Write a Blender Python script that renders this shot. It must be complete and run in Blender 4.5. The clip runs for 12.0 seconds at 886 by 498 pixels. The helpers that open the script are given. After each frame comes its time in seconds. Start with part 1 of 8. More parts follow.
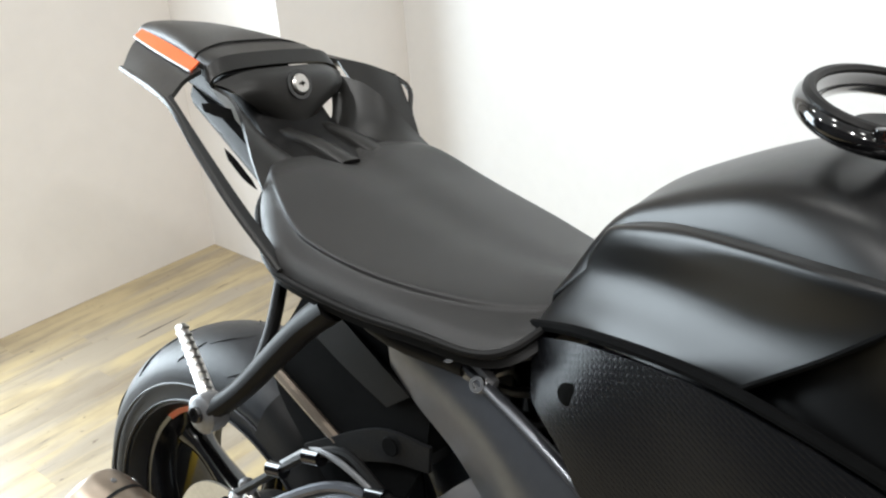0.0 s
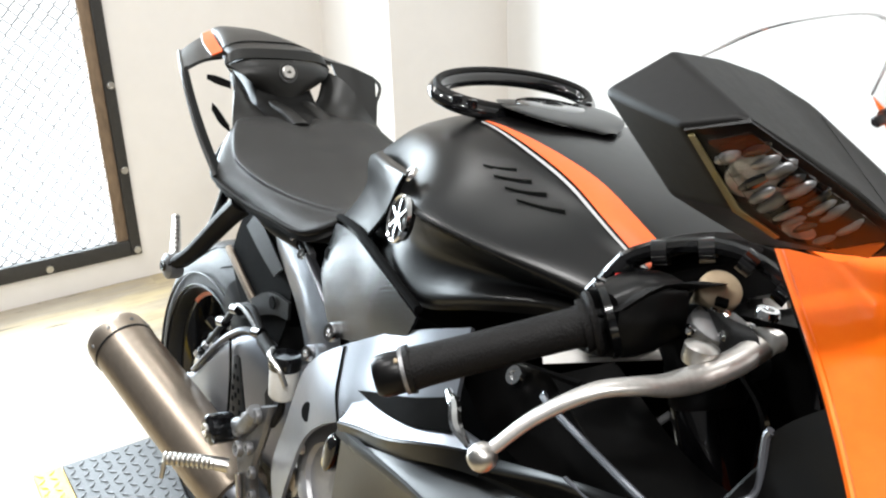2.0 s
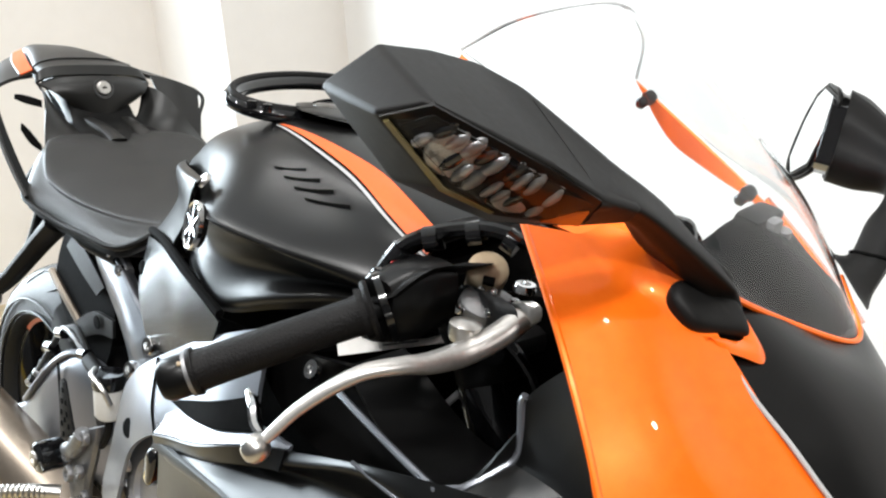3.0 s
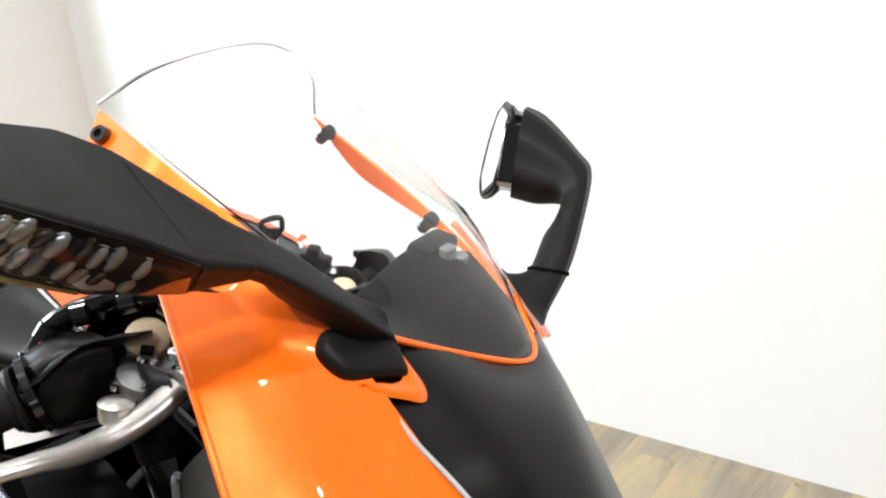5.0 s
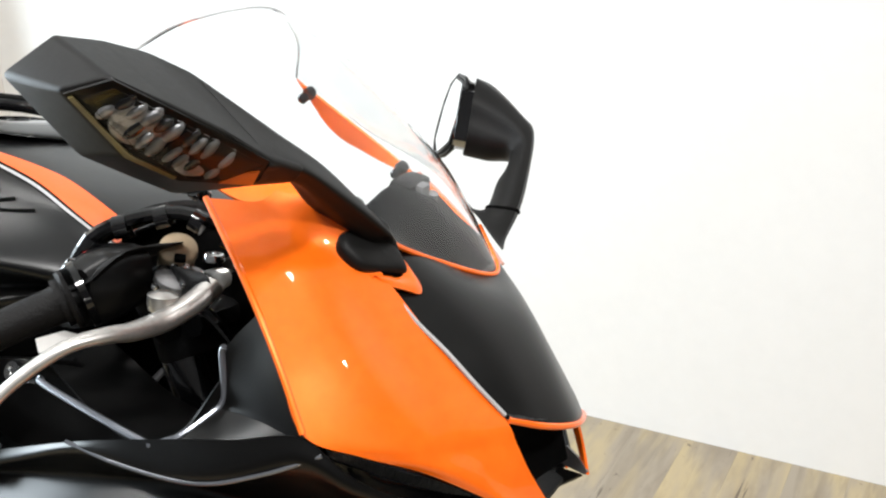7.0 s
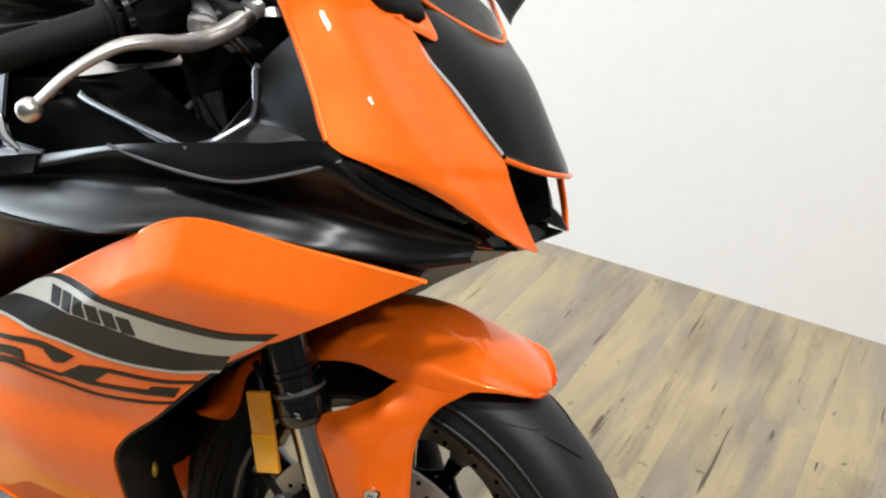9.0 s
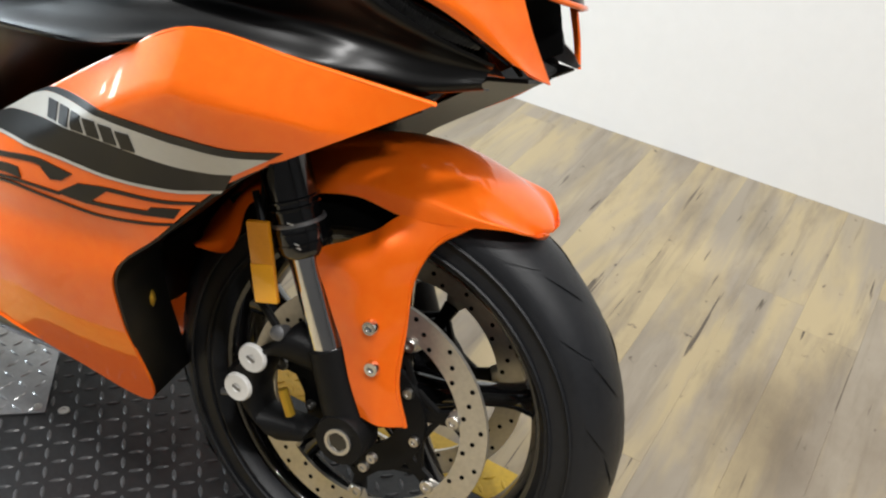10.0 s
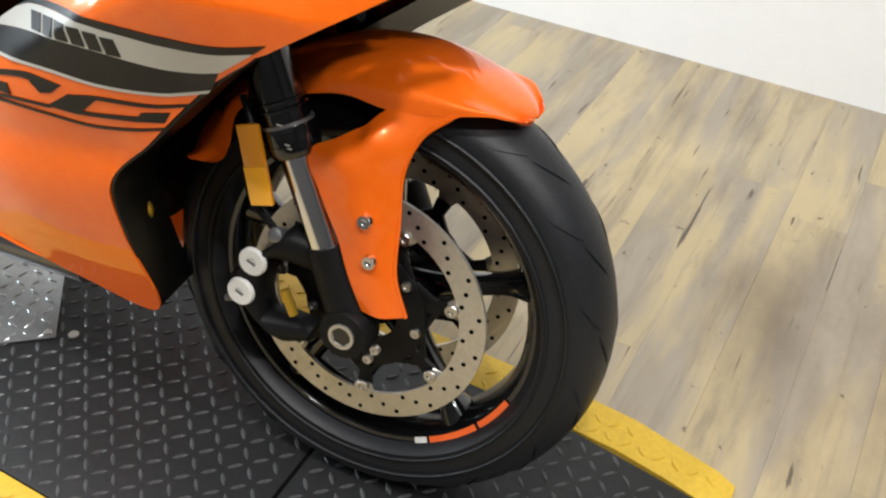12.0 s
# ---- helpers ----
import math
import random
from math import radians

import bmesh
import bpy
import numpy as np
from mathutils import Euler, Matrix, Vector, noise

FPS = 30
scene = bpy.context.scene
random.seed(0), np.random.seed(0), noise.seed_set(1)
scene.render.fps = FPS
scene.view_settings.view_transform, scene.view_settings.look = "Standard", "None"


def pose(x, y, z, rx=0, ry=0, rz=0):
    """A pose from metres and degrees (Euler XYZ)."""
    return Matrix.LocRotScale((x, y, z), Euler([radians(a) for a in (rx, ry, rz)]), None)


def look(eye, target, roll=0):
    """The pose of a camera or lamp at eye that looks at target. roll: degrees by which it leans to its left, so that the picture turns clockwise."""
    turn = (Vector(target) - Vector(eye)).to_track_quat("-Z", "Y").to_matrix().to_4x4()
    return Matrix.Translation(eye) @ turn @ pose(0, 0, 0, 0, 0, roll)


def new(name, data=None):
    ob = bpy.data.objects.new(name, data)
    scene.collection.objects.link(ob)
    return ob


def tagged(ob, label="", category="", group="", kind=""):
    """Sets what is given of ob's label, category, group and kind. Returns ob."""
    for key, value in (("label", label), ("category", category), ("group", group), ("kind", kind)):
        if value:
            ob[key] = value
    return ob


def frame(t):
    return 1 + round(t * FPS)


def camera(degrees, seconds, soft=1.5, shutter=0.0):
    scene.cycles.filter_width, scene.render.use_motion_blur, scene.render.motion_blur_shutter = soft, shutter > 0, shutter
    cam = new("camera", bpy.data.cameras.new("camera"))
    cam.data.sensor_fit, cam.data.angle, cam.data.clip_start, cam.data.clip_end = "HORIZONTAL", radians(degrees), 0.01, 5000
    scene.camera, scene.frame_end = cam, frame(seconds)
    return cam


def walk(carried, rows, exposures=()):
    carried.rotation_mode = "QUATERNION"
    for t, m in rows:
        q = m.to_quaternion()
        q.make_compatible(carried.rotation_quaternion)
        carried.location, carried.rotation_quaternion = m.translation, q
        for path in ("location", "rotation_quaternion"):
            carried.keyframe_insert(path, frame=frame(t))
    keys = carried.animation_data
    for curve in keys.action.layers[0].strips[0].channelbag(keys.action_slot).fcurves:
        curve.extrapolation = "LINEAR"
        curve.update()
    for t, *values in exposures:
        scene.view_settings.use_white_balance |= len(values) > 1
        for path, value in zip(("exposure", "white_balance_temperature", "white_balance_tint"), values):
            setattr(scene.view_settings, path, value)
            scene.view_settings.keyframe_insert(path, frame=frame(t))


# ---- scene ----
cam = camera(50.1, 12.0, soft=2.2)
PATH = [
    (0, (-0.446, -0.535, 1.254), (-1.69, 0.77, 0.389), -4.5),
    (0.5, (-0.309, -0.588, 1.247), (-1.846, 0.504, 0.579), -6.4),
    (1, (-0.124, -0.622, 1.285), (-1.648, 0.473, 0.594), -5.4),
    (1.5, (0.09, -0.547, 1.285), (-1.515, 0.449, 0.627), -2.8),
    (2, (0.239, -0.497, 1.273), (-1.339, 0.486, 0.533), -2.1),
    (2.5, (0.286, -0.478, 1.262), (-1.23, 0.569, 0.483), -2.6),
    (3, (0.31, -0.446, 1.268), (-1.119, 0.743, 0.53), -3.4),
    (3.5, (0.324, -0.421, 1.269), (-1.017, 0.872, 0.541), -3.7),
    (3.7, (0.329, -0.412, 1.269), (-0.978, 0.922, 0.551), -3.9),
    (5.3, (0.375, -0.332, 1.27), (-0.738, 1.161, 0.541), -5.6),
    (5.5, (0.379, -0.329, 1.271), (-0.721, 1.176, 0.546), -5.5),
    (6, (0.391, -0.325, 1.272), (-0.679, 1.211, 0.568), -5.8),
    (6.5, (0.41, -0.391, 1.252), (-0.631, 1.175, 0.57), -5.2),
    (7, (0.395, -0.531, 1.257), (-0.553, 1.079, 0.545), -2.7),
    (7.2, (0.406, -0.569, 1.253), (-0.547, 1.043, 0.552), -2.3),
    (8.8, (0.44, -0.652, 1.201), (-0.435, 0.887, 0.269), 2.0),
    (9, (0.441, -0.655, 1.192), (-0.416, 0.874, 0.229), 2.8),
    (9.5, (0.436, -0.666, 1.171), (-0.386, 0.823, 0.119), 4.7),
    (10, (0.437, -0.672, 1.141), (-0.322, 0.76, -0.03), 5.8),
    (10.5, (0.44, -0.683, 1.113), (-0.271, 0.704, -0.142), 6.9),
    (11, (0.445, -0.699, 1.094), (-0.219, 0.66, -0.214), 7.7),
    (11.5, (0.452, -0.723, 1.09), (-0.21, 0.637, -0.218), 6.0),
    (12, (0.467, -0.708, 1.121), (-0.237, 0.654, -0.164), 2.6),
]
EXPOSURES = [(0.0, -0.34), (0.6, -0.22), (1.0, -0.1), (1.5, -0.06), (3.7, -0.05), (5.3, -0.09), (7.2, -0.11), (9.0, -0.27), (10.5, -0.24), (12.0, -0.12)]
walk(cam, [(t, look(eye, target, roll)) for t, eye, target, roll in PATH], EXPOSURES)
LAMP_POWER, DOOR_POWER = 24.0, 130.0
FRONT_ROW = {-2.0: 1.0, -0.7: 1.15, 0.6: 1.8, 1.9: 2.5}
RING = ((-0.655, -0.010, 1.034), 0.050, 0.110, -0.33)

# ---- world, lamps ----
world = bpy.data.worlds.new("world")
scene.world = world
world.use_nodes = True
world.node_tree.nodes["Background"].inputs[0].default_value = (0.9, 0.95, 1.0, 1)
world.node_tree.nodes["Background"].inputs[1].default_value = 0.4


def area_lamp(name, eye, target, sx, sy, power, colour):
    lamp = bpy.data.lights.new(name, "AREA")
    lamp.shape, lamp.size, lamp.size_y, lamp.energy, lamp.color = "RECTANGLE", sx, sy, power, colour
    ob = new(name, lamp)
    ob.matrix_world = look(eye, target)
    return ob


# ---- materials ----
def material(name, colour, rough=0.5, metal=0.0, coat=0.0, grain=0.0, scale=40.0, bump=0.0, bump_scale=200.0, second=None, trans=0.0, emit=0.0, stretch=(1, 1, 1), coat_rough=0.05, spec=0.5):
    m = bpy.data.materials.new(name)
    m.use_nodes = True
    nt = m.node_tree
    p = nt.nodes["Principled BSDF"]
    p.inputs["Base Color"].default_value = (*colour, 1)
    p.inputs["Roughness"].default_value = rough
    p.inputs["Metallic"].default_value = metal
    p.inputs["Coat Weight"].default_value = coat
    p.inputs["Specular IOR Level"].default_value = spec
    p.inputs["Coat Roughness"].default_value = coat_rough
    p.inputs["Transmission Weight"].default_value = trans
    if emit:
        p.inputs["Emission Color"].default_value = (*colour, 1)
        p.inputs["Emission Strength"].default_value = emit
    if grain or bump:
        co = nt.nodes.new("ShaderNodeTexCoord")
        mp = nt.nodes.new("ShaderNodeMapping")
        mp.inputs["Scale"].default_value = stretch
        nt.links.new(co.outputs["Object"], mp.inputs["Vector"])
    if grain:
        big, small, mix = nt.nodes.new("ShaderNodeTexNoise"), nt.nodes.new("ShaderNodeTexNoise"), nt.nodes.new("ShaderNodeMath")
        big.inputs["Scale"].default_value, small.inputs["Scale"].default_value = scale / 8, scale * 3
        big.inputs["Detail"].default_value = small.inputs["Detail"].default_value = 6
        for n in (big, small):
            nt.links.new(mp.outputs[0], n.inputs["Vector"])
        mix.operation = "ADD"
        nt.links.new(big.outputs["Fac"], mix.inputs[0])
        nt.links.new(small.outputs["Fac"], mix.inputs[1])
        ramp = nt.nodes.new("ShaderNodeMapRange")
        ramp.inputs["From Min"].default_value, ramp.inputs["From Max"].default_value = 0.7, 1.3
        nt.links.new(mix.outputs[0], ramp.inputs["Value"])
        cm = nt.nodes.new("ShaderNodeMix")
        cm.data_type = "RGBA"
        dark = second or tuple(c * (1 - grain) for c in colour)
        cm.inputs["A"].default_value, cm.inputs["B"].default_value = (*dark, 1), (*colour, 1)
        nt.links.new(ramp.outputs[0], cm.inputs["Factor"])
        nt.links.new(cm.outputs["Result"], p.inputs["Base Color"])
        rr = nt.nodes.new("ShaderNodeMapRange")
        rr.inputs["To Min"].default_value, rr.inputs["To Max"].default_value = rough * 1.04, rough * 0.96
        nt.links.new(ramp.outputs[0], rr.inputs["Value"])
        nt.links.new(rr.outputs[0], p.inputs["Roughness"])
    if bump:
        tex, b = nt.nodes.new("ShaderNodeTexNoise"), nt.nodes.new("ShaderNodeBump")
        tex.inputs["Scale"].default_value, tex.inputs["Detail"].default_value = bump_scale, 4
        nt.links.new(mp.outputs[0], tex.inputs["Vector"])
        b.inputs["Strength"].default_value, b.inputs["Distance"].default_value = bump, 0.002
        nt.links.new(tex.outputs["Fac"], b.inputs["Height"])
        nt.links.new(b.outputs[0], p.inputs["Normal"])
    return m


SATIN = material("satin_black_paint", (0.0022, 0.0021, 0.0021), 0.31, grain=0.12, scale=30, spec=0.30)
MATTE = material("matt_black_plastic", (0.0062, 0.0059, 0.0057), 0.50, grain=0.2, scale=60, bump=0.02, bump_scale=900, spec=0.17)
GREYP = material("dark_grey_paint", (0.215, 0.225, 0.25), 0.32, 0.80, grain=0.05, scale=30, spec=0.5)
FRAME = material("frame_grey_paint", (0.150, 0.157, 0.173), 0.30, 0.85, grain=0.12, scale=30, spec=0.5)
COWLK = material("matt_black_paint", (0.013, 0.0125, 0.0115), 0.40, grain=0.2, scale=60, bump=0.02, bump_scale=900, spec=0.34)
GLOSSK = material("gloss_black", (0.004, 0.004, 0.0045), 0.12, coat=0.6, grain=0.2, scale=40)
ORANGE = material("orange_paint", (0.98, 0.168, 0.008), 0.36, 0.18, coat=0.8, coat_rough=0.03, grain=0.05, scale=600, second=(0.95, 0.140, 0.004), spec=0.2)
ORANGE_TAPE = material("orange_decal", (0.82, 0.125, 0.022), 0.4, grain=0.06, scale=80)
SILVERLINE = material("silver_decal", (0.42, 0.42, 0.42), 0.45, grain=0.1, scale=100)
WHITE_DECAL = material("pale_grey_decal", (0.50, 0.49, 0.45), 0.35, coat=0.8, grain=0.06, scale=60)
BLACK_DECAL = material("black_decal", (0.006, 0.006, 0.006), 0.35, coat=0.25, grain=0.2, scale=60, spec=0.2)
VINYL = material("black_seat_vinyl", (0.018, 0.0175, 0.017), 0.38, grain=0.15, scale=80, bump=0.3, bump_scale=1500, spec=0.36)
RUBBER = material("tyre_rubber", (0.0150, 0.0160, 0.0185), 0.42, grain=0.3, scale=40, bump=0.2, bump_scale=700, spec=0.28)
GRIPR = material("grip_rubber", (0.007, 0.0065, 0.0065), 0.5, grain=0.25, scale=60, bump=0.5, bump_scale=500, spec=0.14)
ALU = material("brushed_aluminium", (0.62, 0.60, 0.57), 0.32, 1.0, grain=0.15, scale=60, bump=0.06, bump_scale=300)
CASTK = material("cast_metal_black", (0.007, 0.007, 0.0073), 0.5, 0.0, grain=0.25, scale=60, bump=0.2, bump_scale=400, spec=0.18)
CASTG = material("cast_metal_grey", (0.24, 0.24, 0.245), 0.42, 0.75, grain=0.2, scale=50, bump=0.15, bump_scale=350)
COVER = material("grey_cast_cover", (0.30, 0.30, 0.31), 0.38, 0.45, grain=0.12, scale=60, bump=0.08, bump_scale=400)
LEVER = material("lever_alloy", (0.54, 0.52, 0.495), 0.36, 0.8, grain=0.25, scale=70, bump=0.04, bump_scale=300)
CHROME = material("chrome", (0.78, 0.78, 0.78), 0.12, 1.0, grain=0.06, scale=60)
STEEL = material("disc_steel", (0.66, 0.63, 0.57), 0.38, 0.85, grain=0.18, scale=60, bump=0.08, bump_scale=500)
BRONZE = material("bronze_muffler_metal", (0.36, 0.295, 0.235), 0.36, 0.9, grain=0.16, scale=24, bump=0.05, bump_scale=400)
AMBER = material("amber_reflector", (0.75, 0.28, 0.01), 0.25, coat=0.8, grain=0.15, scale=200)
AMBER_LENS = material("orange_signal_lens", (0.55, 0.10, 0.008), 0.30, coat=0.5, grain=0.1, scale=120)
WHITEP = material("white_plastic", (0.70, 0.69, 0.66), 0.4, grain=0.08, scale=80)
LABEL = material("paper_label", (0.75, 0.73, 0.70), 0.6, grain=0.08, scale=60)
TAN = material("beige_cap", (0.42, 0.33, 0.22), 0.45, grain=0.15, scale=60)
# Near-black for seams and holes; sheets of it stand in for deep shade.
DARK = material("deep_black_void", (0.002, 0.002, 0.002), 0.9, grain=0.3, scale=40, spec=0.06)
CLEAR = material("clear_screen", (0.945, 0.955, 0.96), 0.03, trans=1.0)
CLEAR.node_tree.nodes["Principled BSDF"].inputs["IOR"].default_value = 1.28
LENS = material("clear_lens", (0.80, 0.81, 0.82), 0.05, trans=1.0)
LENS.node_tree.nodes["Principled BSDF"].inputs["IOR"].default_value = 1.25
BOWL = material("signal_reflector", (0.34, 0.345, 0.355), 0.36, 0.7, grain=0.3, scale=150)
STRIP = material("clear_light_strip", (0.44, 0.445, 0.45), 0.30, grain=0.5, scale=260, coat=0.4)
OLIVE = material("olive_film", (0.14, 0.115, 0.045), 0.3, coat=0.4, grain=0.2, scale=60)
MIRROR = material("mirror_glass", (0.92, 0.93, 0.93), 0.02, 1.0)
GOLD = material("gold_anodised", (0.75, 0.45, 0.05), 0.35, 0.8, grain=0.1, scale=60)
CARBON = material("woven_side_cover", (0.0050, 0.0053, 0.0062), 0.25, 0.0, grain=0.2, scale=40, spec=0.18)


def weave(m):
    nt = m.node_tree
    co, mp, br, b = nt.nodes.new("ShaderNodeTexCoord"), nt.nodes.new("ShaderNodeMapping"), nt.nodes.new("ShaderNodeTexBrick"), nt.nodes.new("ShaderNodeBump")
    mp.inputs["Rotation"].default_value = (radians(90), 0, radians(-24))
    br.inputs["Scale"].default_value, br.inputs["Mortar Size"].default_value, br.inputs["Mortar Smooth"].default_value = 62, 0.07, 1.0
    nt.links.new(co.outputs["Object"], mp.inputs["Vector"])
    nt.links.new(mp.outputs[0], br.inputs["Vector"])
    b.inputs["Strength"].default_value, b.inputs["Distance"].default_value, b.invert = 0.13, 0.0010, True
    nt.links.new(br.outputs["Fac"], b.inputs["Height"])
    nt.links.new(b.outputs[0], nt.nodes["Principled BSDF"].inputs["Normal"])


weave(CARBON)
# Dark tone for walls out of view, to hold down fill and reflections.
WALL_DIM = material("unseen_dark_wall", (0.045, 0.045, 0.047), 0.7, grain=0.1, scale=10)
WARM_WALL = material("cream_wall_paint", (0.80, 0.765, 0.73), 0.7, grain=0.04, scale=6, bump=0.06, bump_scale=120)
WALL = material("white_wall_paint", (0.80, 0.79, 0.775), 0.7, grain=0.03, scale=10, bump=0.06, bump_scale=120)
INNER = material("black_switchgear", (0.0035, 0.0034, 0.0034), 0.34, grain=0.25, scale=60, spec=0.18)
DECK = material("worn_black_deck", (0.016, 0.016, 0.0165), 0.42, 0.0, grain=0.45, scale=30, bump=0.25, bump_scale=120, spec=0.3)
# Lozenges paler than the deck, with their highlights put into the colour.
TREAD = material("worn_highlit_tread", (0.10, 0.10, 0.102), 0.36, 0.3, grain=0.4, scale=60)
YELLOW = material("yellow_deck_paint", (0.66, 0.42, 0.03), 0.5, grain=0.22, scale=40, bump=0.2, bump_scale=160)
ALUPLATE = material("aluminium_tread_plate", (0.44, 0.445, 0.45), 0.36, 0.9, grain=0.25, scale=30, bump=0.1, bump_scale=200)
FRAMEK = material("door_frame_black", (0.03, 0.028, 0.026), 0.55, grain=0.3, scale=30, bump=0.2, bump_scale=150)
RUSTW = material("worn_brown_wood", (0.22, 0.15, 0.095), 0.65, grain=0.55, scale=30, bump=0.4, bump_scale=60, stretch=(1, 1, 0.25))
MESHM = material("mesh_metal", (0.04, 0.04, 0.04), 0.5, 0.0, grain=0.2, scale=60)
GLOW = material("daylight_behind_mesh", (0.92, 0.96, 1.0), 0.9, emit=1.3)
CEIL = material("ceiling_paint", (0.55, 0.55, 0.55), 0.8, grain=0.04, scale=8)


FLOOR_TOP = -0.012


def plank_material():
    """Printed oak vinyl: beige and grey bands along the plank, dark streaks, short cracks and knots."""
    m = material("oak_vinyl_plank", (0.5, 0.4, 0.25), 0.40, bump=0.10, bump_scale=90, stretch=(1.0, 0.12, 1.0))
    nt = m.node_tree
    p = nt.nodes["Principled BSDF"]
    co = next(n for n in nt.nodes if n.bl_idname == "ShaderNodeTexCoord")
    info, shift = nt.nodes.new("ShaderNodeObjectInfo"), nt.nodes.new("ShaderNodeVectorMath")
    shift.operation = "SCALE"
    shift.inputs[0].default_value = (7.0, 13.0, 5.0)
    nt.links.new(info.outputs["Random"], shift.inputs["Scale"])

    def noise_at(stretch, scale, detail, lo, hi, rough=0.55):
        mp, tex, lim = nt.nodes.new("ShaderNodeMapping"), nt.nodes.new("ShaderNodeTexNoise"), nt.nodes.new("ShaderNodeMapRange")
        mp.inputs["Scale"].default_value = stretch
        nt.links.new(co.outputs["Object"], mp.inputs["Vector"])
        nt.links.new(shift.outputs[0], mp.inputs["Location"])
        nt.links.new(mp.outputs[0], tex.inputs["Vector"])
        tex.inputs["Scale"].default_value, tex.inputs["Detail"].default_value, tex.inputs["Roughness"].default_value = scale, detail, rough
        tex.inputs["Distortion"].default_value = 0.4
        lim.inputs["From Min"].default_value, lim.inputs["From Max"].default_value = lo, hi
        nt.links.new(tex.outputs["Fac"], lim.inputs["Value"])
        return lim.outputs[0]

    def blend(fac, a, b):
        mx = nt.nodes.new("ShaderNodeMix")
        mx.data_type = "RGBA"
        nt.links.new(fac, mx.inputs["Factor"])
        for key, v in (("A", a), ("B", b)):
            if isinstance(v, tuple):
                mx.inputs[key].default_value = (*v, 1)
            else:
                nt.links.new(v, mx.inputs[key])
        return mx.outputs["Result"]

    base = blend(noise_at((1.0, 0.16, 1.0), 9.5, 4, 0.43, 0.57), (0.315, 0.268, 0.205), (0.43, 0.342, 0.198))
    streak = blend(noise_at((1.0, 0.10, 1.0), 26.0, 6, 0.50, 0.78, 0.68), base, (0.205, 0.168, 0.122))
    patch = blend(noise_at((1.0, 0.30, 1.0), 7.0, 5, 0.54, 0.84), streak, (0.20, 0.162, 0.115))
    crack = blend(noise_at((1.0, 0.05, 1.0), 60.0, 3, 0.665, 0.70), patch, (0.085, 0.065, 0.045))
    knot = blend(noise_at((1.0, 0.75, 1.0), 46.0, 4, 0.675, 0.74), crack, (0.11, 0.085, 0.06))
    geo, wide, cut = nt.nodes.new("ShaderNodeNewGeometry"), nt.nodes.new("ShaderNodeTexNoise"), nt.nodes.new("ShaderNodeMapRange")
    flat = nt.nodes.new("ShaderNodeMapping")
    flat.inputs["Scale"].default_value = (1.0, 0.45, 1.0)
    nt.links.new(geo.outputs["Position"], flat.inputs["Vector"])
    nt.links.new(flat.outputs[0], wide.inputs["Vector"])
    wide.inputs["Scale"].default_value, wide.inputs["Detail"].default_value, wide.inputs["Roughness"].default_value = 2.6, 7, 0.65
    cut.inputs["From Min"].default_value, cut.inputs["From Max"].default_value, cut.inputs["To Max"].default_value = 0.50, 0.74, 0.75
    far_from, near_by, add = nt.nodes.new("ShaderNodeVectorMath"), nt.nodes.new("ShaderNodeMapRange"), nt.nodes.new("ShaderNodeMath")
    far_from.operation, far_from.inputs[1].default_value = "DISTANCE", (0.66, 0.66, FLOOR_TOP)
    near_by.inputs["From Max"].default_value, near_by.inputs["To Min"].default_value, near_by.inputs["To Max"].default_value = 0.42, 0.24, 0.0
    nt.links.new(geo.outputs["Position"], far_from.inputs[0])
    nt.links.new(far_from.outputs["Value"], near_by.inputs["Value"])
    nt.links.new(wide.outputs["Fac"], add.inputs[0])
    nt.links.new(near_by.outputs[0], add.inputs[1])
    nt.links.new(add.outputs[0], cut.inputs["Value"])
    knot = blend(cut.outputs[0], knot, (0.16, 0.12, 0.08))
    hsv, val = nt.nodes.new("ShaderNodeHueSaturation"), nt.nodes.new("ShaderNodeMapRange")
    val.inputs["To Min"].default_value, val.inputs["To Max"].default_value = 0.95, 1.03
    nt.links.new(info.outputs["Random"], val.inputs["Value"])
    nt.links.new(val.outputs[0], hsv.inputs["Value"])
    nt.links.new(knot, hsv.inputs["Color"])
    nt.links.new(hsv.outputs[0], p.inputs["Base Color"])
    return m


PLANK = plank_material()


# ---- shape helpers ----
def part(name, bm, mat, parent=None, label="", m=None, smooth=True):
    """Links a bmesh as one mesh object under a thing or part."""
    bmesh.ops.recalc_face_normals(bm, faces=bm.faces)
    me = bpy.data.meshes.new(name)
    bm.to_mesh(me)
    bm.free()
    for f in me.polygons:
        f.use_smooth = smooth
    if smooth:
        me.set_sharp_from_angle(angle=radians(42))
    me.materials.append(mat)
    ob = new(name, me)
    ob.parent = parent
    if m is not None:
        ob.matrix_basis = m
    if label:
        ob["label"] = label
    return ob


def cr(points, n):
    """A smooth line through the points, n steps between neighbours."""
    p = [Vector(q) for q in points]
    if len(p) < 3:
        return [p[0].lerp(p[-1], i / n) for i in range(n + 1)]
    ext = [2 * p[0] - p[1]] + p + [2 * p[-1] - p[-2]]
    out = []
    for i in range(1, len(ext) - 2):
        a, b, c, d = ext[i - 1 : i + 3]
        for k in range(n):
            t = k / n
            out.append(0.5 * (2 * b + (c - a) * t + (2 * a - 5 * b + 4 * c - d) * t * t + (3 * b - a - 3 * c + d) * t**3))
    return out + [p[-1]]


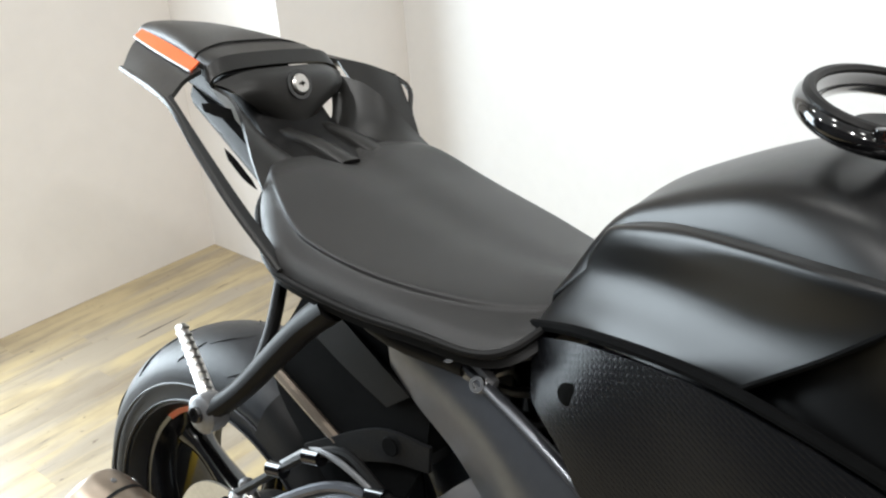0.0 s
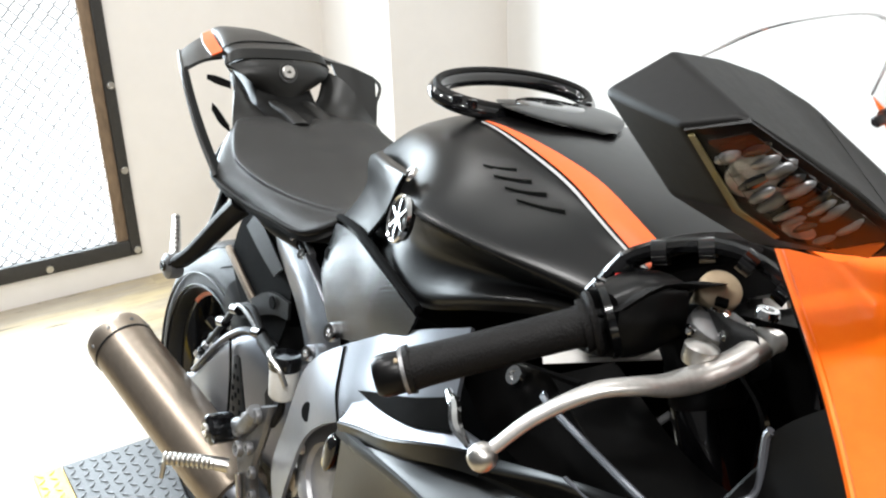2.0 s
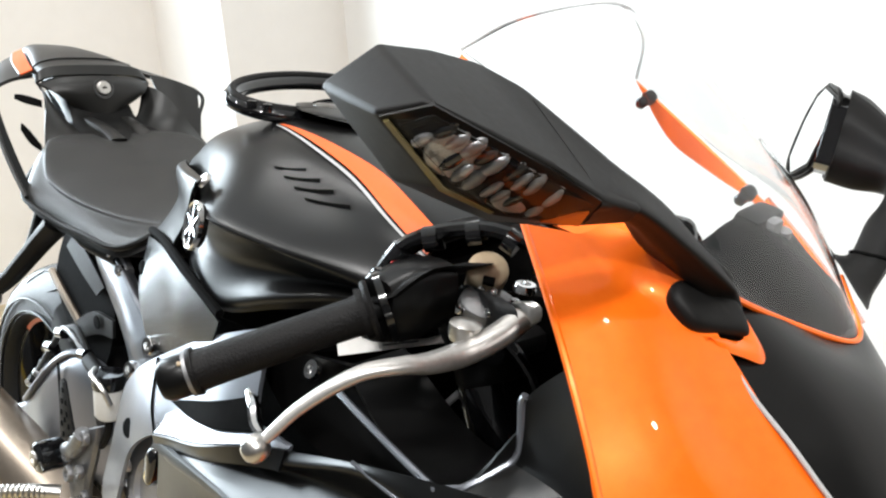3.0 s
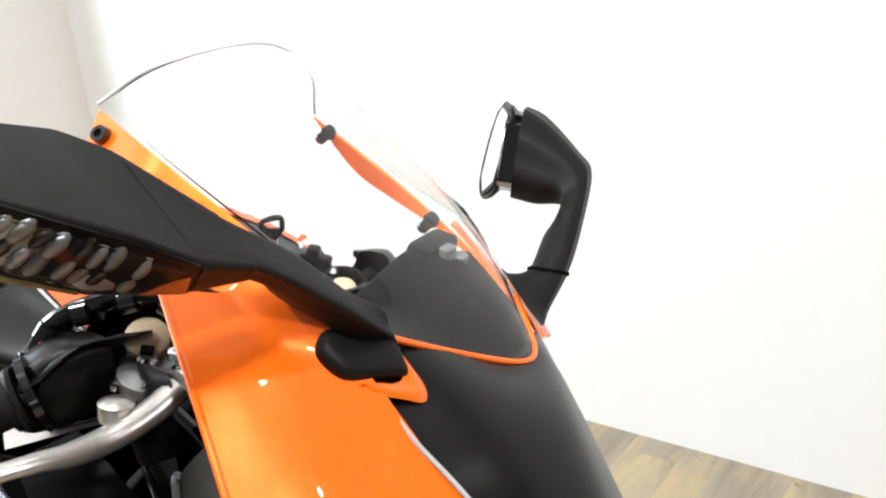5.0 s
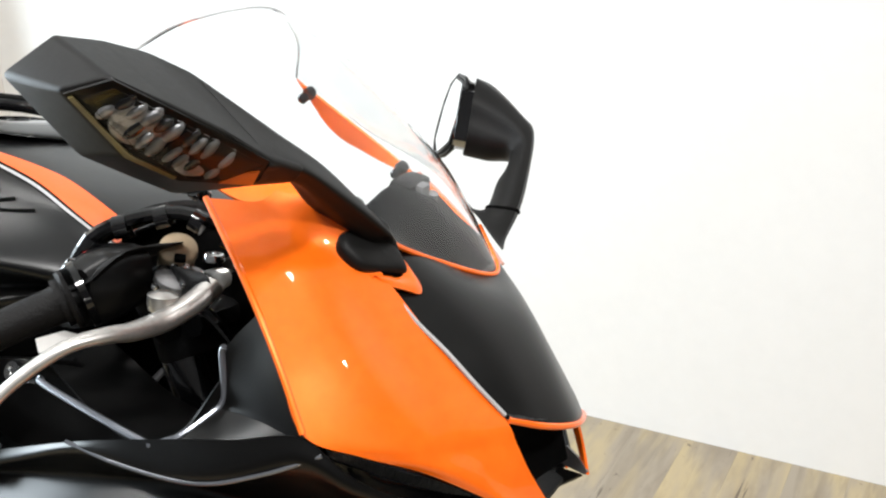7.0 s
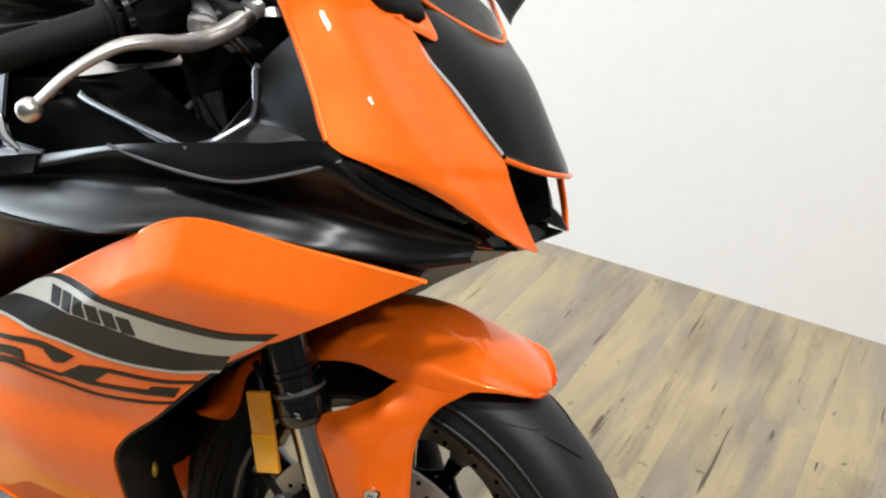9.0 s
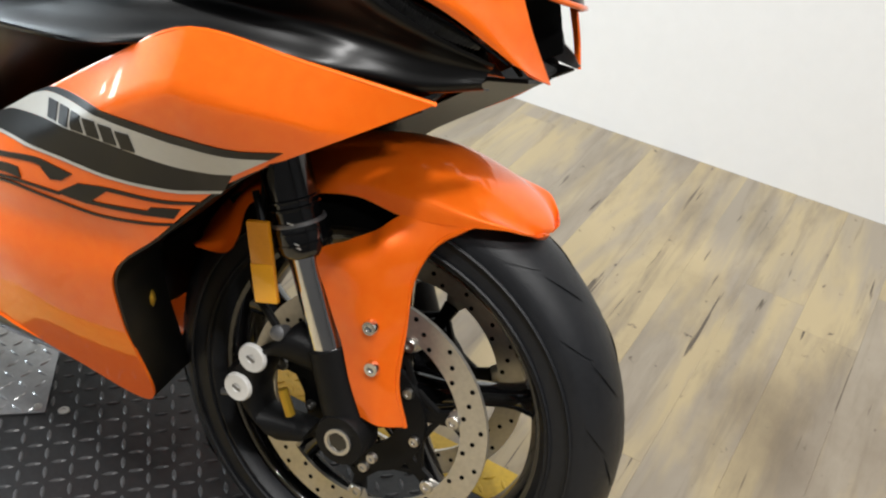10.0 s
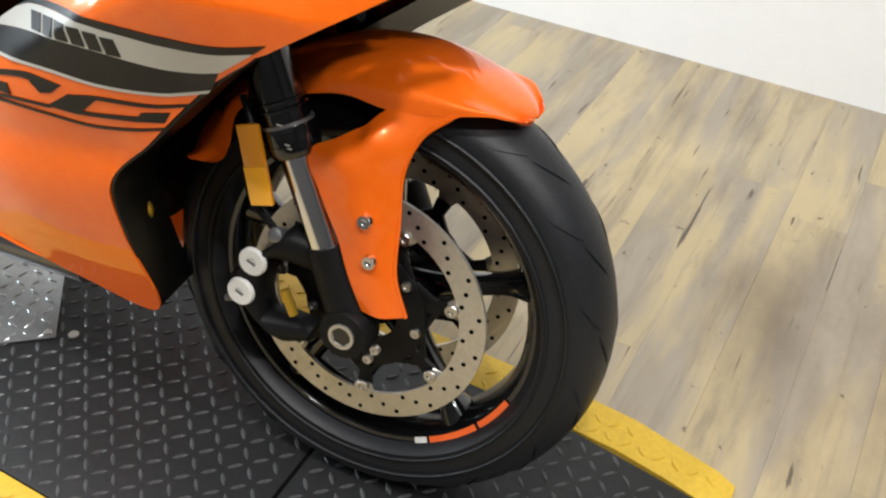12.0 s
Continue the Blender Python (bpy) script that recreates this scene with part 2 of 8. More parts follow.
def skin(rows, nu=5, nv=5, thick=0.003, mirror=False, closed=False):
    """A sheet, thick metres strong, through rows of control points."""
    rows = [[Vector((x, -y if mirror else y, z)) for x, y, z in r] for r in rows]
    if closed:
        rows = [r + r[:1] for r in rows]
    lines = [cr(r, nu) for r in rows]
    cols = [cr([ln[i] for ln in lines], nv) for i in range(len(lines[0]))]
    bm = bmesh.new()
    grid = [[bm.verts.new(v) for v in c] for c in cols]
    for i in range(len(grid) - 1):
        for j in range(len(grid[0]) - 1):
            bm.faces.new((grid[i][j], grid[i + 1][j], grid[i + 1][j + 1], grid[i][j + 1]))
    bmesh.ops.remove_doubles(bm, verts=bm.verts, dist=1e-5)
    bmesh.ops.recalc_face_normals(bm, faces=bm.faces)
    if closed:
        edges = [e for e in bm.edges if e.is_boundary]
        bmesh.ops.holes_fill(bm, edges=edges)
    elif thick:
        bmesh.ops.solidify(bm, geom=bm.faces[:], thickness=thick)
    return bm


def thicken(bm, thick):
    """Gives an open sheet an inner face along its vertex normals, and a rim."""
    bm.normal_update()
    edges = [e for e in bm.edges if e.is_boundary]
    faces = bm.faces[:]
    twin = {v: bm.verts.new(v.co - v.normal * thick) for v in bm.verts[:]}
    for f in faces:
        bm.faces.new([twin[v] for v in reversed(f.verts)])
    for e in edges:
        a, b = e.verts
        bm.faces.new((a, b, twin[b], twin[a]))
    return bm


def surface(ctrl):
    """y as a smooth function of x and z through the control points (x, y, z)."""
    c = np.array(ctrl, float)
    q = c[:, [0, 2]]
    d = np.linalg.norm(q[:, None] - q[None], axis=2)
    k = np.where(d > 0, d**2 * np.log(d + 1e-12), 0) + 1e-4 * np.eye(len(q))
    one = np.c_[np.ones(len(q)), q]
    a = np.block([[k, one], [one.T, np.zeros((3, 3))]])
    w = np.linalg.solve(a, np.r_[c[:, 1], 0, 0, 0])

    def f(x, z):
        r = np.hypot(x - q[:, 0], z - q[:, 1])
        return float((np.where(r > 0, r**2 * np.log(r + 1e-12), 0)) @ w[: len(q)] + w[-3] + w[-2] * x + w[-1] * z)

    return f


def band(top, bottom, f, off=0.0, thick=0.003, n=6, m=10, mirror=False, soft=True):
    """The sheet between two lines of (x, z), laid on the surface y = f(x, z) and off metres proud of it."""
    line = (lambda pts: [(v.x, v.z) for v in cr([(x, 0, z) for x, z in pts], n)]) if soft else (lambda pts: [(v.x, v.z) for a, b in zip(pts, pts[1:]) for v in (Vector((a[0], 0, a[1])).lerp(Vector((b[0], 0, b[1])), k / n) for k in range(n))] + [pts[-1]])
    a, b = line(top), line(bottom)
    s = -1 if mirror else 1
    bm = bmesh.new()
    grid = []
    for (x0, z0), (x1, z1) in zip(a, b):
        col = []
        for j in range(m + 1):
            x, z = x0 + (x1 - x0) * j / m, z0 + (z1 - z0) * j / m
            col.append(bm.verts.new((x, s * (f(x, z) - off), z)))
        grid.append(col)
    for i in range(len(grid) - 1):
        for j in range(m):
            q = [grid[i][j], grid[i + 1][j], grid[i + 1][j + 1], grid[i][j + 1]]
            bm.faces.new(q)
    bmesh.ops.remove_doubles(bm, verts=bm.verts, dist=1e-5)
    bmesh.ops.dissolve_degenerate(bm, edges=bm.edges, dist=1e-6)
    bmesh.ops.recalc_face_normals(bm, faces=bm.faces)
    if thick:
        if bm.faces and sum(fc.normal.y for fc in bm.faces) * s > 0:
            bmesh.ops.reverse_faces(bm, faces=bm.faces)
        bmesh.ops.solidify(bm, geom=bm.faces[:], thickness=thick)
    return bm


def ring_verts(bm, centre, u, v, ru, rv, n, power=1.0):
    out = []
    for i in range(n):
        a = 2 * math.pi * i / n
        c, s = math.cos(a), math.sin(a)
        c, s = math.copysign(abs(c) ** power, c), math.copysign(abs(s) ** power, s)
        out.append(bm.verts.new(centre + u * ru * c + v * rv * s))
    return out


def join_rings(bm, rings, cap=True, loop=False):
    n = len(rings[0])
    pairs = list(zip(rings, rings[1:])) + ([(rings[-1], rings[0])] if loop else [])
    for a, b in pairs:
        for i in range(n):
            bm.faces.new((a[i], a[(i + 1) % n], b[(i + 1) % n], b[i]))
    if cap and not loop:
        bm.faces.new(rings[0][::-1])
        bm.faces.new(rings[-1])


def tube(points, radius, n=10, steps=6, loop=False, flat=1.0, bm=None):
    """A round bar along a smooth line; radius is one number or one for each point."""
    bm = bm or bmesh.new()
    radii = radius if isinstance(radius, (list, tuple)) else [radius] * len(points)
    path = cr([(*p,) for p in points], steps)
    rad = [v.x for v in cr([(r, 0, 0) for r in radii], steps)]
    rings, up = [], None
    for i, p in enumerate(path):
        d = (path[min(i + 1, len(path) - 1)] - path[max(i - 1, 0)]).normalized()
        if loop:
            d = (path[(i + 1) % len(path)] - path[i - 1]).normalized()
        if up is None:
            up = d.orthogonal().normalized() if abs(d.z) > 0.9 else (Vector((0, 0, 1)) - d * d.z).normalized()
        up = (up - d * up.dot(d)).normalized()
        rings.append(ring_verts(bm, p, d.cross(up).normalized(), up, rad[i], rad[i] * flat, n))
    join_rings(bm, rings, loop=loop)
    return bm


def lathe(profile, n=32, closed=False, bm=None, centre=(0, 0, 0), axis=(0, 1, 0)):
    """Turns a profile of (radius, height along the axis)."""
    bm = bm or bmesh.new()
    ax = Vector(axis).normalized()
    u = ax.orthogonal().normalized()
    v = ax.cross(u)
    rings = [ring_verts(bm, Vector(centre) + ax * h, u, v, max(r, 1e-4), max(r, 1e-4), n) for r, h in profile]
    join_rings(bm, rings, cap=not closed, loop=closed)
    return bm


def box(sx, sy, sz, bevel=0.002, m=None, bm=None, seg=2):
    b = bmesh.new()
    bmesh.ops.create_cube(b, size=1, matrix=Matrix.Diagonal((sx, sy, sz, 1)))
    if bevel:
        bmesh.ops.bevel(b, geom=b.edges[:], offset=bevel, segments=seg, affect="EDGES", profile=0.6)
    if m is not None:
        b.transform(m)
    if bm is None:
        return b
    me = bpy.data.meshes.new("scrap")
    b.to_mesh(me)
    bm.from_mesh(me)
    bpy.data.meshes.remove(me)
    b.free()
    return bm


def plate(outline, thick, m=None, bevel=0.001):
    """A flat piece from an outline of (u, v); its thickness is along z."""
    bm = bmesh.new()
    vs = [bm.verts.new((u, v, 0)) for u, v in outline]
    f = bm.faces.new(vs)
    r = bmesh.ops.extrude_face_region(bm, geom=[f])
    bmesh.ops.translate(bm, verts=[v for v in r["geom"] if isinstance(v, bmesh.types.BMVert)], vec=(0, 0, thick))
    if bevel:
        bmesh.ops.bevel(bm, geom=bm.edges[:], offset=bevel, segments=2, affect="EDGES", profile=0.6)
    if m is not None:
        bm.transform(m)
    return bm


def frame_m(origin, x_axis, normal):
    """A pose whose z is the normal and whose x lies along x_axis."""
    z = Vector(normal).normalized()
    x = (Vector(x_axis) - z * z.dot(Vector(x_axis))).normalized()
    y = z.cross(x)
    return Matrix.Translation(origin) @ Matrix((x, y, z)).transposed().to_4x4()


def bolt(parent, place, normal, r=0.006, h=0.004, mat=None, name="bolt", label=""):
    bm = lathe([(r * 1.15, 0), (r * 1.15, h * 0.5), (r, h), (r * 0.55, h), (r * 0.5, h * 0.55), (0.0002, h * 0.5)], 14, axis=normal, centre=place)
    return part(name, bm, mat or ALU, parent, label)


def loft(sections, n=16, power=0.75, steps=4):
    """A closed body through sections (centre, u half-axis, v half-axis)."""
    cs = cr([s[0] for s in sections], steps)
    us = cr([s[1] for s in sections], steps)
    vs = cr([s[2] for s in sections], steps)
    bm = bmesh.new()
    rings = [ring_verts(bm, c, u, v, 1, 1, n, power) for c, u, v in zip(cs, us, vs)]
    join_rings(bm, rings)
    return bm


def thing(name, label, category, group="", m=None):
    ob = new(name)
    ob.empty_display_size = 0.05
    if m is not None:
        ob.matrix_basis = m
    return tagged(ob, label, category, group)


# ---- the room ----
FLOOR = FLOOR_TOP
WX, WY, PX, PY, EX, EY, TOP = -2.92, 1.45, -2.42, 0.99, 3.2, -1.9, 2.8


def slab(name, lo, hi, mat, label, category="wall"):
    bm = bmesh.new()
    bmesh.ops.create_cube(bm, size=1, matrix=Matrix.Translation([(a + b) / 2 for a, b in zip(lo, hi)]) @ Matrix.Diagonal([*(b - a for a, b in zip(lo, hi)), 1]))
    return tagged(part(name, bm, mat, smooth=False), label, category, kind="structure")


slab("wall_back", (WX - 0.12, WY, FLOOR), (EX + 0.12, WY + 0.12, TOP), WALL, "plain white painted back wall beside the motorcycle")
slab("wall_pillar", (WX, PY, FLOOR), (PX, WY, TOP), WARM_WALL, "cream-white painted pillar boxed into the room corner")
slab("wall_front", (WX - 0.12, EY - 0.12, FLOOR), (EX + 0.12, EY, TOP), WALL_DIM, "plain unseen wall closing the room, darkened to keep reflections black")
slab("wall_right", (EX, EY, FLOOR), (EX + 0.12, WY, TOP), WALL_DIM, "plain unseen wall closing the room end, darkened to keep reflections black")
slab("ceiling", (WX - 0.12, EY - 0.12, TOP), (EX + 0.12, WY + 0.12, TOP + 0.1), CEIL, "plain pale painted ceiling", "ceiling")
# the wall with the meshed door opening
DY0, DY1, DZ0, DZ1 = -1.0, 0.238, 0.08, 2.2
wall_left = tagged(new("wall_left"), "cream-white painted wall round a meshed door opening", "wall", kind="structure")
for lo, hi in (((WX - 0.12, DY1, FLOOR), (WX, WY, TOP)), ((WX - 0.12, DY0, FLOOR), (WX, DY1, DZ0)), ((WX - 0.12, DY0, DZ1), (WX, DY1, TOP))):
    part("wall_piece", box(*[b - a for a, b in zip(lo, hi)], 0, Matrix.Translation([(a + b) / 2 for a, b in zip(lo, hi)])), WARM_WALL, wall_left, smooth=False)
# unseen end of this wall, darkened to dim what the motorcycle reflects
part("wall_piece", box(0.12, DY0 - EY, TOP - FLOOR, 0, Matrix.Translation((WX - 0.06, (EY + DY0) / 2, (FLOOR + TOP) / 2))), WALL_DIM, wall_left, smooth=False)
# floor: a sub-floor sheet; planks come last
slab("floor", (WX - 0.12, EY - 0.12, FLOOR - 0.2), (EX + 0.12, WY + 0.12, FLOOR - 0.006), material("floor_joint", (0.22, 0.17, 0.11), 0.8, grain=0.3), "wood-look vinyl plank floor with knots and dark grain", "floor")

# meshed door
door = tagged(new("door_1"), "black framed door screen of expanded metal mesh, bright behind", "door", kind="structure")
FW = 0.075


def bar_box(lo, hi, mat, parent, name, bevel=0.003):
    return part(name, box(*[b - a for a, b in zip(lo, hi)], bevel, Matrix.Translation([(a + b) / 2 for a, b in zip(lo, hi)])), mat, parent)


fx0, fx1 = WX - 0.02, WX + 0.012
bar_box((fx0, DY1 - 0.035, DZ0), (fx1, DY1, DZ1), FRAMEK, door, "frame_stile")
bar_box((fx0, DY1 - FW, DZ0 + 0.03), (fx1 - 0.01, DY1 - 0.036, DZ1), RUSTW, door, "inner_stile", 0.004)
bar_box((fx0, DY0, DZ0), (fx1, DY0 + FW, DZ1), FRAMEK, door, "frame_stile")
bar_box((fx0, DY0 + FW, DZ0), (fx1, DY1 - 0.036, DZ0 + 0.055), FRAMEK, door, "frame_rail")
bar_box((fx0, DY0 + FW, DZ1 - 0.07), (fx1, DY1 - 0.036, DZ1), FRAMEK, door, "frame_rail")
for i in range(8):
    bolt(door, (fx1, DY1 - 0.015, DZ0 + 0.018 + i * 0.285), (1, 0, 0), 0.011, 0.006, ALU, "frame_bolt")
for i in range(4):
    bolt(door, (fx1, DY1 - 0.305 - i * 0.3, DZ0 + 0.018), (1, 0, 0), 0.011, 0.006, ALU, "frame_bolt")


def mesh_sheet():
    """Expanded metal: rows of lens-shaped openings between zigzag strands."""
    bm = bmesh.new()
    w, h = 0.044, 0.025
    ny, nz = int((DY1 - DY0 - 2 * FW) / w) + 2, int((DZ1 - DZ0) / h)
    for j in range(nz):
        z = DZ0 + 0.04 + j * h
        pts = []
        for i in range(2 * ny):
            y = DY0 + FW - 0.01 + i * w / 2
            if y > DY1 - FW + 0.005:
                break
            pts.append(Vector((WX - 0.012 + 0.002 * ((i + j) % 2), y, z + (h * 0.42 if (i + j) % 2 else -h * 0.42))))
        for a, b in zip(pts, pts[1:]):
            t = Vector((0, 0, 0.0026))
            e = Vector((0.002, 0, 0))
            q = [bm.verts.new(v) for v in (a - t - e, b - t - e, b + t - e, a + t - e, a - t + e, b - t + e, b + t + e, a + t + e)]
            for f in ((0, 1, 2, 3), (7, 6, 5, 4), (0, 4, 5, 1), (3, 2, 6, 7)):
                bm.faces.new([q[k] for k in f])
    return bm


part("wire_mesh", mesh_sheet(), MESHM, door, "expanded steel mesh", smooth=False)["kind"] = "stuff"
bm = bmesh.new()
bmesh.ops.create_grid(bm, x_segments=1, y_segments=1, size=0.5, matrix=Matrix.Translation((WX - 0.3, (DY0 + DY1) / 2, 1.2)) @ Matrix.Rotation(radians(90), 4, "Y") @ Matrix.Diagonal((3.2, 2.4, 1, 1)))
tagged(part("backdrop", bm, GLOW, smooth=False), "bright white daylight beyond the meshed door", "backdrop", kind="structure")

# ---- lamps of the room ----
for x in (-2.0, -0.7, 0.6, 1.9):
    for y in (-0.85, 0.45):
        ob = tagged(new("ceiling_light"), "small square white ceiling light, switched on", "lamp", group="ceiling lights")
        part("frame", box(0.30, 0.30, 0.03, 0.004, Matrix.Translation((x, y, TOP - 0.016))), WHITEP, ob)
        area_lamp("room_lamp", (x, y, TOP - 0.04), (x, y, 0), 0.16, 0.16, LAMP_POWER * (0.27 if y > 0 else FRONT_ROW[x]), (1.0, 0.99, 0.975))
area_lamp("door_daylight", (WX + 0.03, (DY0 + DY1) / 2, 1.14), (0.0, (DY0 + DY1) / 2, 0.70), 1.08, 1.95, DOOR_POWER, (0.80, 0.92, 1.0))

# ---- the motorcycle ----
# built upright in its own frame: x ahead, y to its left, z up from the deck, the front axle over x = 0; then leant on its side stand
LEANED = pose(0, 0.015, 0, 0, 0, 1.2) @ pose(0, 0, 0, -10.0)
bike = thing("motorcycle", "orange and satin black sports motorcycle leaning on its side stand", "motorcycle", m=LEANED)
STEER = pose(-0.17, 0, 0.615) @ pose(0, 0, 0, 0, -24, 0) @ pose(0, 0, 0, 0, 0, 4.5) @ pose(0, 0, 0, 0, 24, 0) @ pose(0.17, 0, -0.615)


def wheel(name, centre, r_tyre, half, r_rim, m, tape, rear=False):
    hub_w = 0.045
    prof = []
    for k in range(17):
        a = math.pi * (k / 16)
        prof.append((r_rim + 0.004 + (r_tyre - r_rim - 0.004) * math.sin(a) ** 0.72, -half * math.cos(a) ** 1 * (1.0 if abs(math.cos(a)) < 0.95 else 0.93)))
    prof += [(r_rim - 0.006, half * 0.72), (r_rim - 0.006, -half * 0.72)]
    bm = lathe(prof, 72, closed=True)
    rim_prof = [(r_rim + 0.004, -half * 0.74), (r_rim + 0.006, -half * 0.68), (r_rim - 0.012, -half * 0.62), (r_rim - 0.024, -half * 0.35), (r_rim - 0.026, half * 0.35), (r_rim - 0.012, half * 0.62), (r_rim + 0.006, half * 0.68), (r_rim + 0.004, half * 0.74), (r_rim - 0.006, half * 0.66), (r_rim - 0.012, half * 0.3), (r_rim - 0.012, -half * 0.3), (r_rim - 0.006, -half * 0.66)]
    place = m @ Matrix.Translation(centre)
    w = part(name, lathe(rim_prof, 72, closed=True), GLOSSK, bike, "gloss black cast wheel rim", place)
    part("tyre", bm, RUBBER, w, "black sports tyre with curved grooves")
    part("hub", lathe([(0.018, -hub_w - 0.02), (0.035, -hub_w), (0.03, -0.02), (0.03, 0.02), (0.035, hub_w), (0.018, hub_w + 0.02)], 28), GLOSSK, w)
    for k in range(5):
        a = 2 * math.pi * k / 5 + (0.35 if not rear else 0.1)
        u, t = Vector((math.cos(a), 0, math.sin(a))), Vector((-math.sin(a), 0, math.cos(a)))
        y = Vector((0, 1, 0))
        secs = [(u * 0.025, t * 0.030, y * 0.03), (u * 0.09, t * 0.017, y * 0.022), (u * (r_rim - 0.06), t * 0.013, y * 0.018), (u * (r_rim - 0.018), t * 0.024, y * 0.03)]
        part("spoke", loft(secs, 12, 0.8, 4), GLOSSK, w)
    # rim tapes: arcs of (start, end, material) in degrees, clockwise from ahead
    for a0, a1, mat, side in tape:
        bm = bmesh.new()
        n = 18
        ro, ri = r_rim + 0.004, r_rim - 0.014
        lo = [bm.verts.new((ri * math.cos(radians(a0 + (a1 - a0) * i / n)), side * (half * 0.625 + 0.0012), ri * math.sin(radians(a0 + (a1 - a0) * i / n)))) for i in range(n + 1)]
        hi = [bm.verts.new((ro * math.cos(radians(a0 + (a1 - a0) * i / n)), side * (half * 0.70 + 0.0022), ro * math.sin(radians(a0 + (a1 - a0) * i / n)))) for i in range(n + 1)]
        for i in range(n):
            bm.faces.new((lo[i], lo[i + 1], hi[i + 1], hi[i]))
        part("rim_tape", bm, mat, w)
    # tread grooves: slim slanted slots laid into the tyre's crown, in two staggered rows a side
    for k in range(32):
        for s in (-1, 1):
            bm = bmesh.new()
            inner = k % 2 == 0
            a0 = 2 * math.pi * (k + (0.5 if s > 0 else 0)) / 32
            pts = []
            for j in range(7):
                f = j / 6
                c = (0.10 + 0.34 * f) if inner else (0.42 + 0.30 * f)
                ang = a0 + (0.17 if inner else 0.13) * f**1.3
                th = math.pi / 2 + s * c * math.pi / 2 * 0.9
                r = r_rim + 0.004 + (r_tyre - r_rim - 0.004) * math.sin(th) ** 0.72 + 0.0004
                pts.append((Vector((r * math.cos(ang), -half * math.cos(th), r * math.sin(ang))), Vector((-math.sin(ang), 0, math.cos(ang))) + Vector((0, 1.2 * s, 0)), 0.0021 * math.sin(math.pi * (0.10 + 0.80 * f))))
            va = [bm.verts.new(p + t * w2) for p, t, w2 in pts]
            vb = [bm.verts.new(p - t * w2) for p, t, w2 in pts]
            for j in range(len(pts) - 1):
                bm.faces.new((va[j], va[j + 1], vb[j + 1], vb[j]))
            part("tread_groove", bm, DARK, w)
    for s in (-1, 1):
        for rr, yy in ((r_rim + 0.010, 0.965), (r_rim + 0.034, 0.985)):
            part("sidewall_rib", lathe([(rr - 0.0016, s * half * yy), (rr, s * (half * yy + 0.0016)), (rr + 0.0016, s * half * yy), (rr, s * (half * yy - 0.004))], 72, closed=True), RUBBER, w)
    return w


def disc(w, y, r=0.16, ring=0.034, buttons=7, side=-1, phase=0.31):
    t = 0.0025
    d = part("brake_disc", lathe([(r - ring, y - t), (r, y - t), (r, y + t), (r - ring, y + t)], 72, closed=True), STEEL, w, "drilled steel brake disc")
    bm = bmesh.new()
    for k in range(54):
        a = 2 * math.pi * k / 54
        rr = r - ring + (0.006, 0.016, 0.026)[k % 3]
        lathe([(0.0031, -t - 0.0005), (0.0031, t + 0.0005)], 8, bm=bm, centre=(rr * math.cos(a), y, rr * math.sin(a)))
    part("drill_hole", bm, DARK, w)
    # carrier star
    for k in range(buttons):
        a = 2 * math.pi * k / buttons + phase
        u, tt = Vector((math.cos(a), 0, math.sin(a))), Vector((-math.sin(a), 0, math.cos(a)))
        yy = Vector((0, 1, 0))
        o = Vector((0, y - side * 0.004, 0))
        part("carrier_arm", loft([(o + u * 0.05, tt * 0.016, yy * 0.004), (o + u * 0.085, tt * 0.009, yy * 0.004), (o + u * 0.116, tt * 0.011, yy * 0.004)], 8, 0.7, 2), CASTK, w)
        for lean in (-0.34, 0.34):
            e = Vector((math.cos(a + lean), 0, math.sin(a + lean)))
            part("carrier_strut", loft([(o + e * 0.080, tt * 0.007, yy * 0.004), (o + u * 0.098 + e * 0.004, tt * 0.0045, yy * 0.004), (o + u * 0.116, tt * 0.006, yy * 0.004)], 8, 0.7, 2), CASTK, w)
        part("disc_lug", loft([(u * 0.114 + Vector((0, y, 0)), tt * 0.010, yy * t), (u * 0.128 + Vector((0, y, 0)), tt * 0.017, yy * t)], 8, 0.6, 2), STEEL, w)
        c = u * 0.1185 + Vector((0, y + side * 0.003, 0))
        part("disc_button", lathe([(0.0085, 0), (0.0085, 0.003), (0.0075, 0.004), (0.0045, 0.004), (0.0040, 0.001), (0.0002, 0.0008)], 16, axis=(0, side, 0), centre=c), ALU, w)
        a2 = a + math.pi / buttons
        if k % 2 == 0 or k < 5:
            bolt(w, (0.073 * math.cos(a2), y + side * 0.004, 0.073 * math.sin(a2)), (0, side, 0), 0.006, 0.005)
    part("carrier_ring", lathe([(0.045, y - 0.004), (0.082, y - 0.004), (0.082, y + 0.004), (0.045, y + 0.004)], 40, closed=True), CASTK, w)


FW_C = (-0.012, 0, 0.30)
front = wheel("front_wheel", FW_C, 0.30, 0.062, 0.222, STEER, ((-39, -23, ORANGE_TAPE, -1), (-61, -40.5, ORANGE_TAPE, -1), (-67, -62, WHITEP, -1)))
disc(front, -0.062, side=-1)
disc(front, 0.062, side=1)
rear = wheel("rear_wheel", (-1.385, 0, 0.315), 0.315, 0.092, 0.222, Matrix.Identity(4), ((88, 132, ORANGE_TAPE, -1), (83, 87, WHITEP, -1)), True)
part("drive_disc", lathe([(0.07, -0.075), (0.11, -0.075), (0.11, -0.071), (0.07, -0.071)], 48, closed=True), STEEL, rear)


# -- fork --
def on_fork(y, z, ahead=0.0):
    """A point on a fork leg's line at height z, ahead metres in front of it."""
    return Vector((-0.005 - (z - 0.30) * math.tan(radians(24)) + ahead, y, z))


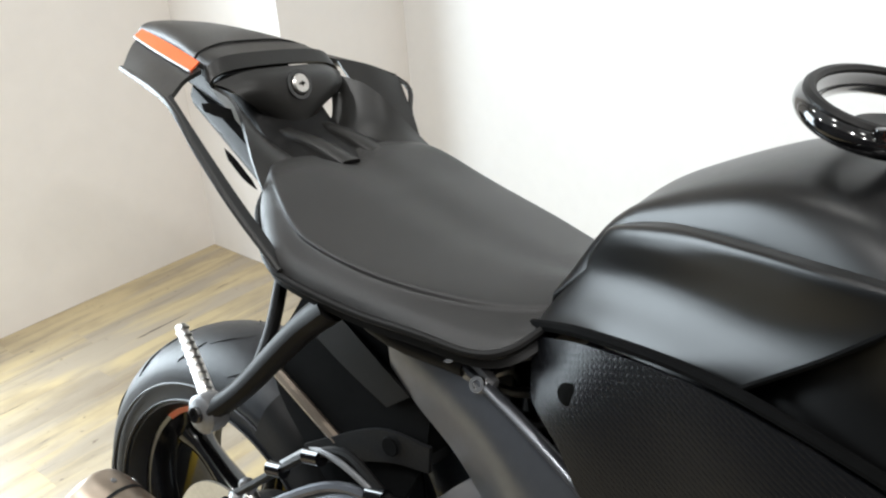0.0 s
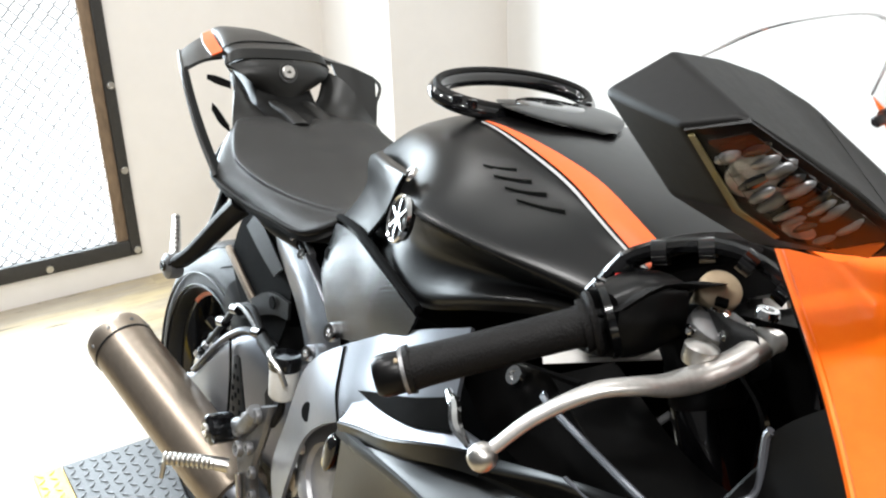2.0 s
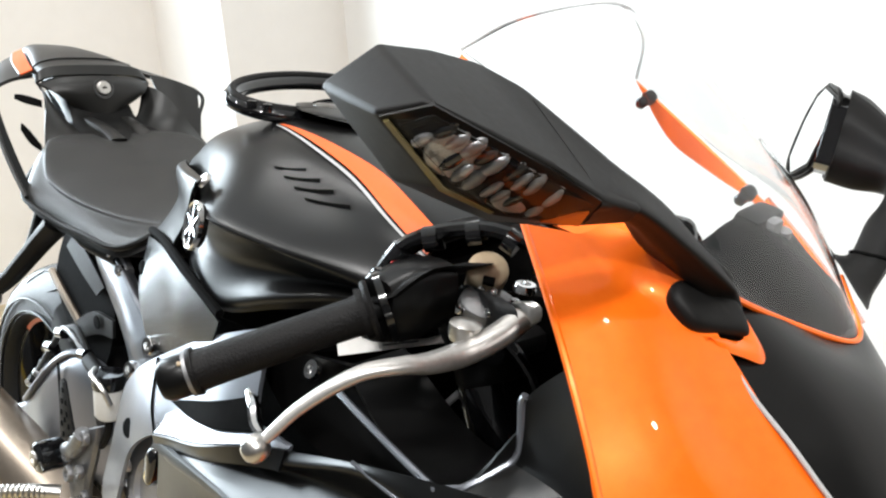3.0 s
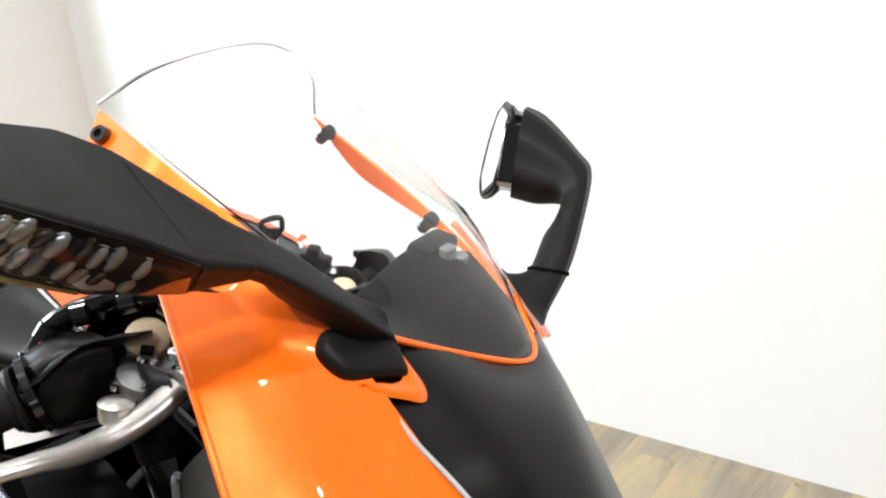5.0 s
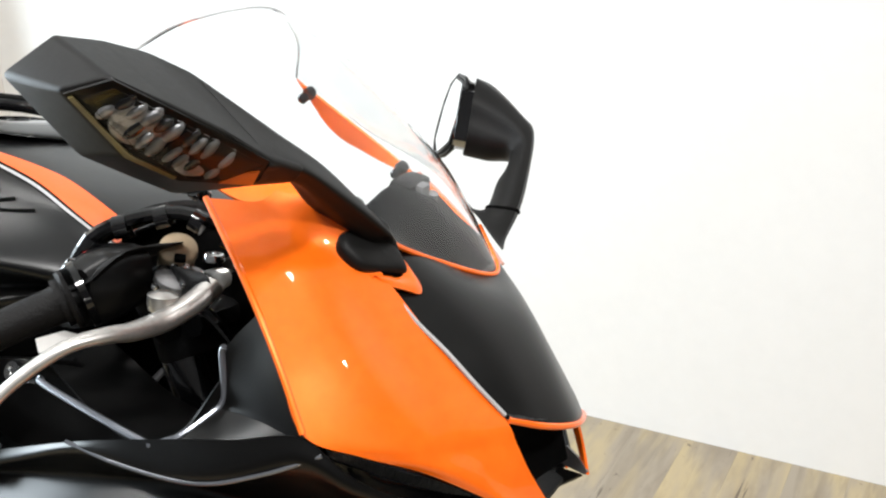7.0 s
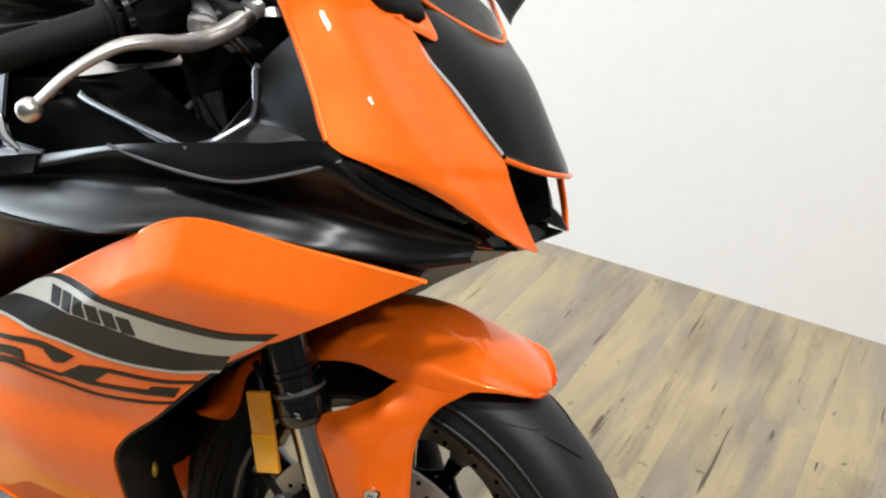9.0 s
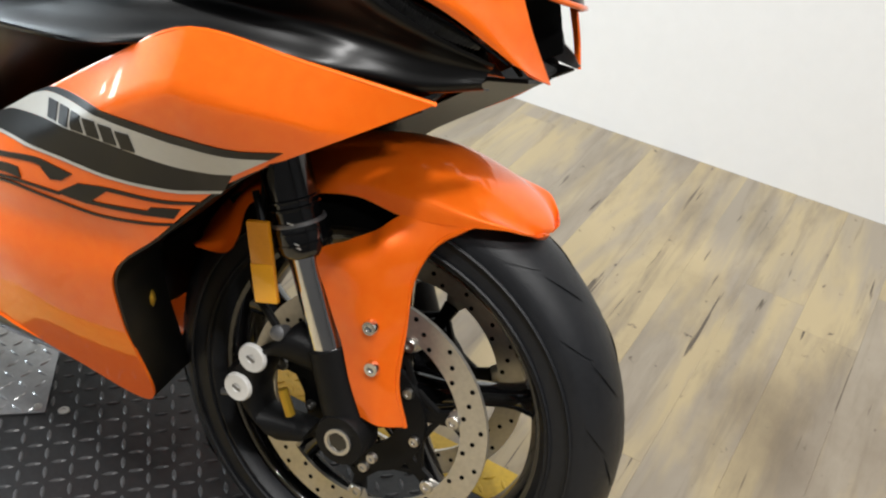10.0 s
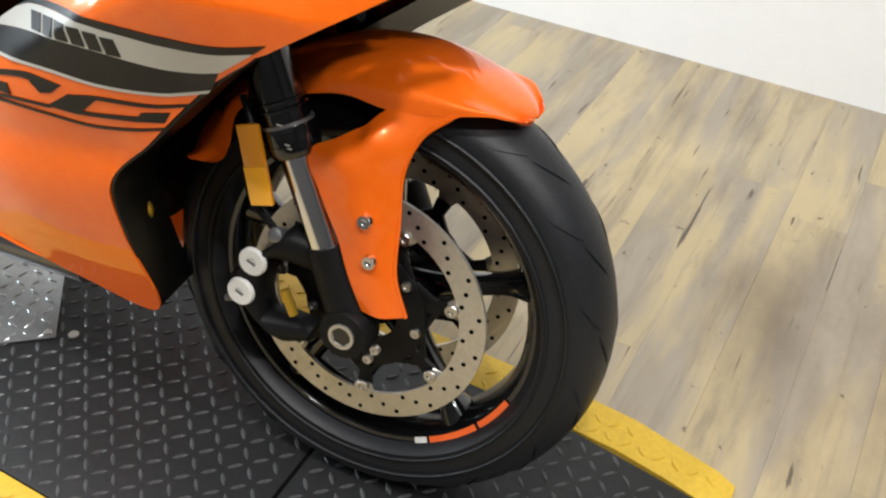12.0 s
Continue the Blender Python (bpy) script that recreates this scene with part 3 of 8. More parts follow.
for s in (-1, 1):
    y = s * 0.107
    leg = part("fork_leg", tube([on_fork(y, 0.528), on_fork(y, 0.60), on_fork(y, 0.74), on_fork(y, 0.86)], [0.0275, 0.028, 0.029, 0.029], 22, 4), GLOSSK, bike, "gloss black upper fork tube", STEER)
    part("dust_collar", tube([on_fork(y, 0.500), on_fork(y, 0.507), on_fork(y, 0.530), on_fork(y, 0.536)], [0.0275, 0.031, 0.031, 0.029], 22, 2), GLOSSK, leg)
    part("collar_ring", tube([on_fork(y, 0.531), on_fork(y, 0.536)], 0.0305, 22, 1), CASTG, leg)
    for z, r in ((0.512, 0.0322), (0.524, 0.0318), (0.548, 0.0300), (0.556, 0.0296)):
        part("collar_step", tube([on_fork(y, z), on_fork(y, z + 0.0012), on_fork(y, z + 0.0028), on_fork(y, z + 0.004)], [r - 0.002, r, r, r - 0.002], 22, 1), GLOSSK, leg)
    for k, z in enumerate((0.517, 0.5205, 0.541)):
        part("collar_print", box(0.012 - 0.002 * k, 0.0006, 0.0014, 0, Matrix.Translation(on_fork(y, z, 0.010) + Vector((0, s * 0.0297, 0)))), WHITEP, leg)
    part("stanchion", tube([on_fork(y, 0.36), on_fork(y, 0.51)], 0.0215, 22, 2), CHROME, leg, "polished chrome fork tube")
    part("fork_bottom", tube([on_fork(y, 0.300, 0.004), on_fork(y, 0.33), on_fork(y, 0.37), on_fork(y, 0.398)], [0.028, 0.0275, 0.0265, 0.0255], 20, 3), CASTK, leg)
    part("axle_clamp", lathe([(0.030, -0.02), (0.032, -0.016), (0.032, 0.016), (0.030, 0.02), (0.017, 0.02), (0.015, 0.012), (0.0005, 0.012)] if s > 0 else [(0.0005, -0.010), (0.014, -0.010), (0.016, -0.020), (0.030, -0.02), (0.032, -0.016), (0.032, 0.016), (0.030, 0.02)], 28, centre=(-0.006, y * 1.08, 0.30)), CASTK, leg)
    part("axle_end", lathe([(0.0165, 0), (0.0165, 0.003), (0.0128, 0.003), (0.0125, -0.004)], 26, axis=(0, s, 0), centre=(-0.006, s * 0.136, 0.30)), STEEL, leg)
    part("axle_socket", lathe([(0.0126, 0.0008), (0.0100, 0.0006), (0.0095, -0.003), (0.0003, -0.003)], 6, axis=(0, s, 0), centre=(-0.006, s * 0.136, 0.30)), GLOSSK, leg)
    for dx, dz in ((0.028, -0.022), (0.036, -0.006)):
        bolt(leg, (dx, s * 0.128, 0.30 + dz), (0, s, 0), 0.0055, 0.006)
    # caliper behind the leg
    bm = loft([(Vector((-0.055, s * 0.10, 0.375)), Vector((0, 0.02, 0)), Vector((0.010, 0, 0.018))), (Vector((-0.10, s * 0.105, 0.385)), Vector((0, 0.028, 0)), Vector((0.008, 0, 0.022))), (Vector((-0.135, s * 0.10, 0.352)), Vector((0, 0.030, 0)), Vector((0.022, 0, 0.016))), (Vector((-0.15, s * 0.10, 0.305)), Vector((0, 0.030, 0)), Vector((0.022, 0, -0.010))), (Vector((-0.118, s * 0.10, 0.262)), Vector((0, 0.024, 0)), Vector((0.016, 0, -0.016))), (Vector((-0.06, s * 0.10, 0.268)), Vector((0, 0.018, 0)), Vector((-0.006, 0, -0.014)))], 14, 0.7, 4)
    cal = part("brake_caliper", bm, CASTK, bike, "black radial brake caliper with pale piston caps", STEER)
    for cx, cz in ((-0.133, 0.356), (-0.148, 0.309)):
        part("piston_cap", lathe([(0.0185, 0), (0.0185, 0.003), (0.0168, 0.0055), (0.006, 0.0055), (0.005, 0.004), (0.0003, 0.004)], 26, axis=(0, s, 0), centre=(cx, s * 0.129, cz)), WHITEP, cal)
        part("cap_mark", box(0.012, 0.001, 0.003, 0.0003, Matrix.Translation((cx, s * 0.1348, cz)) @ pose(0, 0, 0, 0, 20, 0)), CASTG, cal)
    part("banjo_bolt", lathe([(0.007, -0.01), (0.009, 0), (0.009, 0.012), (0.005, 0.014)], 14, axis=(0, s, 0.3), centre=(-0.105, s * 0.12, 0.398)), CASTG, cal)
    part("pad_pin", tube([(-0.09, s * 0.128, 0.33), (-0.075, s * 0.128, 0.30)], 0.006, 8, 2), GOLD, cal)
    part("bleed_nipple", tube([(-0.165, s * 0.115, 0.285), (-0.178, s * 0.118, 0.282)], 0.0045, 8, 2), CASTG, cal)
    part("brake_hose", tube([(-0.108, s * 0.122, 0.40), (-0.15, s * 0.12, 0.45), (-0.157, s * 0.105, 0.55), (-0.17, s * 0.09, 0.68)], 0.0048, 8, 6), MATTE, cal)
    # reflector on its stay
    m = frame_m((-0.128, s * 0.140, 0.487), (0.25, 0, -1), (0.1, s, 0.0))
    ref = part("reflector", box(0.096, 0.027, 0.007, 0.002, m), AMBER, bike, "amber side reflector on the fork", STEER)
    part("reflector_lower", box(0.046, 0.0272, 0.0015, 0.0005, m @ Matrix.Translation((0.024, 0, 0.0038))), material("bright_amber", (0.95, 0.42, 0.01), 0.2, coat=1.0, grain=0.1, scale=250), ref)
    part("reflector_stay", tube([(-0.155, s * 0.128, 0.56), (-0.138, s * 0.134, 0.53)], 0.004, 8, 2), CASTK, ref)

# -- front mudguard --
def round_wheel(angle, r, y):
    return (FW_C[0] + r * math.cos(radians(angle)), y, FW_C[2] + r * math.sin(radians(angle)))


rows = []
# angle at the crown, crown radius, angle, radius and half width at the lower edge
for a, rc, ae, re_, ye in ((60.6, 0.3185, 60.7, 0.3180, 0.016), (61.6, 0.3215, 61.8, 0.3165, 0.036), (63.5, 0.3240, 63.6, 0.3145, 0.052), (67, 0.3255, 67.0, 0.3115, 0.070), (73, 0.3260, 73.0, 0.294, 0.080), (80, 0.3265, 80.0, 0.279, 0.0855), (88, 0.3265, 88.0, 0.272, 0.089),
                           (98, 0.3255, 98.5, 0.278, 0.087), (109, 0.323, 110.0, 0.277, 0.085), (121, 0.320, 121, 0.279, 0.084), (130, 0.316, 130.0, 0.280, 0.082), (138, 0.312, 139.0, 0.255, 0.078), (147, 0.309, 146.5, 0.252, 0.074), (154, 0.307, 153.0, 0.284, 0.070)):
    half = [round_wheel(a, rc, 0), round_wheel(a * 0.9 + ae * 0.1, rc - 0.0035, ye * 0.42), round_wheel(a * 0.6 + ae * 0.4, rc - 0.011 - 0.10 * (rc - re_), ye * 0.74), round_wheel(a * 0.3 + ae * 0.7, rc * 0.45 + re_ * 0.55 - 0.002, ye * 0.955), round_wheel(ae, re_, ye)]
    rows.append([(x, -y, z) for x, y, z in half[::-1]] + half[1:])
fender = part("front_mudguard", thicken(skin(rows, 6, 6, 0), 0.002), ORANGE, bike, "glossy orange front mudguard", STEER)
GF = surface([(0.061, -0.112, 0.337), (0.010, -0.122, 0.335), (0.036, -0.128, 0.336), (0.036, -0.104, 0.449), (0.012, -0.129, 0.449), (-0.027, -0.123, 0.421), (0.030, -0.098, 0.507), (-0.001, -0.125, 0.499), (-0.043, -0.125, 0.486), (-0.075, -0.120, 0.511),
              (-0.036, -0.126, 0.526), (-0.008, -0.118, 0.546), (0.018, -0.102, 0.547), (-0.043, -0.112, 0.534), (-0.019, -0.102, 0.545), (0.001, -0.091, 0.570), (0.072, -0.081, 0.579), (0.044, -0.090, 0.551), (0.040, -0.084, 0.574), (0.030, -0.125, 0.39)])
for s in (-1, 1):
    if s < 0:
        leg = part("mudguard_leg", band([(0.010, 0.334), (-0.010, 0.375), (-0.029, 0.420), (-0.053, 0.466), (-0.075, 0.511), (-0.044, 0.535), (-0.019, 0.552), (0.000, 0.572), (0.030, 0.590)], [(0.061, 0.338), (0.044, 0.392), (0.036, 0.449), (0.032, 0.480), (0.031, 0.507), (0.034, 0.526), (0.044, 0.551), (0.058, 0.567), (0.080, 0.582)], GF, 0.0, 0.003, 6, 16, s > 0), ORANGE, fender)
        part("leg_edge", tube([(x, s * (abs(GF(x, z)) - 0.001), z) for x, z in ((0.061, 0.338), (0.044, 0.392), (0.036, 0.449), (0.031, 0.507), (0.044, 0.551), (0.072, 0.579))], 0.0028, 8, 6), ORANGE, leg)
        for x, z in ((0.0075, 0.456), (0.0165, 0.406)):
            bolt(fender, (x, s * (abs(GF(x, z)) + 0.001), z), (0, s, 0.05), 0.0078, 0.007, CHROME)
    # black sheet that gives the slot its shade
    part("slot_shade_sheet", skin([[round_wheel(ang, r, s * (0.067 + 0.03 * (0.305 - r))) for r in (0.300, 0.27, 0.235)] for ang in (84, 96, 110, 124, 136)], 4, 5, 0.003), DARK, fender)

# -- nose: orange side panels, black middle cowl; the far half sits lower, as the nose is turned a little --
FAR_SIDE = Matrix.Translation((-0.012, 0.100, 0.928)) @ Matrix.Rotation(radians(-14), 4, "X") @ Matrix.Translation((0, -0.100, -0.950))
for s, mir in ((-1, False), (1, True)):
    rows = [[(-0.146, -0.180, 1.013), (-0.128, -0.168, 1.012), (-0.112, -0.155, 1.011), (-0.102, -0.144, 1.020)],
            [(-0.110, -0.197, 0.986), (-0.086, -0.176, 0.986), (-0.071, -0.152, 0.987), (-0.058, -0.134, 1.008)],
            [(-0.078, -0.212, 0.958), (-0.052, -0.183, 0.960), (-0.036, -0.142, 0.962), (-0.018, -0.112, 0.956)],
            [(-0.034, -0.229, 0.908), (0.000, -0.189, 0.906), (0.018, -0.146, 0.901), (0.040, -0.104, 0.895)],
            [(-0.004, -0.238, 0.861), (0.040, -0.186, 0.851), (0.064, -0.137, 0.848), (0.087, -0.086, 0.845)],
            [(0.028, -0.208, 0.840), (0.060, -0.168, 0.831), (0.080, -0.125, 0.826), (0.100, -0.083, 0.822)],
            [(0.062, -0.164, 0.817), (0.081, -0.143, 0.811), (0.096, -0.112, 0.804), (0.111, -0.078, 0.798)],
            [(0.110, -0.105, 0.774), (0.119, -0.092, 0.767), (0.124, -0.076, 0.760), (0.130, -0.056, 0.752)]]
    if s > 0:
        rows = [[(-0.160, -0.200, 0.998), (-0.155, -0.188, 1.000), (-0.150, -0.176, 1.000)], [(-0.110, -0.190, 0.965), (-0.105, -0.176, 0.970), (-0.100, -0.160, 0.972)], [(-0.060, -0.176, 0.935), (-0.055, -0.158, 0.941), (-0.050, -0.140, 0.944)], [(-0.028, -0.160, 0.912), (-0.025, -0.146, 0.916), (-0.022, -0.130, 0.918)]]
    nose_panel = part("nose_side_panel", skin(rows, 8, 8, 0.003, mir), ORANGE, bike, "glossy orange nose side panel")
    # upper arm of the panel along the screen
    rows = [[(-0.294, -0.139, 1.098), (-0.291, -0.141, 1.090)], [(-0.262, -0.155, 1.072), (-0.264, -0.172, 1.040)], [(-0.210, -0.160, 1.040), (-0.215, -0.170, 1.018)], [(-0.151, -0.152, 1.009), (-0.151, -0.150, 1.000)], [(-0.100, -0.150, 0.976), (-0.100, -0.152, 0.968)], [(-0.050, -0.136, 0.946), (-0.050, -0.140, 0.938)]]
    if s < 0:
        rows = [[(-0.305, -0.104, 1.120), (-0.300, -0.122, 1.092)], [(-0.229, -0.115, 1.092), (-0.236, -0.142, 1.060)], [(-0.180, -0.105, 1.061), (-0.190, -0.146, 1.030)], [(-0.137, -0.100, 1.037), (-0.148, -0.146, 1.010)], [(-0.096, -0.096, 1.014), (-0.105, -0.138, 1.002)], [(-0.052, -0.108, 0.998), (-0.078, -0.140, 1.000)]]
    arm = part("screen_side_panel", skin(rows, 4, 8, 0.003, mir), ORANGE, nose_panel)
    for x, y, z in ((-0.281, -0.146, 1.080), (-0.153, -0.144, 1.006)) if s > 0 else ((-0.285, -0.118, 1.100), (-0.176, -0.160, 1.012)):
        bolt(arm, (x, s * abs(y) * 0.98, z), (0.2, s, 0.6), 0.007, 0.008, GLOSSK, "screen_screw")
        part("screw_nut", lathe([(0.006, 0), (0.006, 0.007), (0.004, 0.009)], 12, axis=(-0.2, -s, -0.5), centre=(x, s * abs(y) * 0.95, z - 0.002)), GLOSSK, arm)
    if s > 0:
        continue
    # silver line along the seam
    part("silver_line", tube([(-0.016, s * 0.108, 0.948), (0.012, s * 0.110, 0.922), (0.042, s * 0.105, 0.897), (0.068, s * 0.097, 0.870), (0.089, s * 0.086, 0.846)], 0.0019, 8, 5), SILVERLINE, nose_panel, "thin silver seam line")
    # inner edge trim of the panel's rear rim
    part("panel_edge", tube([(-0.146, s * 0.180, 1.013), (-0.078, s * 0.212, 0.958), (-0.034, s * 0.229, 0.908), (-0.004, s * 0.238, 0.861)], 0.0028, 8, 6), ORANGE, nose_panel)
    if s > 0:
        continue
    # orange lip of the intake, its thin far edge and the grey fin below
    part("intake_lip", tube([(0.091, -0.083, 0.841), (0.112, -0.050, 0.829), (0.124, -0.008, 0.819), (0.113, 0.044, 0.808), (0.096, 0.071, 0.800)], 0.0030, 8, 5), ORANGE, nose_panel)
    part("intake_side", skin([[(0.095, 0.072, 0.801), (0.086, 0.076, 0.800)], [(0.108, 0.065, 0.772), (0.100, 0.070, 0.772)], [(0.119, 0.056, 0.744), (0.113, 0.060, 0.744)]], 3, 4, 0.003), ORANGE, nose_panel)
    part("intake_fin", skin([[(0.069, 0.070, 0.746), (0.090, 0.066, 0.763)], [(0.092, 0.062, 0.744), (0.104, 0.060, 0.757)], [(0.115, 0.053, 0.744), (0.117, 0.053, 0.748)]], 3, 4, 0.003), CASTG, nose_panel)
    part("fin_foot", skin([[(0.085, 0.060, 0.742), (0.112, 0.053, 0.744)], [(0.080, 0.040, 0.722), (0.090, 0.045, 0.728)]], 3, 3, 0.004), INNER, nose_panel)
    # running light strip under the panel
    strip = [[(0.004, -0.218, 0.843), (0.005, -0.214, 0.836)], [(0.012, -0.186, 0.829), (0.008, -0.182, 0.816)], [(0.028, -0.160, 0.813), (0.021, -0.156, 0.800)], [(0.051, -0.134, 0.799), (0.041, -0.130, 0.785)], [(0.078, -0.110, 0.786), (0.072, -0.106, 0.777)]]
    part("light_strip", skin(strip, 4, 8, 0.003, mir), STRIP, nose_panel, "slim ribbed running light strip")
    above, below = cr([r[0] for r in strip], 11), cr([r[1] for r in strip], 11)
    for a, b in zip(above[1:-1], below[1:-1]):
        part("light_rib", tube([a.lerp(b, 0.06), a.lerp(b, 0.42) + Vector((0.002, -0.002, 0)), a.lerp(b, 0.94)], [0.0012, 0.0008, 0.0011], 5, 2), STRIP, nose_panel)
        part("light_cell", lathe([(0.0016, 0), (0.0014, 0.0012), (0.0003, 0.0014)], 8, axis=(0.5, -0.8, 0.2), centre=a.lerp(b, 0.22)), CASTG, nose_panel)
    part("light_housing", skin([[(0.000, -0.226, 0.854), (-0.002, -0.216, 0.838), (0.000, -0.222, 0.826)], [(0.018, -0.198, 0.838), (0.003, -0.180, 0.822), (0.010, -0.192, 0.796)], [(0.040, -0.172, 0.820), (0.018, -0.154, 0.806), (0.030, -0.164, 0.776)], [(0.064, -0.146, 0.806), (0.040, -0.128, 0.791), (0.058, -0.136, 0.764)], [(0.104, -0.106, 0.774), (0.074, -0.100, 0.780), (0.100, -0.100, 0.758)]], 4, 6, 0.002, mir), GLOSSK, nose_panel)

rows = []
for edge, inner, mid, far, outer in (((-0.042, -0.110, 0.962), (-0.034, -0.070, 0.964), (-0.012, 0.010, 0.936), (-0.004, 0.080, 0.931), (-0.030, 0.126, 0.924)),
                         ((-0.022, -0.107, 0.944), (-0.023, -0.050, 0.960), (-0.003, 0.020, 0.934), (0.002, 0.080, 0.928), (-0.020, 0.126, 0.920)),
                         ((0.038, -0.103, 0.896), (0.056, -0.048, 0.904), (0.055, 0.022, 0.905), (0.026, 0.086, 0.900), (0.010, 0.126, 0.875)),
                         ((0.086, -0.085, 0.846), (0.106, -0.050, 0.839), (0.116, -0.004, 0.834), (0.092, 0.060, 0.828), (0.078, 0.088, 0.812)),
                         ((0.090, -0.082, 0.841), (0.112, -0.050, 0.830), (0.124, -0.008, 0.820), (0.112, 0.044, 0.809), (0.094, 0.072, 0.800))):
    rows.append([outer, far, mid, inner, edge])
cowl = part("nose_cowl", skin(rows, 6, 8, 0.003), SATIN, bike, "satin black middle nose cowl")
# black sheet in place of the shade inside the intake
part("intake_shade_sheet", skin([[(0.060, 0.075, 0.835), (0.070, 0, 0.835), (0.060, -0.075, 0.835)], [(0.075, 0.080, 0.790), (0.060, 0, 0.790), (0.075, -0.080, 0.790)], [(0.098, 0.050, 0.758), (0.080, 0, 0.745), (0.100, -0.055, 0.752)]], 5, 5, 0.004), DARK, cowl)
part("intake_floor", skin([[(0.098, 0.040, 0.742), (0.098, 0, 0.738), (0.104, -0.048, 0.748)], [(0.05, 0.085, 0.735), (0.05, 0, 0.730), (0.05, -0.09, 0.745)]], 5, 4, 0.004), MATTE, cowl)
# orange outline round the screen's foot
part("outline_stripe", tube([(-0.034, -0.088, 0.980), (-0.030, -0.080, 0.975), (-0.025, -0.053, 0.963), (-0.014, -0.016, 0.948), (0.000, 0.022, 0.934), (0.007, 0.044, 0.928), (0.008, 0.060, 0.927), (0.002, 0.074, 0.931), (-0.010, 0.086, 0.940), (-0.034, 0.104, 0.962)], 0.0026, 8, 6), ORANGE, cowl)
for s in (-1, 1):
    tip = part("outline_tip", skin([[(-0.029, -0.084, 0.972), (-0.026, -0.081, 0.971), (-0.029, -0.080, 0.973)], [(-0.021, -0.083, 0.963), (-0.017, -0.078, 0.961), (-0.016, -0.076, 0.958)], [(-0.016, -0.085, 0.956), (-0.010, -0.078, 0.953), (-0.007, -0.073, 0.947)], [(-0.012, -0.087, 0.952), (-0.004, -0.080, 0.947), (0.000, -0.075, 0.939)], [(-0.011, -0.090, 0.950), (-0.002, -0.086, 0.944), (0.003, -0.083, 0.935)], [(-0.012, -0.098, 0.950), (-0.006, -0.097, 0.946), (-0.003, -0.096, 0.940)], [(-0.015, -0.108, 0.953), (-0.011, -0.108, 0.950), (-0.009, -0.109, 0.945)], [(-0.022, -0.124, 0.956), (-0.018, -0.120, 0.955), (-0.014, -0.116, 0.949)]], 4, 4, 0.004, s > 0), ORANGE, cowl)
    if s > 0:
        tip.matrix_basis = FAR_SIDE

# -- screen --
rows = [[(-0.034, 0.107, 0.960), (0.005, 0.068, 0.930), (-0.001, 0.020, 0.937), (-0.022, -0.042, 0.961), (-0.034, -0.088, 0.982)],
        [(-0.110, 0.146, 1.008), (-0.065, 0.088, 1.020), (-0.052, 0.010, 1.028), (-0.062, -0.066, 1.034), (-0.104, -0.122, 1.044)],
        [(-0.210, 0.165, 1.044), (-0.155, 0.090, 1.096), (-0.135, 0, 1.106), (-0.155, -0.076, 1.102), (-0.210, -0.118, 1.090)],
        [(-0.270, 0.164, 1.078), (-0.215, 0.094, 1.136), (-0.190, 0, 1.150), (-0.215, -0.070, 1.142), (-0.264, -0.108, 1.110)],
        [(-0.304, 0.152, 1.100), (-0.262, 0.098, 1.148), (-0.226, 0, 1.172), (-0.262, -0.070, 1.156), (-0.306, -0.104, 1.124)]]
screen = part("windscreen", skin(rows, 8, 8, 0.0025), CLEAR, bike, "clear curved plastic windscreen")
screen.visible_shadow = False
part("screen_edge", tube([rows[4][0], (-0.268, 0.105, 1.145), rows[4][2], (-0.268, -0.074, 1.154), rows[4][4]], 0.0018, 8, 8), material("screen_rim", (0.62, 0.63, 0.64), 0.2, grain=0.1), screen)

# -- dash behind the screen --
HOODK = material("hood_plastic", (0.0045, 0.0044, 0.0044), 0.55, grain=0.2, scale=60, spec=0.08)
HOOD = [[(-0.034, -0.084, 0.974), (-0.024, -0.046, 0.960), (-0.008, 0.002, 0.940), (0.004, 0.048, 0.927), (-0.002, 0.078, 0.933), (-0.020, 0.098, 0.948)],
        [(-0.062, -0.078, 0.967), (-0.054, -0.040, 0.968), (-0.046, 0.006, 0.971), (-0.044, 0.050, 0.972), (-0.050, 0.094, 0.964), (-0.070, 0.124, 0.966)],
        [(-0.100, -0.066, 0.962), (-0.106, -0.030, 0.975), (-0.106, 0.010, 0.990), (-0.102, 0.050, 1.004), (-0.098, 0.102, 0.988), (-0.110, 0.142, 0.984)],
        [(-0.108, -0.064, 0.945), (-0.116, -0.030, 0.955), (-0.118, 0.010, 0.968), (-0.114, 0.050, 0.978), (-0.108, 0.100, 0.960), (-0.116, 0.142, 0.960)]]
dash = part("dashboard", skin(HOOD, 6, 6, 0.003), HOODK, bike, "black instrument hood behind the screen")
part("display", plate([(-0.05, -0.022), (0.05, -0.022), (0.058, 0.0), (0.045, 0.024), (-0.045, 0.024), (-0.058, 0.0)], 0.004, frame_m((-0.125, 0.02, 0.958), (0, 1, 0), (-1, 0, 0.35))), GLOSSK, dash)
part("hood_box", box(0.026, 0.052, 0.026, 0.007, frame_m((-0.103, 0.074, 0.996), (0.9, 0.1, -0.3), (0.25, -0.1, 1))), MATTE, dash)
part("box_band", box(0.028, 0.020, 0.024, 0.004, frame_m((-0.097, 0.074, 0.994), (0.9, 0.1, -0.3), (0.25, -0.1, 1))), CASTG, dash)
part("dash_sensor", lathe([(0.007, 0), (0.007, 0.010), (0.004, 0.012)], 14, axis=(0.3, -0.2, 1), centre=(-0.090, 0.098, 0.982)), CASTG, dash)


# key, switch cluster and filler ring in the cockpit
SIDE = Vector((0.81, 0.59, 0.0))


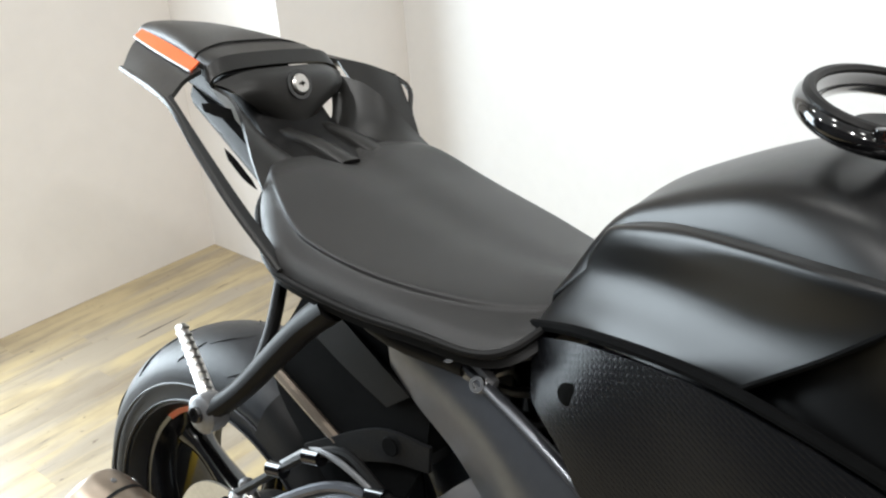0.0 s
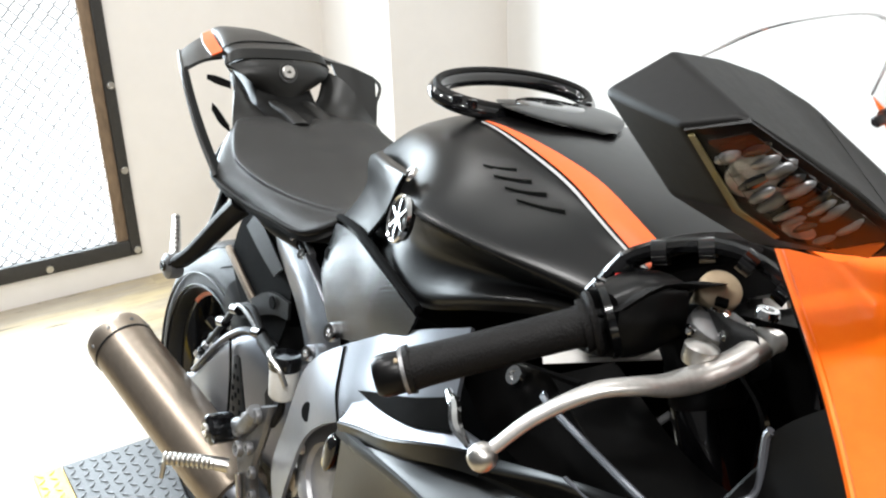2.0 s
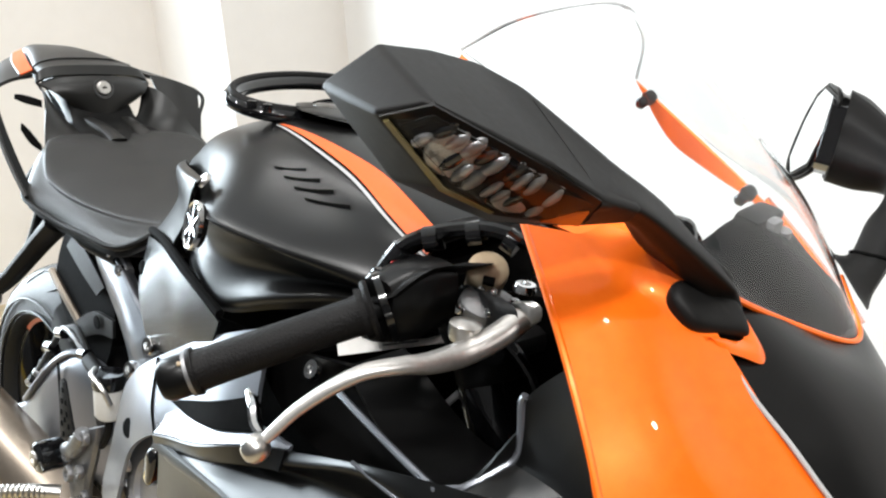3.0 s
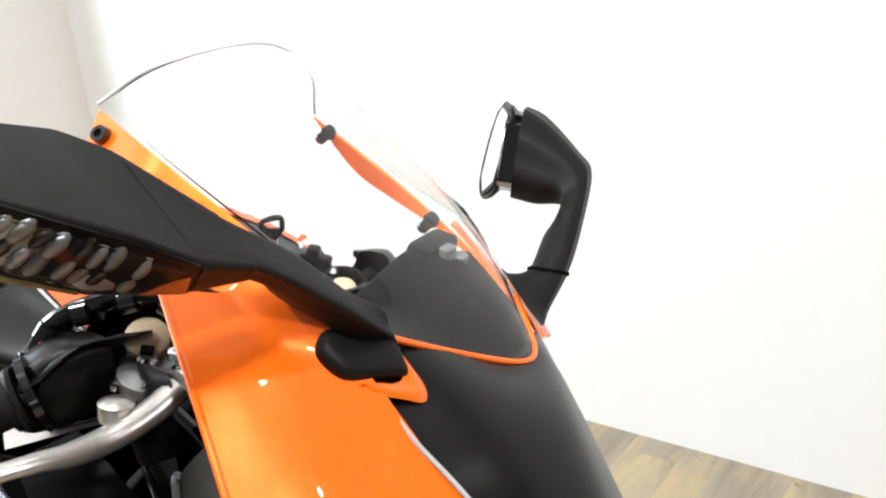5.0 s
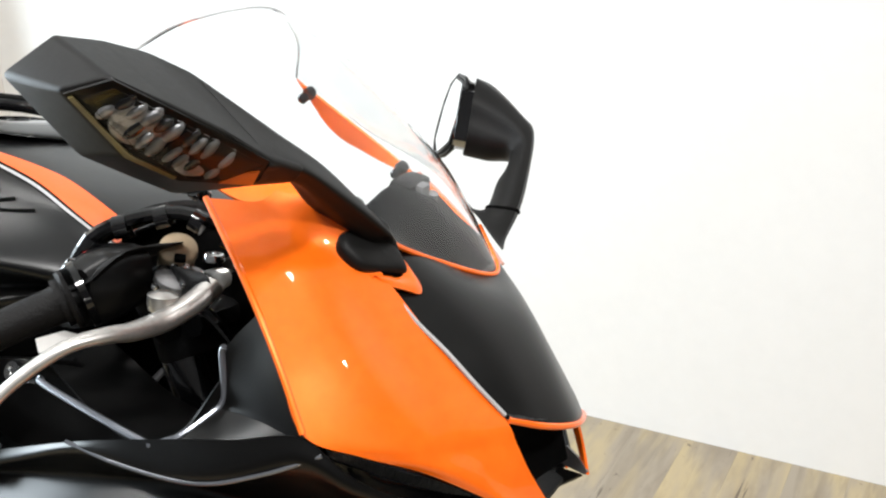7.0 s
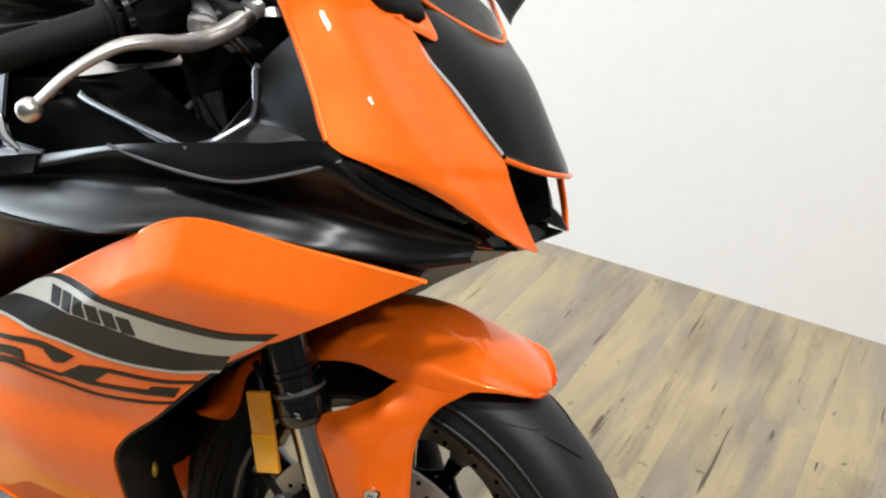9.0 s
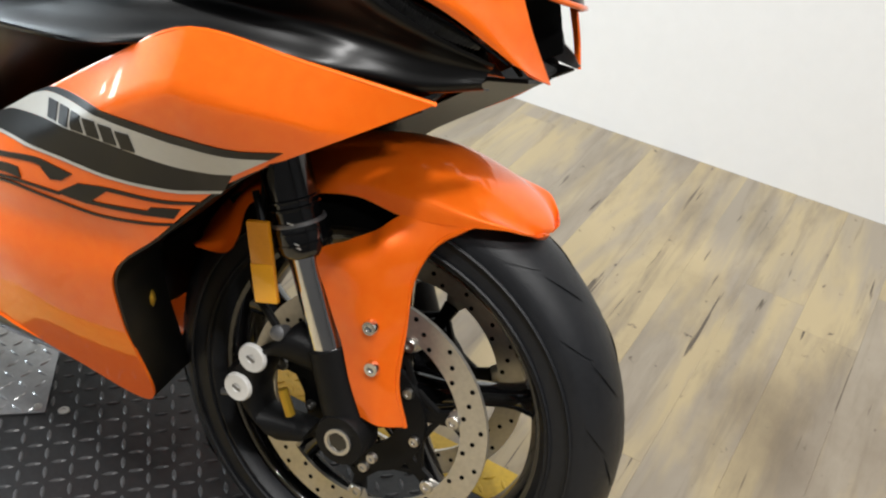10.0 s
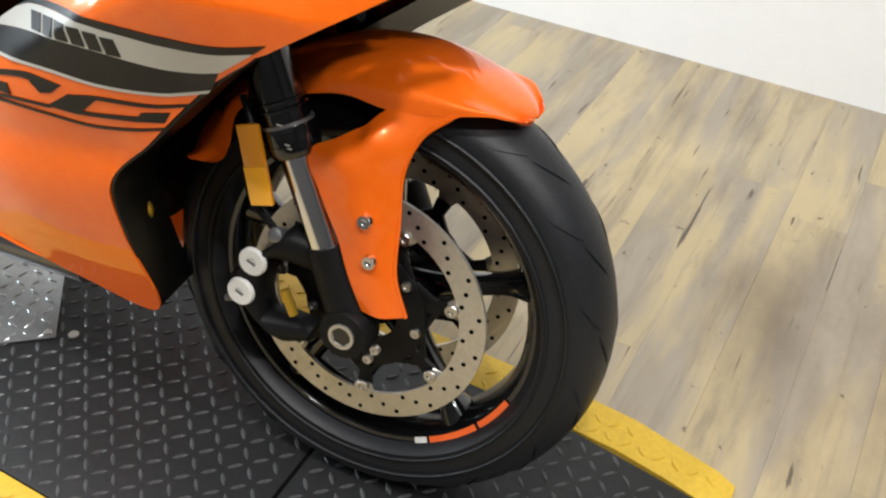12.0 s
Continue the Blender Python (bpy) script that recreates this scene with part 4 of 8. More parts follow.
def cockpit_at(c, tilt=0.0):
    """Axes of a small thing that faces the nose, turned by tilt."""
    return Matrix.Translation(c) @ Matrix(((0.81, -0.59, 0, 0), (0.59, 0.81, 0, 0), (0, 0, 1, 0), (0, 0, 0, 1))) @ Matrix.Rotation(radians(tilt), 4, "Y")


key = part("ignition_key", tube([(0.0085, 0, -0.001), (0.0075, 0, 0.0085), (-0.009, 0, 0.0055), (-0.0085, 0, -0.001), (0.001, 0, -0.0095)], 0.0036, 10, 4, loop=True, flat=0.7), MATTE, bike, "ignition key with a dark holed head", cockpit_at((-0.240, 0.020, 1.009), -4))
part("key_web", box(0.013, 0.004, 0.007, 0.0015, Matrix.Translation((0.0, 0, -0.004))), MATTE, key)
part("key_shaft", box(0.006, 0.0022, 0.020, 0.0006, Matrix.Translation((0.0005, 0, -0.019))), ALU, key)
cluster = part("switch_cluster", box(0.021, 0.030, 0.034, 0.004, cockpit_at((-0.198, 0.022, 0.976), 8)), INNER, bike, "dark switch cluster with an amber lamp")
for dx, dz, w, h in ((-0.016, -0.006, 0.017, 0.026), (0.004, 0.010, 0.012, 0.018), (0.013, -0.004, 0.011, 0.028), (-0.012, 0.008, 0.010, 0.006)):
    part("cluster_block", box(w, 0.026, h, 0.003, cockpit_at(Vector((-0.198, 0.020, 0.979)) + SIDE * dx + Vector((0, 0, dz)), 14)), MATTE, cluster)
for dx, dz in ((-0.010, 0.004), (-0.006, -0.006)):
    part("cluster_clip", box(0.003, 0.002, 0.014, 0.0006, cockpit_at(Vector((-0.190, 0.004, 0.984)) + SIDE * dx + Vector((0, 0, dz)), -28)), CASTG, cluster)
part("amber_lamp", lathe([(0.0042, -0.004), (0.0042, 0.001), (0.0028, 0.0034), (0.0003, 0.004)], 14, axis=(0.2, -0.2, 1), centre=(-0.203, 0.020, 1.004)), AMBER_LENS, cluster)
ring = part("stem_ring", lathe([(0.014, -0.006), (0.021, -0.006), (0.0225, 0.0), (0.021, 0.005), (0.0165, 0.006), (0.014, 0.002)], 32, closed=True, axis=(0.35, -0.30, 0.75), centre=(-0.157, 0.020, 0.968)), MATTE, bike, "dark ring round the steering stem nut")
part("stem_nut", lathe([(0.0105, -0.004), (0.0105, 0.002), (0.008, 0.004), (0.0003, 0.004)], 24, axis=(0.35, -0.30, 0.75), centre=(-0.157, 0.020, 0.967)), TAN, ring)


# -- mirrors --
MIRROR_OUT = [((-0.123, 0.343, 1.140), (-0.047, 0.366, 1.117), (-0.079, 0.378, 1.108), (-0.150, 0.363, 1.114)),
        ((-0.123, 0.305, 1.138), (-0.040, 0.318, 1.097), (-0.070, 0.338, 1.067), (-0.115, 0.335, 1.063)),
        ((-0.122, 0.265, 1.131), (-0.036, 0.275, 1.079), (-0.076, 0.285, 1.046), (-0.120, 0.288, 1.044)),
        ((-0.105, 0.240, 1.118), (-0.031, 0.240, 1.060), (-0.048, 0.237, 1.040), (-0.128, 0.236, 1.024)),
        ((-0.066, 0.197, 1.078), (-0.034, 0.195, 1.048), (-0.048, 0.190, 1.036), (-0.078, 0.186, 1.042)),
        ((-0.056, 0.150, 1.050), (-0.024, 0.146, 1.018), (-0.042, 0.150, 1.008), (-0.072, 0.148, 1.014)),
        ((-0.046, 0.112, 1.018), (-0.014, 0.106, 0.990), (-0.034, 0.118, 0.984), (-0.066, 0.120, 0.992)),
        ((-0.046, 0.086, 1.002), (-0.022, 0.082, 0.978), (-0.030, 0.102, 0.974), (-0.054, 0.116, 0.988)),
        ((-0.042, 0.0765, 0.990), (-0.019, 0.0795, 0.968), (-0.026, 0.098, 0.965), (-0.047, 0.112, 0.979))]
# the other mirror is turned in: same order, from the glass round the elbow to the foot
MIRROR_IN = [((-0.129, 0.260, 1.104), (-0.167, 0.340, 1.099), (-0.184, 0.340, 1.006), (-0.131, 0.240, 1.013)),
             ((-0.103, 0.260, 1.089), (-0.142, 0.340, 1.091), (-0.145, 0.330, 0.999), (-0.102, 0.240, 1.012)),
             ((-0.065, 0.250, 1.065), (-0.092, 0.320, 1.058), (-0.102, 0.310, 1.001), (-0.077, 0.240, 1.016)),
             ((-0.046, 0.240, 1.045), (-0.066, 0.300, 1.040), (-0.066, 0.280, 1.000), (-0.072, 0.225, 1.009)),
             ((-0.029, 0.190, 1.004), (-0.042, 0.230, 0.992), (-0.072, 0.220, 0.985), (-0.063, 0.190, 0.997)),
             ((-0.021, 0.150, 0.973), (-0.029, 0.180, 0.963), (-0.058, 0.170, 0.963), (-0.057, 0.150, 0.972)),
             ((-0.016, 0.108, 0.946), (-0.022, 0.135, 0.946), (-0.057, 0.130, 0.964), (-0.053, 0.105, 0.979)),
             ((-0.008, 0.090, 0.940), (-0.014, 0.108, 0.938), (-0.050, 0.112, 0.972), (-0.050, 0.088, 0.988))]


def mirror_body(secs, side, bevel):
    """Housing and stalk as one beveled shell through four-cornered sections."""
    pts = [[Vector((x, side * y, z)) for x, y, z in sec] for sec in secs]
    bm = bmesh.new()
    if bevel > 0.01:
        # soft-cornered housing: each section as a rounded four-sided ring
        ring = []
        for row in pts:
            r = []
            for k in range(4):
                a, b = row[k], row[(k + 1) % 4]
                r += [a.lerp(b, 0.24), a.lerp(b, 0.5), a.lerp(b, 0.76)]
            ring.append(r)
        ob = part("mirror", skin(ring, 3, 6, 0, False, True), MATTE, bike, "matt black angular mirror housing on a swept stalk")
        return ob, pts
    vs = [[bm.verts.new(p) for p in row] for row in pts[:5]]
    for a, b in zip(vs, vs[1:]):
        for k in range(4):
            bm.faces.new((a[k], a[(k + 1) % 4], b[(k + 1) % 4], b[k]))
    bm.faces.new(vs[0])
    bm.faces.new(vs[-1])
    bmesh.ops.bevel(bm, geom=bm.edges[:], offset=bevel, segments=3, profile=0.6, affect="EDGES", clamp_overlap=True)
    ob = part("mirror", bm, MATTE, bike, "matt black angular mirror housing on a swept stalk")
    ring = []
    for row in pts[3:]:
        r = []
        for k in range(4):
            a, b = row[k], row[(k + 1) % 4]
            r += [a.lerp(b, 0.13), a.lerp(b, 0.5), a.lerp(b, 0.87)]
        ring.append(r)
    part("mirror_arm", skin(ring, 3, 6, 0, False, True), MATTE, ob)
    return ob, pts


def mirror_plates(ob, ring, specs):
    """Backing, rim and glass after the corners of the rear opening."""
    mid = sum(ring, Vector()) / len(ring)
    nn = (ring[0] - ring[len(ring) // 2]).cross(ring[1] - ring[len(ring) // 2 + 1]).normalized()
    if nn.x > 0:
        nn = -nn
    flat = [p - nn * (p - mid).dot(nn) for p in ring]
    for name, size, near, far, mat, label in specs:
        g = bmesh.new()
        a = [g.verts.new(mid + (p - mid) * size + nn * near) for p in flat]
        b = [g.verts.new(mid + (p - mid) * size + nn * far) for p in flat]
        g.faces.new(a)
        g.faces.new(b)
        for k in range(len(flat)):
            n = (k + 1) % len(flat)
            g.faces.new((a[k], a[n], b[n], b[k]))
        bmesh.ops.bevel(g, geom=g.edges[:], offset=0.0015, segments=2, affect="EDGES", clamp_overlap=True)
        part(name, g, mat, ob, label)


def near_mirror(s):
    ob, pts = mirror_body(MIRROR_OUT, s, 0.0045)

    def on_face(u, w, lift):
        """u runs over the outer sections, w from the ridge to the lower edge."""
        k = min(int(u), 2)
        f = u - k
        r, l = pts[k][1].lerp(pts[k + 1][1], f), pts[k][2].lerp(pts[k + 1][2], f)
        nn = (pts[3][1] - pts[0][1]).cross(pts[1][2] - pts[1][1]).normalized()
        if nn.x < 0:
            nn = -nn
        return r.lerp(l, w) + nn * lift

    def panel(name, outline, lift, thick, mat, label=""):
        """A plate laid on the lower front face, from its outline in u and w."""
        g = bmesh.new()
        top = [g.verts.new(on_face(u, w, lift)) for u, w in outline]
        low = [g.verts.new(on_face(u, w, lift - thick)) for u, w in outline]
        c = (sum(u for u, w in outline) / len(outline), sum(w for u, w in outline) / len(outline))
        mid = g.verts.new(on_face(*c, lift + 0.0006))
        for k in range(len(outline)):
            n = (k + 1) % len(outline)
            g.faces.new((top[k], top[n], mid))
            g.faces.new((top[k], low[k], low[n], top[n]))
        return part(name, g, mat, ob, label)

    panel("signal_tray", [(0.04, 0.05), (1.0, 0.05), (2.0, 0.06), (2.95, 0.08), (2.95, 0.98), (2.0, 1.0), (1.0, 0.99), (0.05, 0.96)], 0.0012, 0.004, INNER)
    panel("signal_lens", [(0.10, 0.15), (1.0, 0.12), (2.0, 0.14), (2.80, 0.18), (2.45, 0.80), (2.0, 0.84), (1.0, 0.78), (0.12, 0.75)], 0.0062, 0.0016, LENS, "clear turn signal lens over faceted reflectors")
    panel("signal_bowl", [(0.22, 0.26), (1.0, 0.22), (2.0, 0.22), (2.60, 0.28), (2.35, 0.70), (2.0, 0.74), (1.0, 0.70), (0.25, 0.64)], 0.0016, 0.002, INNER)
    panel("signal_end", [(2.55, 0.66), (2.88, 0.44), (2.92, 0.92), (2.48, 0.96)], 0.0030, 0.003, AMBER_LENS, "orange lens tip")
    panel("tray_edge", [(0.10, 0.86), (1.0, 0.91), (1.9, 0.94), (1.9, 1.0), (1.0, 0.99), (0.10, 0.95)], 0.0026, 0.002, OLIVE)

    def set_on(u, w, lift, squash):
        return frame_m(on_face(u, w, lift), on_face(u, w - 0.2, 0) - on_face(u, w, 0), on_face(u, w, 0.01) - on_face(u, w, 0)) @ Matrix.Diagonal(squash)

    # two lamp modules side by side: a bowl of small cups under a clear dome each
    for u0 in (0.80, 1.85):
        g = bmesh.new()
        bmesh.ops.create_uvsphere(g, u_segments=24, v_segments=12, radius=0.023)
        part("signal_module", g, BOWL, ob, "", set_on(u0, 0.50, -0.001, (0.78, 0.90, 0.16, 1)))
        for k in range(10):
            u, w = u0 + 0.19 * (k % 5 - 2), 0.47 + (0.15 if k < 5 else -0.15) + 0.03 * math.sin(2.3 * k)
            g = bmesh.new()
            bmesh.ops.create_uvsphere(g, u_segments=12, v_segments=8, radius=0.0074 + 0.0010 * math.sin(3.7 * k))
            part("reflector_cup", g, (BOWL, CASTG, GLOSSK)[k % 3], ob, "", set_on(u, w, 0.0012, (1.2, 0.62, 0.45, 1)))
    panel("signal_divider", [(1.28, 0.20), (1.38, 0.20), (1.36, 0.76), (1.26, 0.76)], 0.0040, 0.003, INNER)
    mirror_plates(ob, [pts[0][0], pts[1][0], pts[2][0], pts[3][0], pts[3][3], pts[2][3], pts[1][3], pts[0][3]],
                  (("mirror_rim", 0.88, 0.0, 0.006, GLOSSK, ""), ("mirror_glass", 0.82, 0.005, 0.008, MIRROR, "mirror glass")))
    # rubber boot that the arm stands in, flat on the panel
    base = [Vector((x, s * y, z)) for x, y, z in ((-0.054, 0.126, 0.990), (-0.046, 0.137, 0.979), (-0.037, 0.137, 0.969), (-0.028, 0.130, 0.959), (-0.022, 0.113, 0.954), (-0.017, 0.096, 0.951), (-0.014, 0.081, 0.949), (-0.024, 0.077, 0.961), (-0.035, 0.075, 0.974), (-0.046, 0.070, 0.988), (-0.058, 0.093, 0.999))]
    mid, up = sum(base, Vector()) / len(base), Vector((0.759, s * 0.083, 0.646))
    boot = [[mid + (p - mid) * size + up * lift for p in base] for size, lift in ((0.98, -0.014), (1.0, 0.0), (0.97, 0.005), (0.82, 0.009), (0.45, 0.010), (0.12, 0.010))]
    part("mirror_foot", skin([[tuple(p) for p in r] for r in boot], 4, 4, 0, False, True), MATTE, ob)


def far_mirror(s):
    ob, pts = mirror_body(MIRROR_IN, s, 0.012)
    nudge = Vector((0.005, s * 0.003, 0.002))
    ob.location = nudge
    rim = [pts[0][0].lerp(pts[0][1], 0.3), pts[0][1], pts[0][1].lerp(pts[0][2], 0.5), pts[0][2], pts[0][3].lerp(pts[0][2], 0.3), pts[0][3].lerp(pts[0][0], 0.15), pts[0][3].lerp(pts[0][0], 0.5), pts[0][0].lerp(pts[0][3], 0.15)]
    mirror_plates(ob, rim, (("mirror_back", 0.90, -0.004, 0.016, GLOSSK, ""),))
    glass = [Vector((x, s * y, z)) for x, y, z in ((-0.174, 0.304, 1.105), (-0.142, 0.263, 1.098), (-0.147, 0.260, 1.058), (-0.158, 0.263, 1.021), (-0.194, 0.293, 1.002), (-0.210, 0.313, 1.018), (-0.202, 0.318, 1.063), (-0.189, 0.314, 1.093))]
    mirror_plates(ob, glass, (("mirror_rim", 1.0, -0.010, 0.002, INNER, ""), ("mirror_glass", 0.93, 0.000, 0.0032, MIRROR, "mirror glass")))
    part("glass_rim", tube(glass, 0.0026, 8, 4, loop=True), INNER, ob)
    part("pivot_seam", tube([pts[5][k].lerp(pts[5][(k + 1) % 4], f) for k in range(4) for f in (0.24, 0.76)], 0.0022, 6, 3, loop=True), DARK, ob)


near_mirror(-1)
far_mirror(1)

# -- tank --
tank_rows = []
for x, ys, zs, k in ((-0.885, (0.035, 0.060, 0.080, 0.086, 0.080), (0.862, 0.858, 0.848, 0.832, 0.815), 0.0),
                     (-0.835, (0.050, 0.080, 0.090, 0.092, 0.090), (0.930, 0.924, 0.896, 0.858, 0.825), 0.0),
                     (-0.775, (0.065, 0.098, 0.110, 0.116, 0.120), (0.968, 0.955, 0.920, 0.880, 0.835), 0.0),
                     (-0.690, (0.082, 0.130, 0.147, 0.152, 0.158), (1.002, 0.982, 0.935, 0.888, 0.845), 0.0),
                     (-0.600, (0.094, 0.158, 0.190, 0.192, 0.196), (1.015, 0.990, 0.943, 0.888, 0.842), 0.25),
                     (-0.520, (0.099, 0.166, 0.227, 0.200, 0.206), (1.011, 0.985, 0.945, 0.890, 0.838), 0.9),
                     (-0.430, (0.106, 0.162, 0.216, 0.188, 0.200), (0.997, 0.970, 0.937, 0.898, 0.866), 1.0),
                     (-0.350, (0.118, 0.160, 0.194, 0.172, 0.182), (0.980, 0.956, 0.930, 0.906, 0.886), 0.7),
                     (-0.285, (0.120, 0.152, 0.174, 0.160, 0.168), (0.960, 0.940, 0.921, 0.904, 0.890), 0.5)):
    # top edge, upper face, crease, under the crease, hollow, lip, foot
    ys = (ys[0], ys[1], ys[2], ys[2] - 0.006 * k + 0.001, ys[3], ys[4] + 0.008 * k, ys[4])
    zs = (zs[0], zs[1], zs[2], zs[2] - 0.012, zs[3], zs[4] + 0.014, zs[4])
    right = [(x, -y, z) for y, z in zip(ys, zs)]
    tank_rows.append([(px_, -py_, pz_) for px_, py_, pz_ in right[::-1]] + [(x, 0, zs[0] + 0.008)] + right)
tank = part("fuel_tank", skin(tank_rows, 6, 6, 0.003), SATIN, bike, "satin black sculpted fuel tank")
# orange stripe with its grey border, laid along the tank's shoulder


def on_rows(rows, u, v):
    """Place and outward normal on a skin's rows, u across and v along."""
    def at(uu, vv):
        line = []
        for r in rows:
            i = min(max(int(uu), 0), len(r) - 2)
            e = [Vector(q) for q in r]
            e = [2 * e[0] - e[1]] + e + [2 * e[-1] - e[-2]]
            a, b, c, d = e[i : i + 4]
            t = uu - i
            line.append(0.5 * (2 * b + (c - a) * t + (2 * a - 5 * b + 4 * c - d) * t * t + (3 * b - a - 3 * c + d) * t**3))
        j = min(max(int(vv), 0), len(line) - 2)
        e = [2 * line[0] - line[1]] + line + [2 * line[-1] - line[-2]]
        a, b, c, d = e[j : j + 4]
        t = vv - j
        return 0.5 * (2 * b + (c - a) * t + (2 * a - 5 * b + 4 * c - d) * t * t + (3 * b - a - 3 * c + d) * t**3)
    p = at(u, v)
    du, dv = at(u + 0.05, v) - at(u - 0.05, v), at(u, v + 0.05) - at(u, v - 0.05)
    n = du.cross(dv).normalized()
    c = Vector((p.x, 0, 0.85))
    return p, (n if n.dot(p - c) > 0 else -n)


def drape(rows, a, b, off=0.0015, thick=0.0015, n=8, m=4):
    """A strip on a skin between two lines of (u, v)."""
    la, lb = cr([(u, v, 0) for u, v in a], n), cr([(u, v, 0) for u, v in b], n)
    bm = bmesh.new()
    grid = []
    for p, q in zip(la, lb):
        col = []
        for j in range(m + 1):
            w = p.lerp(q, j / m)
            place, normal = on_rows(rows, w.x, w.y)
            col.append(bm.verts.new(place + normal * off))
        grid.append(col)
    for i in range(len(grid) - 1):
        for j in range(m):
            bm.faces.new((grid[i][j], grid[i + 1][j], grid[i + 1][j + 1], grid[i][j + 1]))
    bmesh.ops.remove_doubles(bm, verts=bm.verts, dist=1e-5)
    bmesh.ops.recalc_face_normals(bm, faces=bm.faces)
    return bm


def seam(rows, uv, r=0.0022, mat=None, parent=None, name="panel_seam", off=0.0):
    pts = []
    for u, v in uv:
        p, n_ = on_rows(rows, u, v)
        pts.append(p + n_ * off)
    return part(name, tube(pts, r, 6, 5), mat or DARK, parent)


VENT_FROM = ((8.87, 5.1), (8.93, 5.35), (9.0, 5.6), (9.07, 5.85))
VENT_TO = ((8.60, 5.47), (8.62, 5.75), (8.66, 6.05), (8.72, 6.45))
for s in (1, -1):
    U = (lambda u: u) if s > 0 else (lambda u: 14 - u)
    part("tank_stripe", drape(tank_rows, [(U(8.00), 4.10), (U(7.94), 5.2), (U(7.89), 6.4), (U(8.0), 7.6), (U(8.05), 8.0)], [(U(8.03), 4.06), (U(8.12), 5.2), (U(8.24), 6.4), (U(8.50), 7.6), (U(8.60), 8.0)], 0.0018), ORANGE_TAPE, tank, "orange tank stripe")
    part("tank_pinstripe", drape(tank_rows, [(U(8.06), 4.06), (U(8.17), 5.2), (U(8.29), 6.4), (U(8.56), 7.6), (U(8.66), 8.0)], [(U(8.09), 4.06), (U(8.22), 5.2), (U(8.35), 6.4), (U(8.63), 7.6), (U(8.74), 8.0)], 0.0018), SILVERLINE, tank)
    # louvres: four dark slots with a lip over each, in a shallow raised field
    for (ua, va), (ub, vb) in zip(VENT_FROM, VENT_TO):
        lip_a, lip_b, slot_a, slot_b = [], [], [], []
        for k in range(4):
            f = k / 3
            u, v = ua + (ub - ua) * f, va + (vb - va) * f
            bow = 0.035 * math.sin(math.pi * f)
            slot_a.append((U(u + bow), v + 0.015))
            slot_b.append((U(u + bow + 0.030 + 0.045 * f), v + 0.06 + 0.02 * f))
            lip_a.append((U(u + bow - 0.05 - 0.03 * f), v - 0.03))
            lip_b.append((U(u + bow), v + 0.015))
        part("vent_slot", drape(tank_rows, slot_a, slot_b, 0.0006), DARK, tank)
        part("vent_lip", drape(tank_rows, lip_a, lip_b, 0.0042), SATIN, tank)
    # round badge: a plain ring with three bars
    p, n_ = Vector((-0.536, -s * 0.228, 0.927)), Vector((-0.22, -s * 0.95, 0.20)).normalized()
    m = frame_m(p + n_ * 0.003, (1, 0, 0.1), n_)
    badge = part("badge", lathe([(0.0215, 0), (0.0250, 0), (0.0250, 0.004), (0.0233, 0.0055), (0.0215, 0.004)], 40, closed=True, axis=(0, 0, 1)), CHROME, tank, "chrome round badge", m)
    part("badge_face", lathe([(0.0216, -0.006), (0.0216, 0.002), (0.0003, 0.002)], 32, axis=(0, 0, 1)), INNER, badge)
    for a in (90, 150, 210, 270, 330, 30):
        part("badge_bar", box(0.0185, 0.0026, 0.003, 0.0007, pose(0, 0, 0.003, 0, 0, a) @ Matrix.Translation((0.0108, 0, 0))), CHROME, badge)
    p, n_ = on_rows(tank_rows, U(9.50), 4.42)
    p = Vector((-0.561, -s * 0.207, 0.966))
    bolt(tank, p, n_, 0.0075, 0.005, ALU, "tank_bolt")
    # hollowed knee panel behind the badge, with a sharp upper ridge
    knee = [[(-0.840, -0.066, 0.912), (-0.815, -0.090, 0.930), (-0.756, -0.126, 0.950), (-0.688, -0.162, 0.960), (-0.626, -0.188, 0.966), (-0.562, -0.210, 0.970)],
            [(-0.844, -0.072, 0.908), (-0.820, -0.101, 0.928), (-0.750, -0.140, 0.946), (-0.680, -0.175, 0.956), (-0.620, -0.200, 0.962), (-0.557, -0.219, 0.966)],
            [(-0.850, -0.076, 0.898), (-0.826, -0.102, 0.916), (-0.760, -0.137, 0.930), (-0.688, -0.170, 0.941), (-0.630, -0.196, 0.947), (-0.570, -0.216, 0.952)],
            [(-0.872, -0.066, 0.868), (-0.850, -0.088, 0.880), (-0.790, -0.117, 0.893), (-0.728, -0.146, 0.900), (-0.672, -0.172, 0.905), (-0.615, -0.200, 0.910)],
            [(-0.890, -0.074, 0.836), (-0.872, -0.096, 0.844), (-0.818, -0.126, 0.856), (-0.764, -0.151, 0.864), (-0.714, -0.172, 0.868), (-0.664, -0.189, 0.871)],
            [(-0.896, -0.076, 0.824), (-0.880, -0.104, 0.828), (-0.825, -0.136, 0.842), (-0.775, -0.156, 0.850), (-0.722, -0.174, 0.856), (-0.673, -0.186, 0.859)]]
    part("knee_panel", skin(knee, 6, 6, 0.003, s < 0), SATIN, tank)
    part("panel_seam", tube([(x, y * s, z) for x, y, z in [r[5] for r in knee[1:]]], 0.0024, 6, 5), DARK, tank)
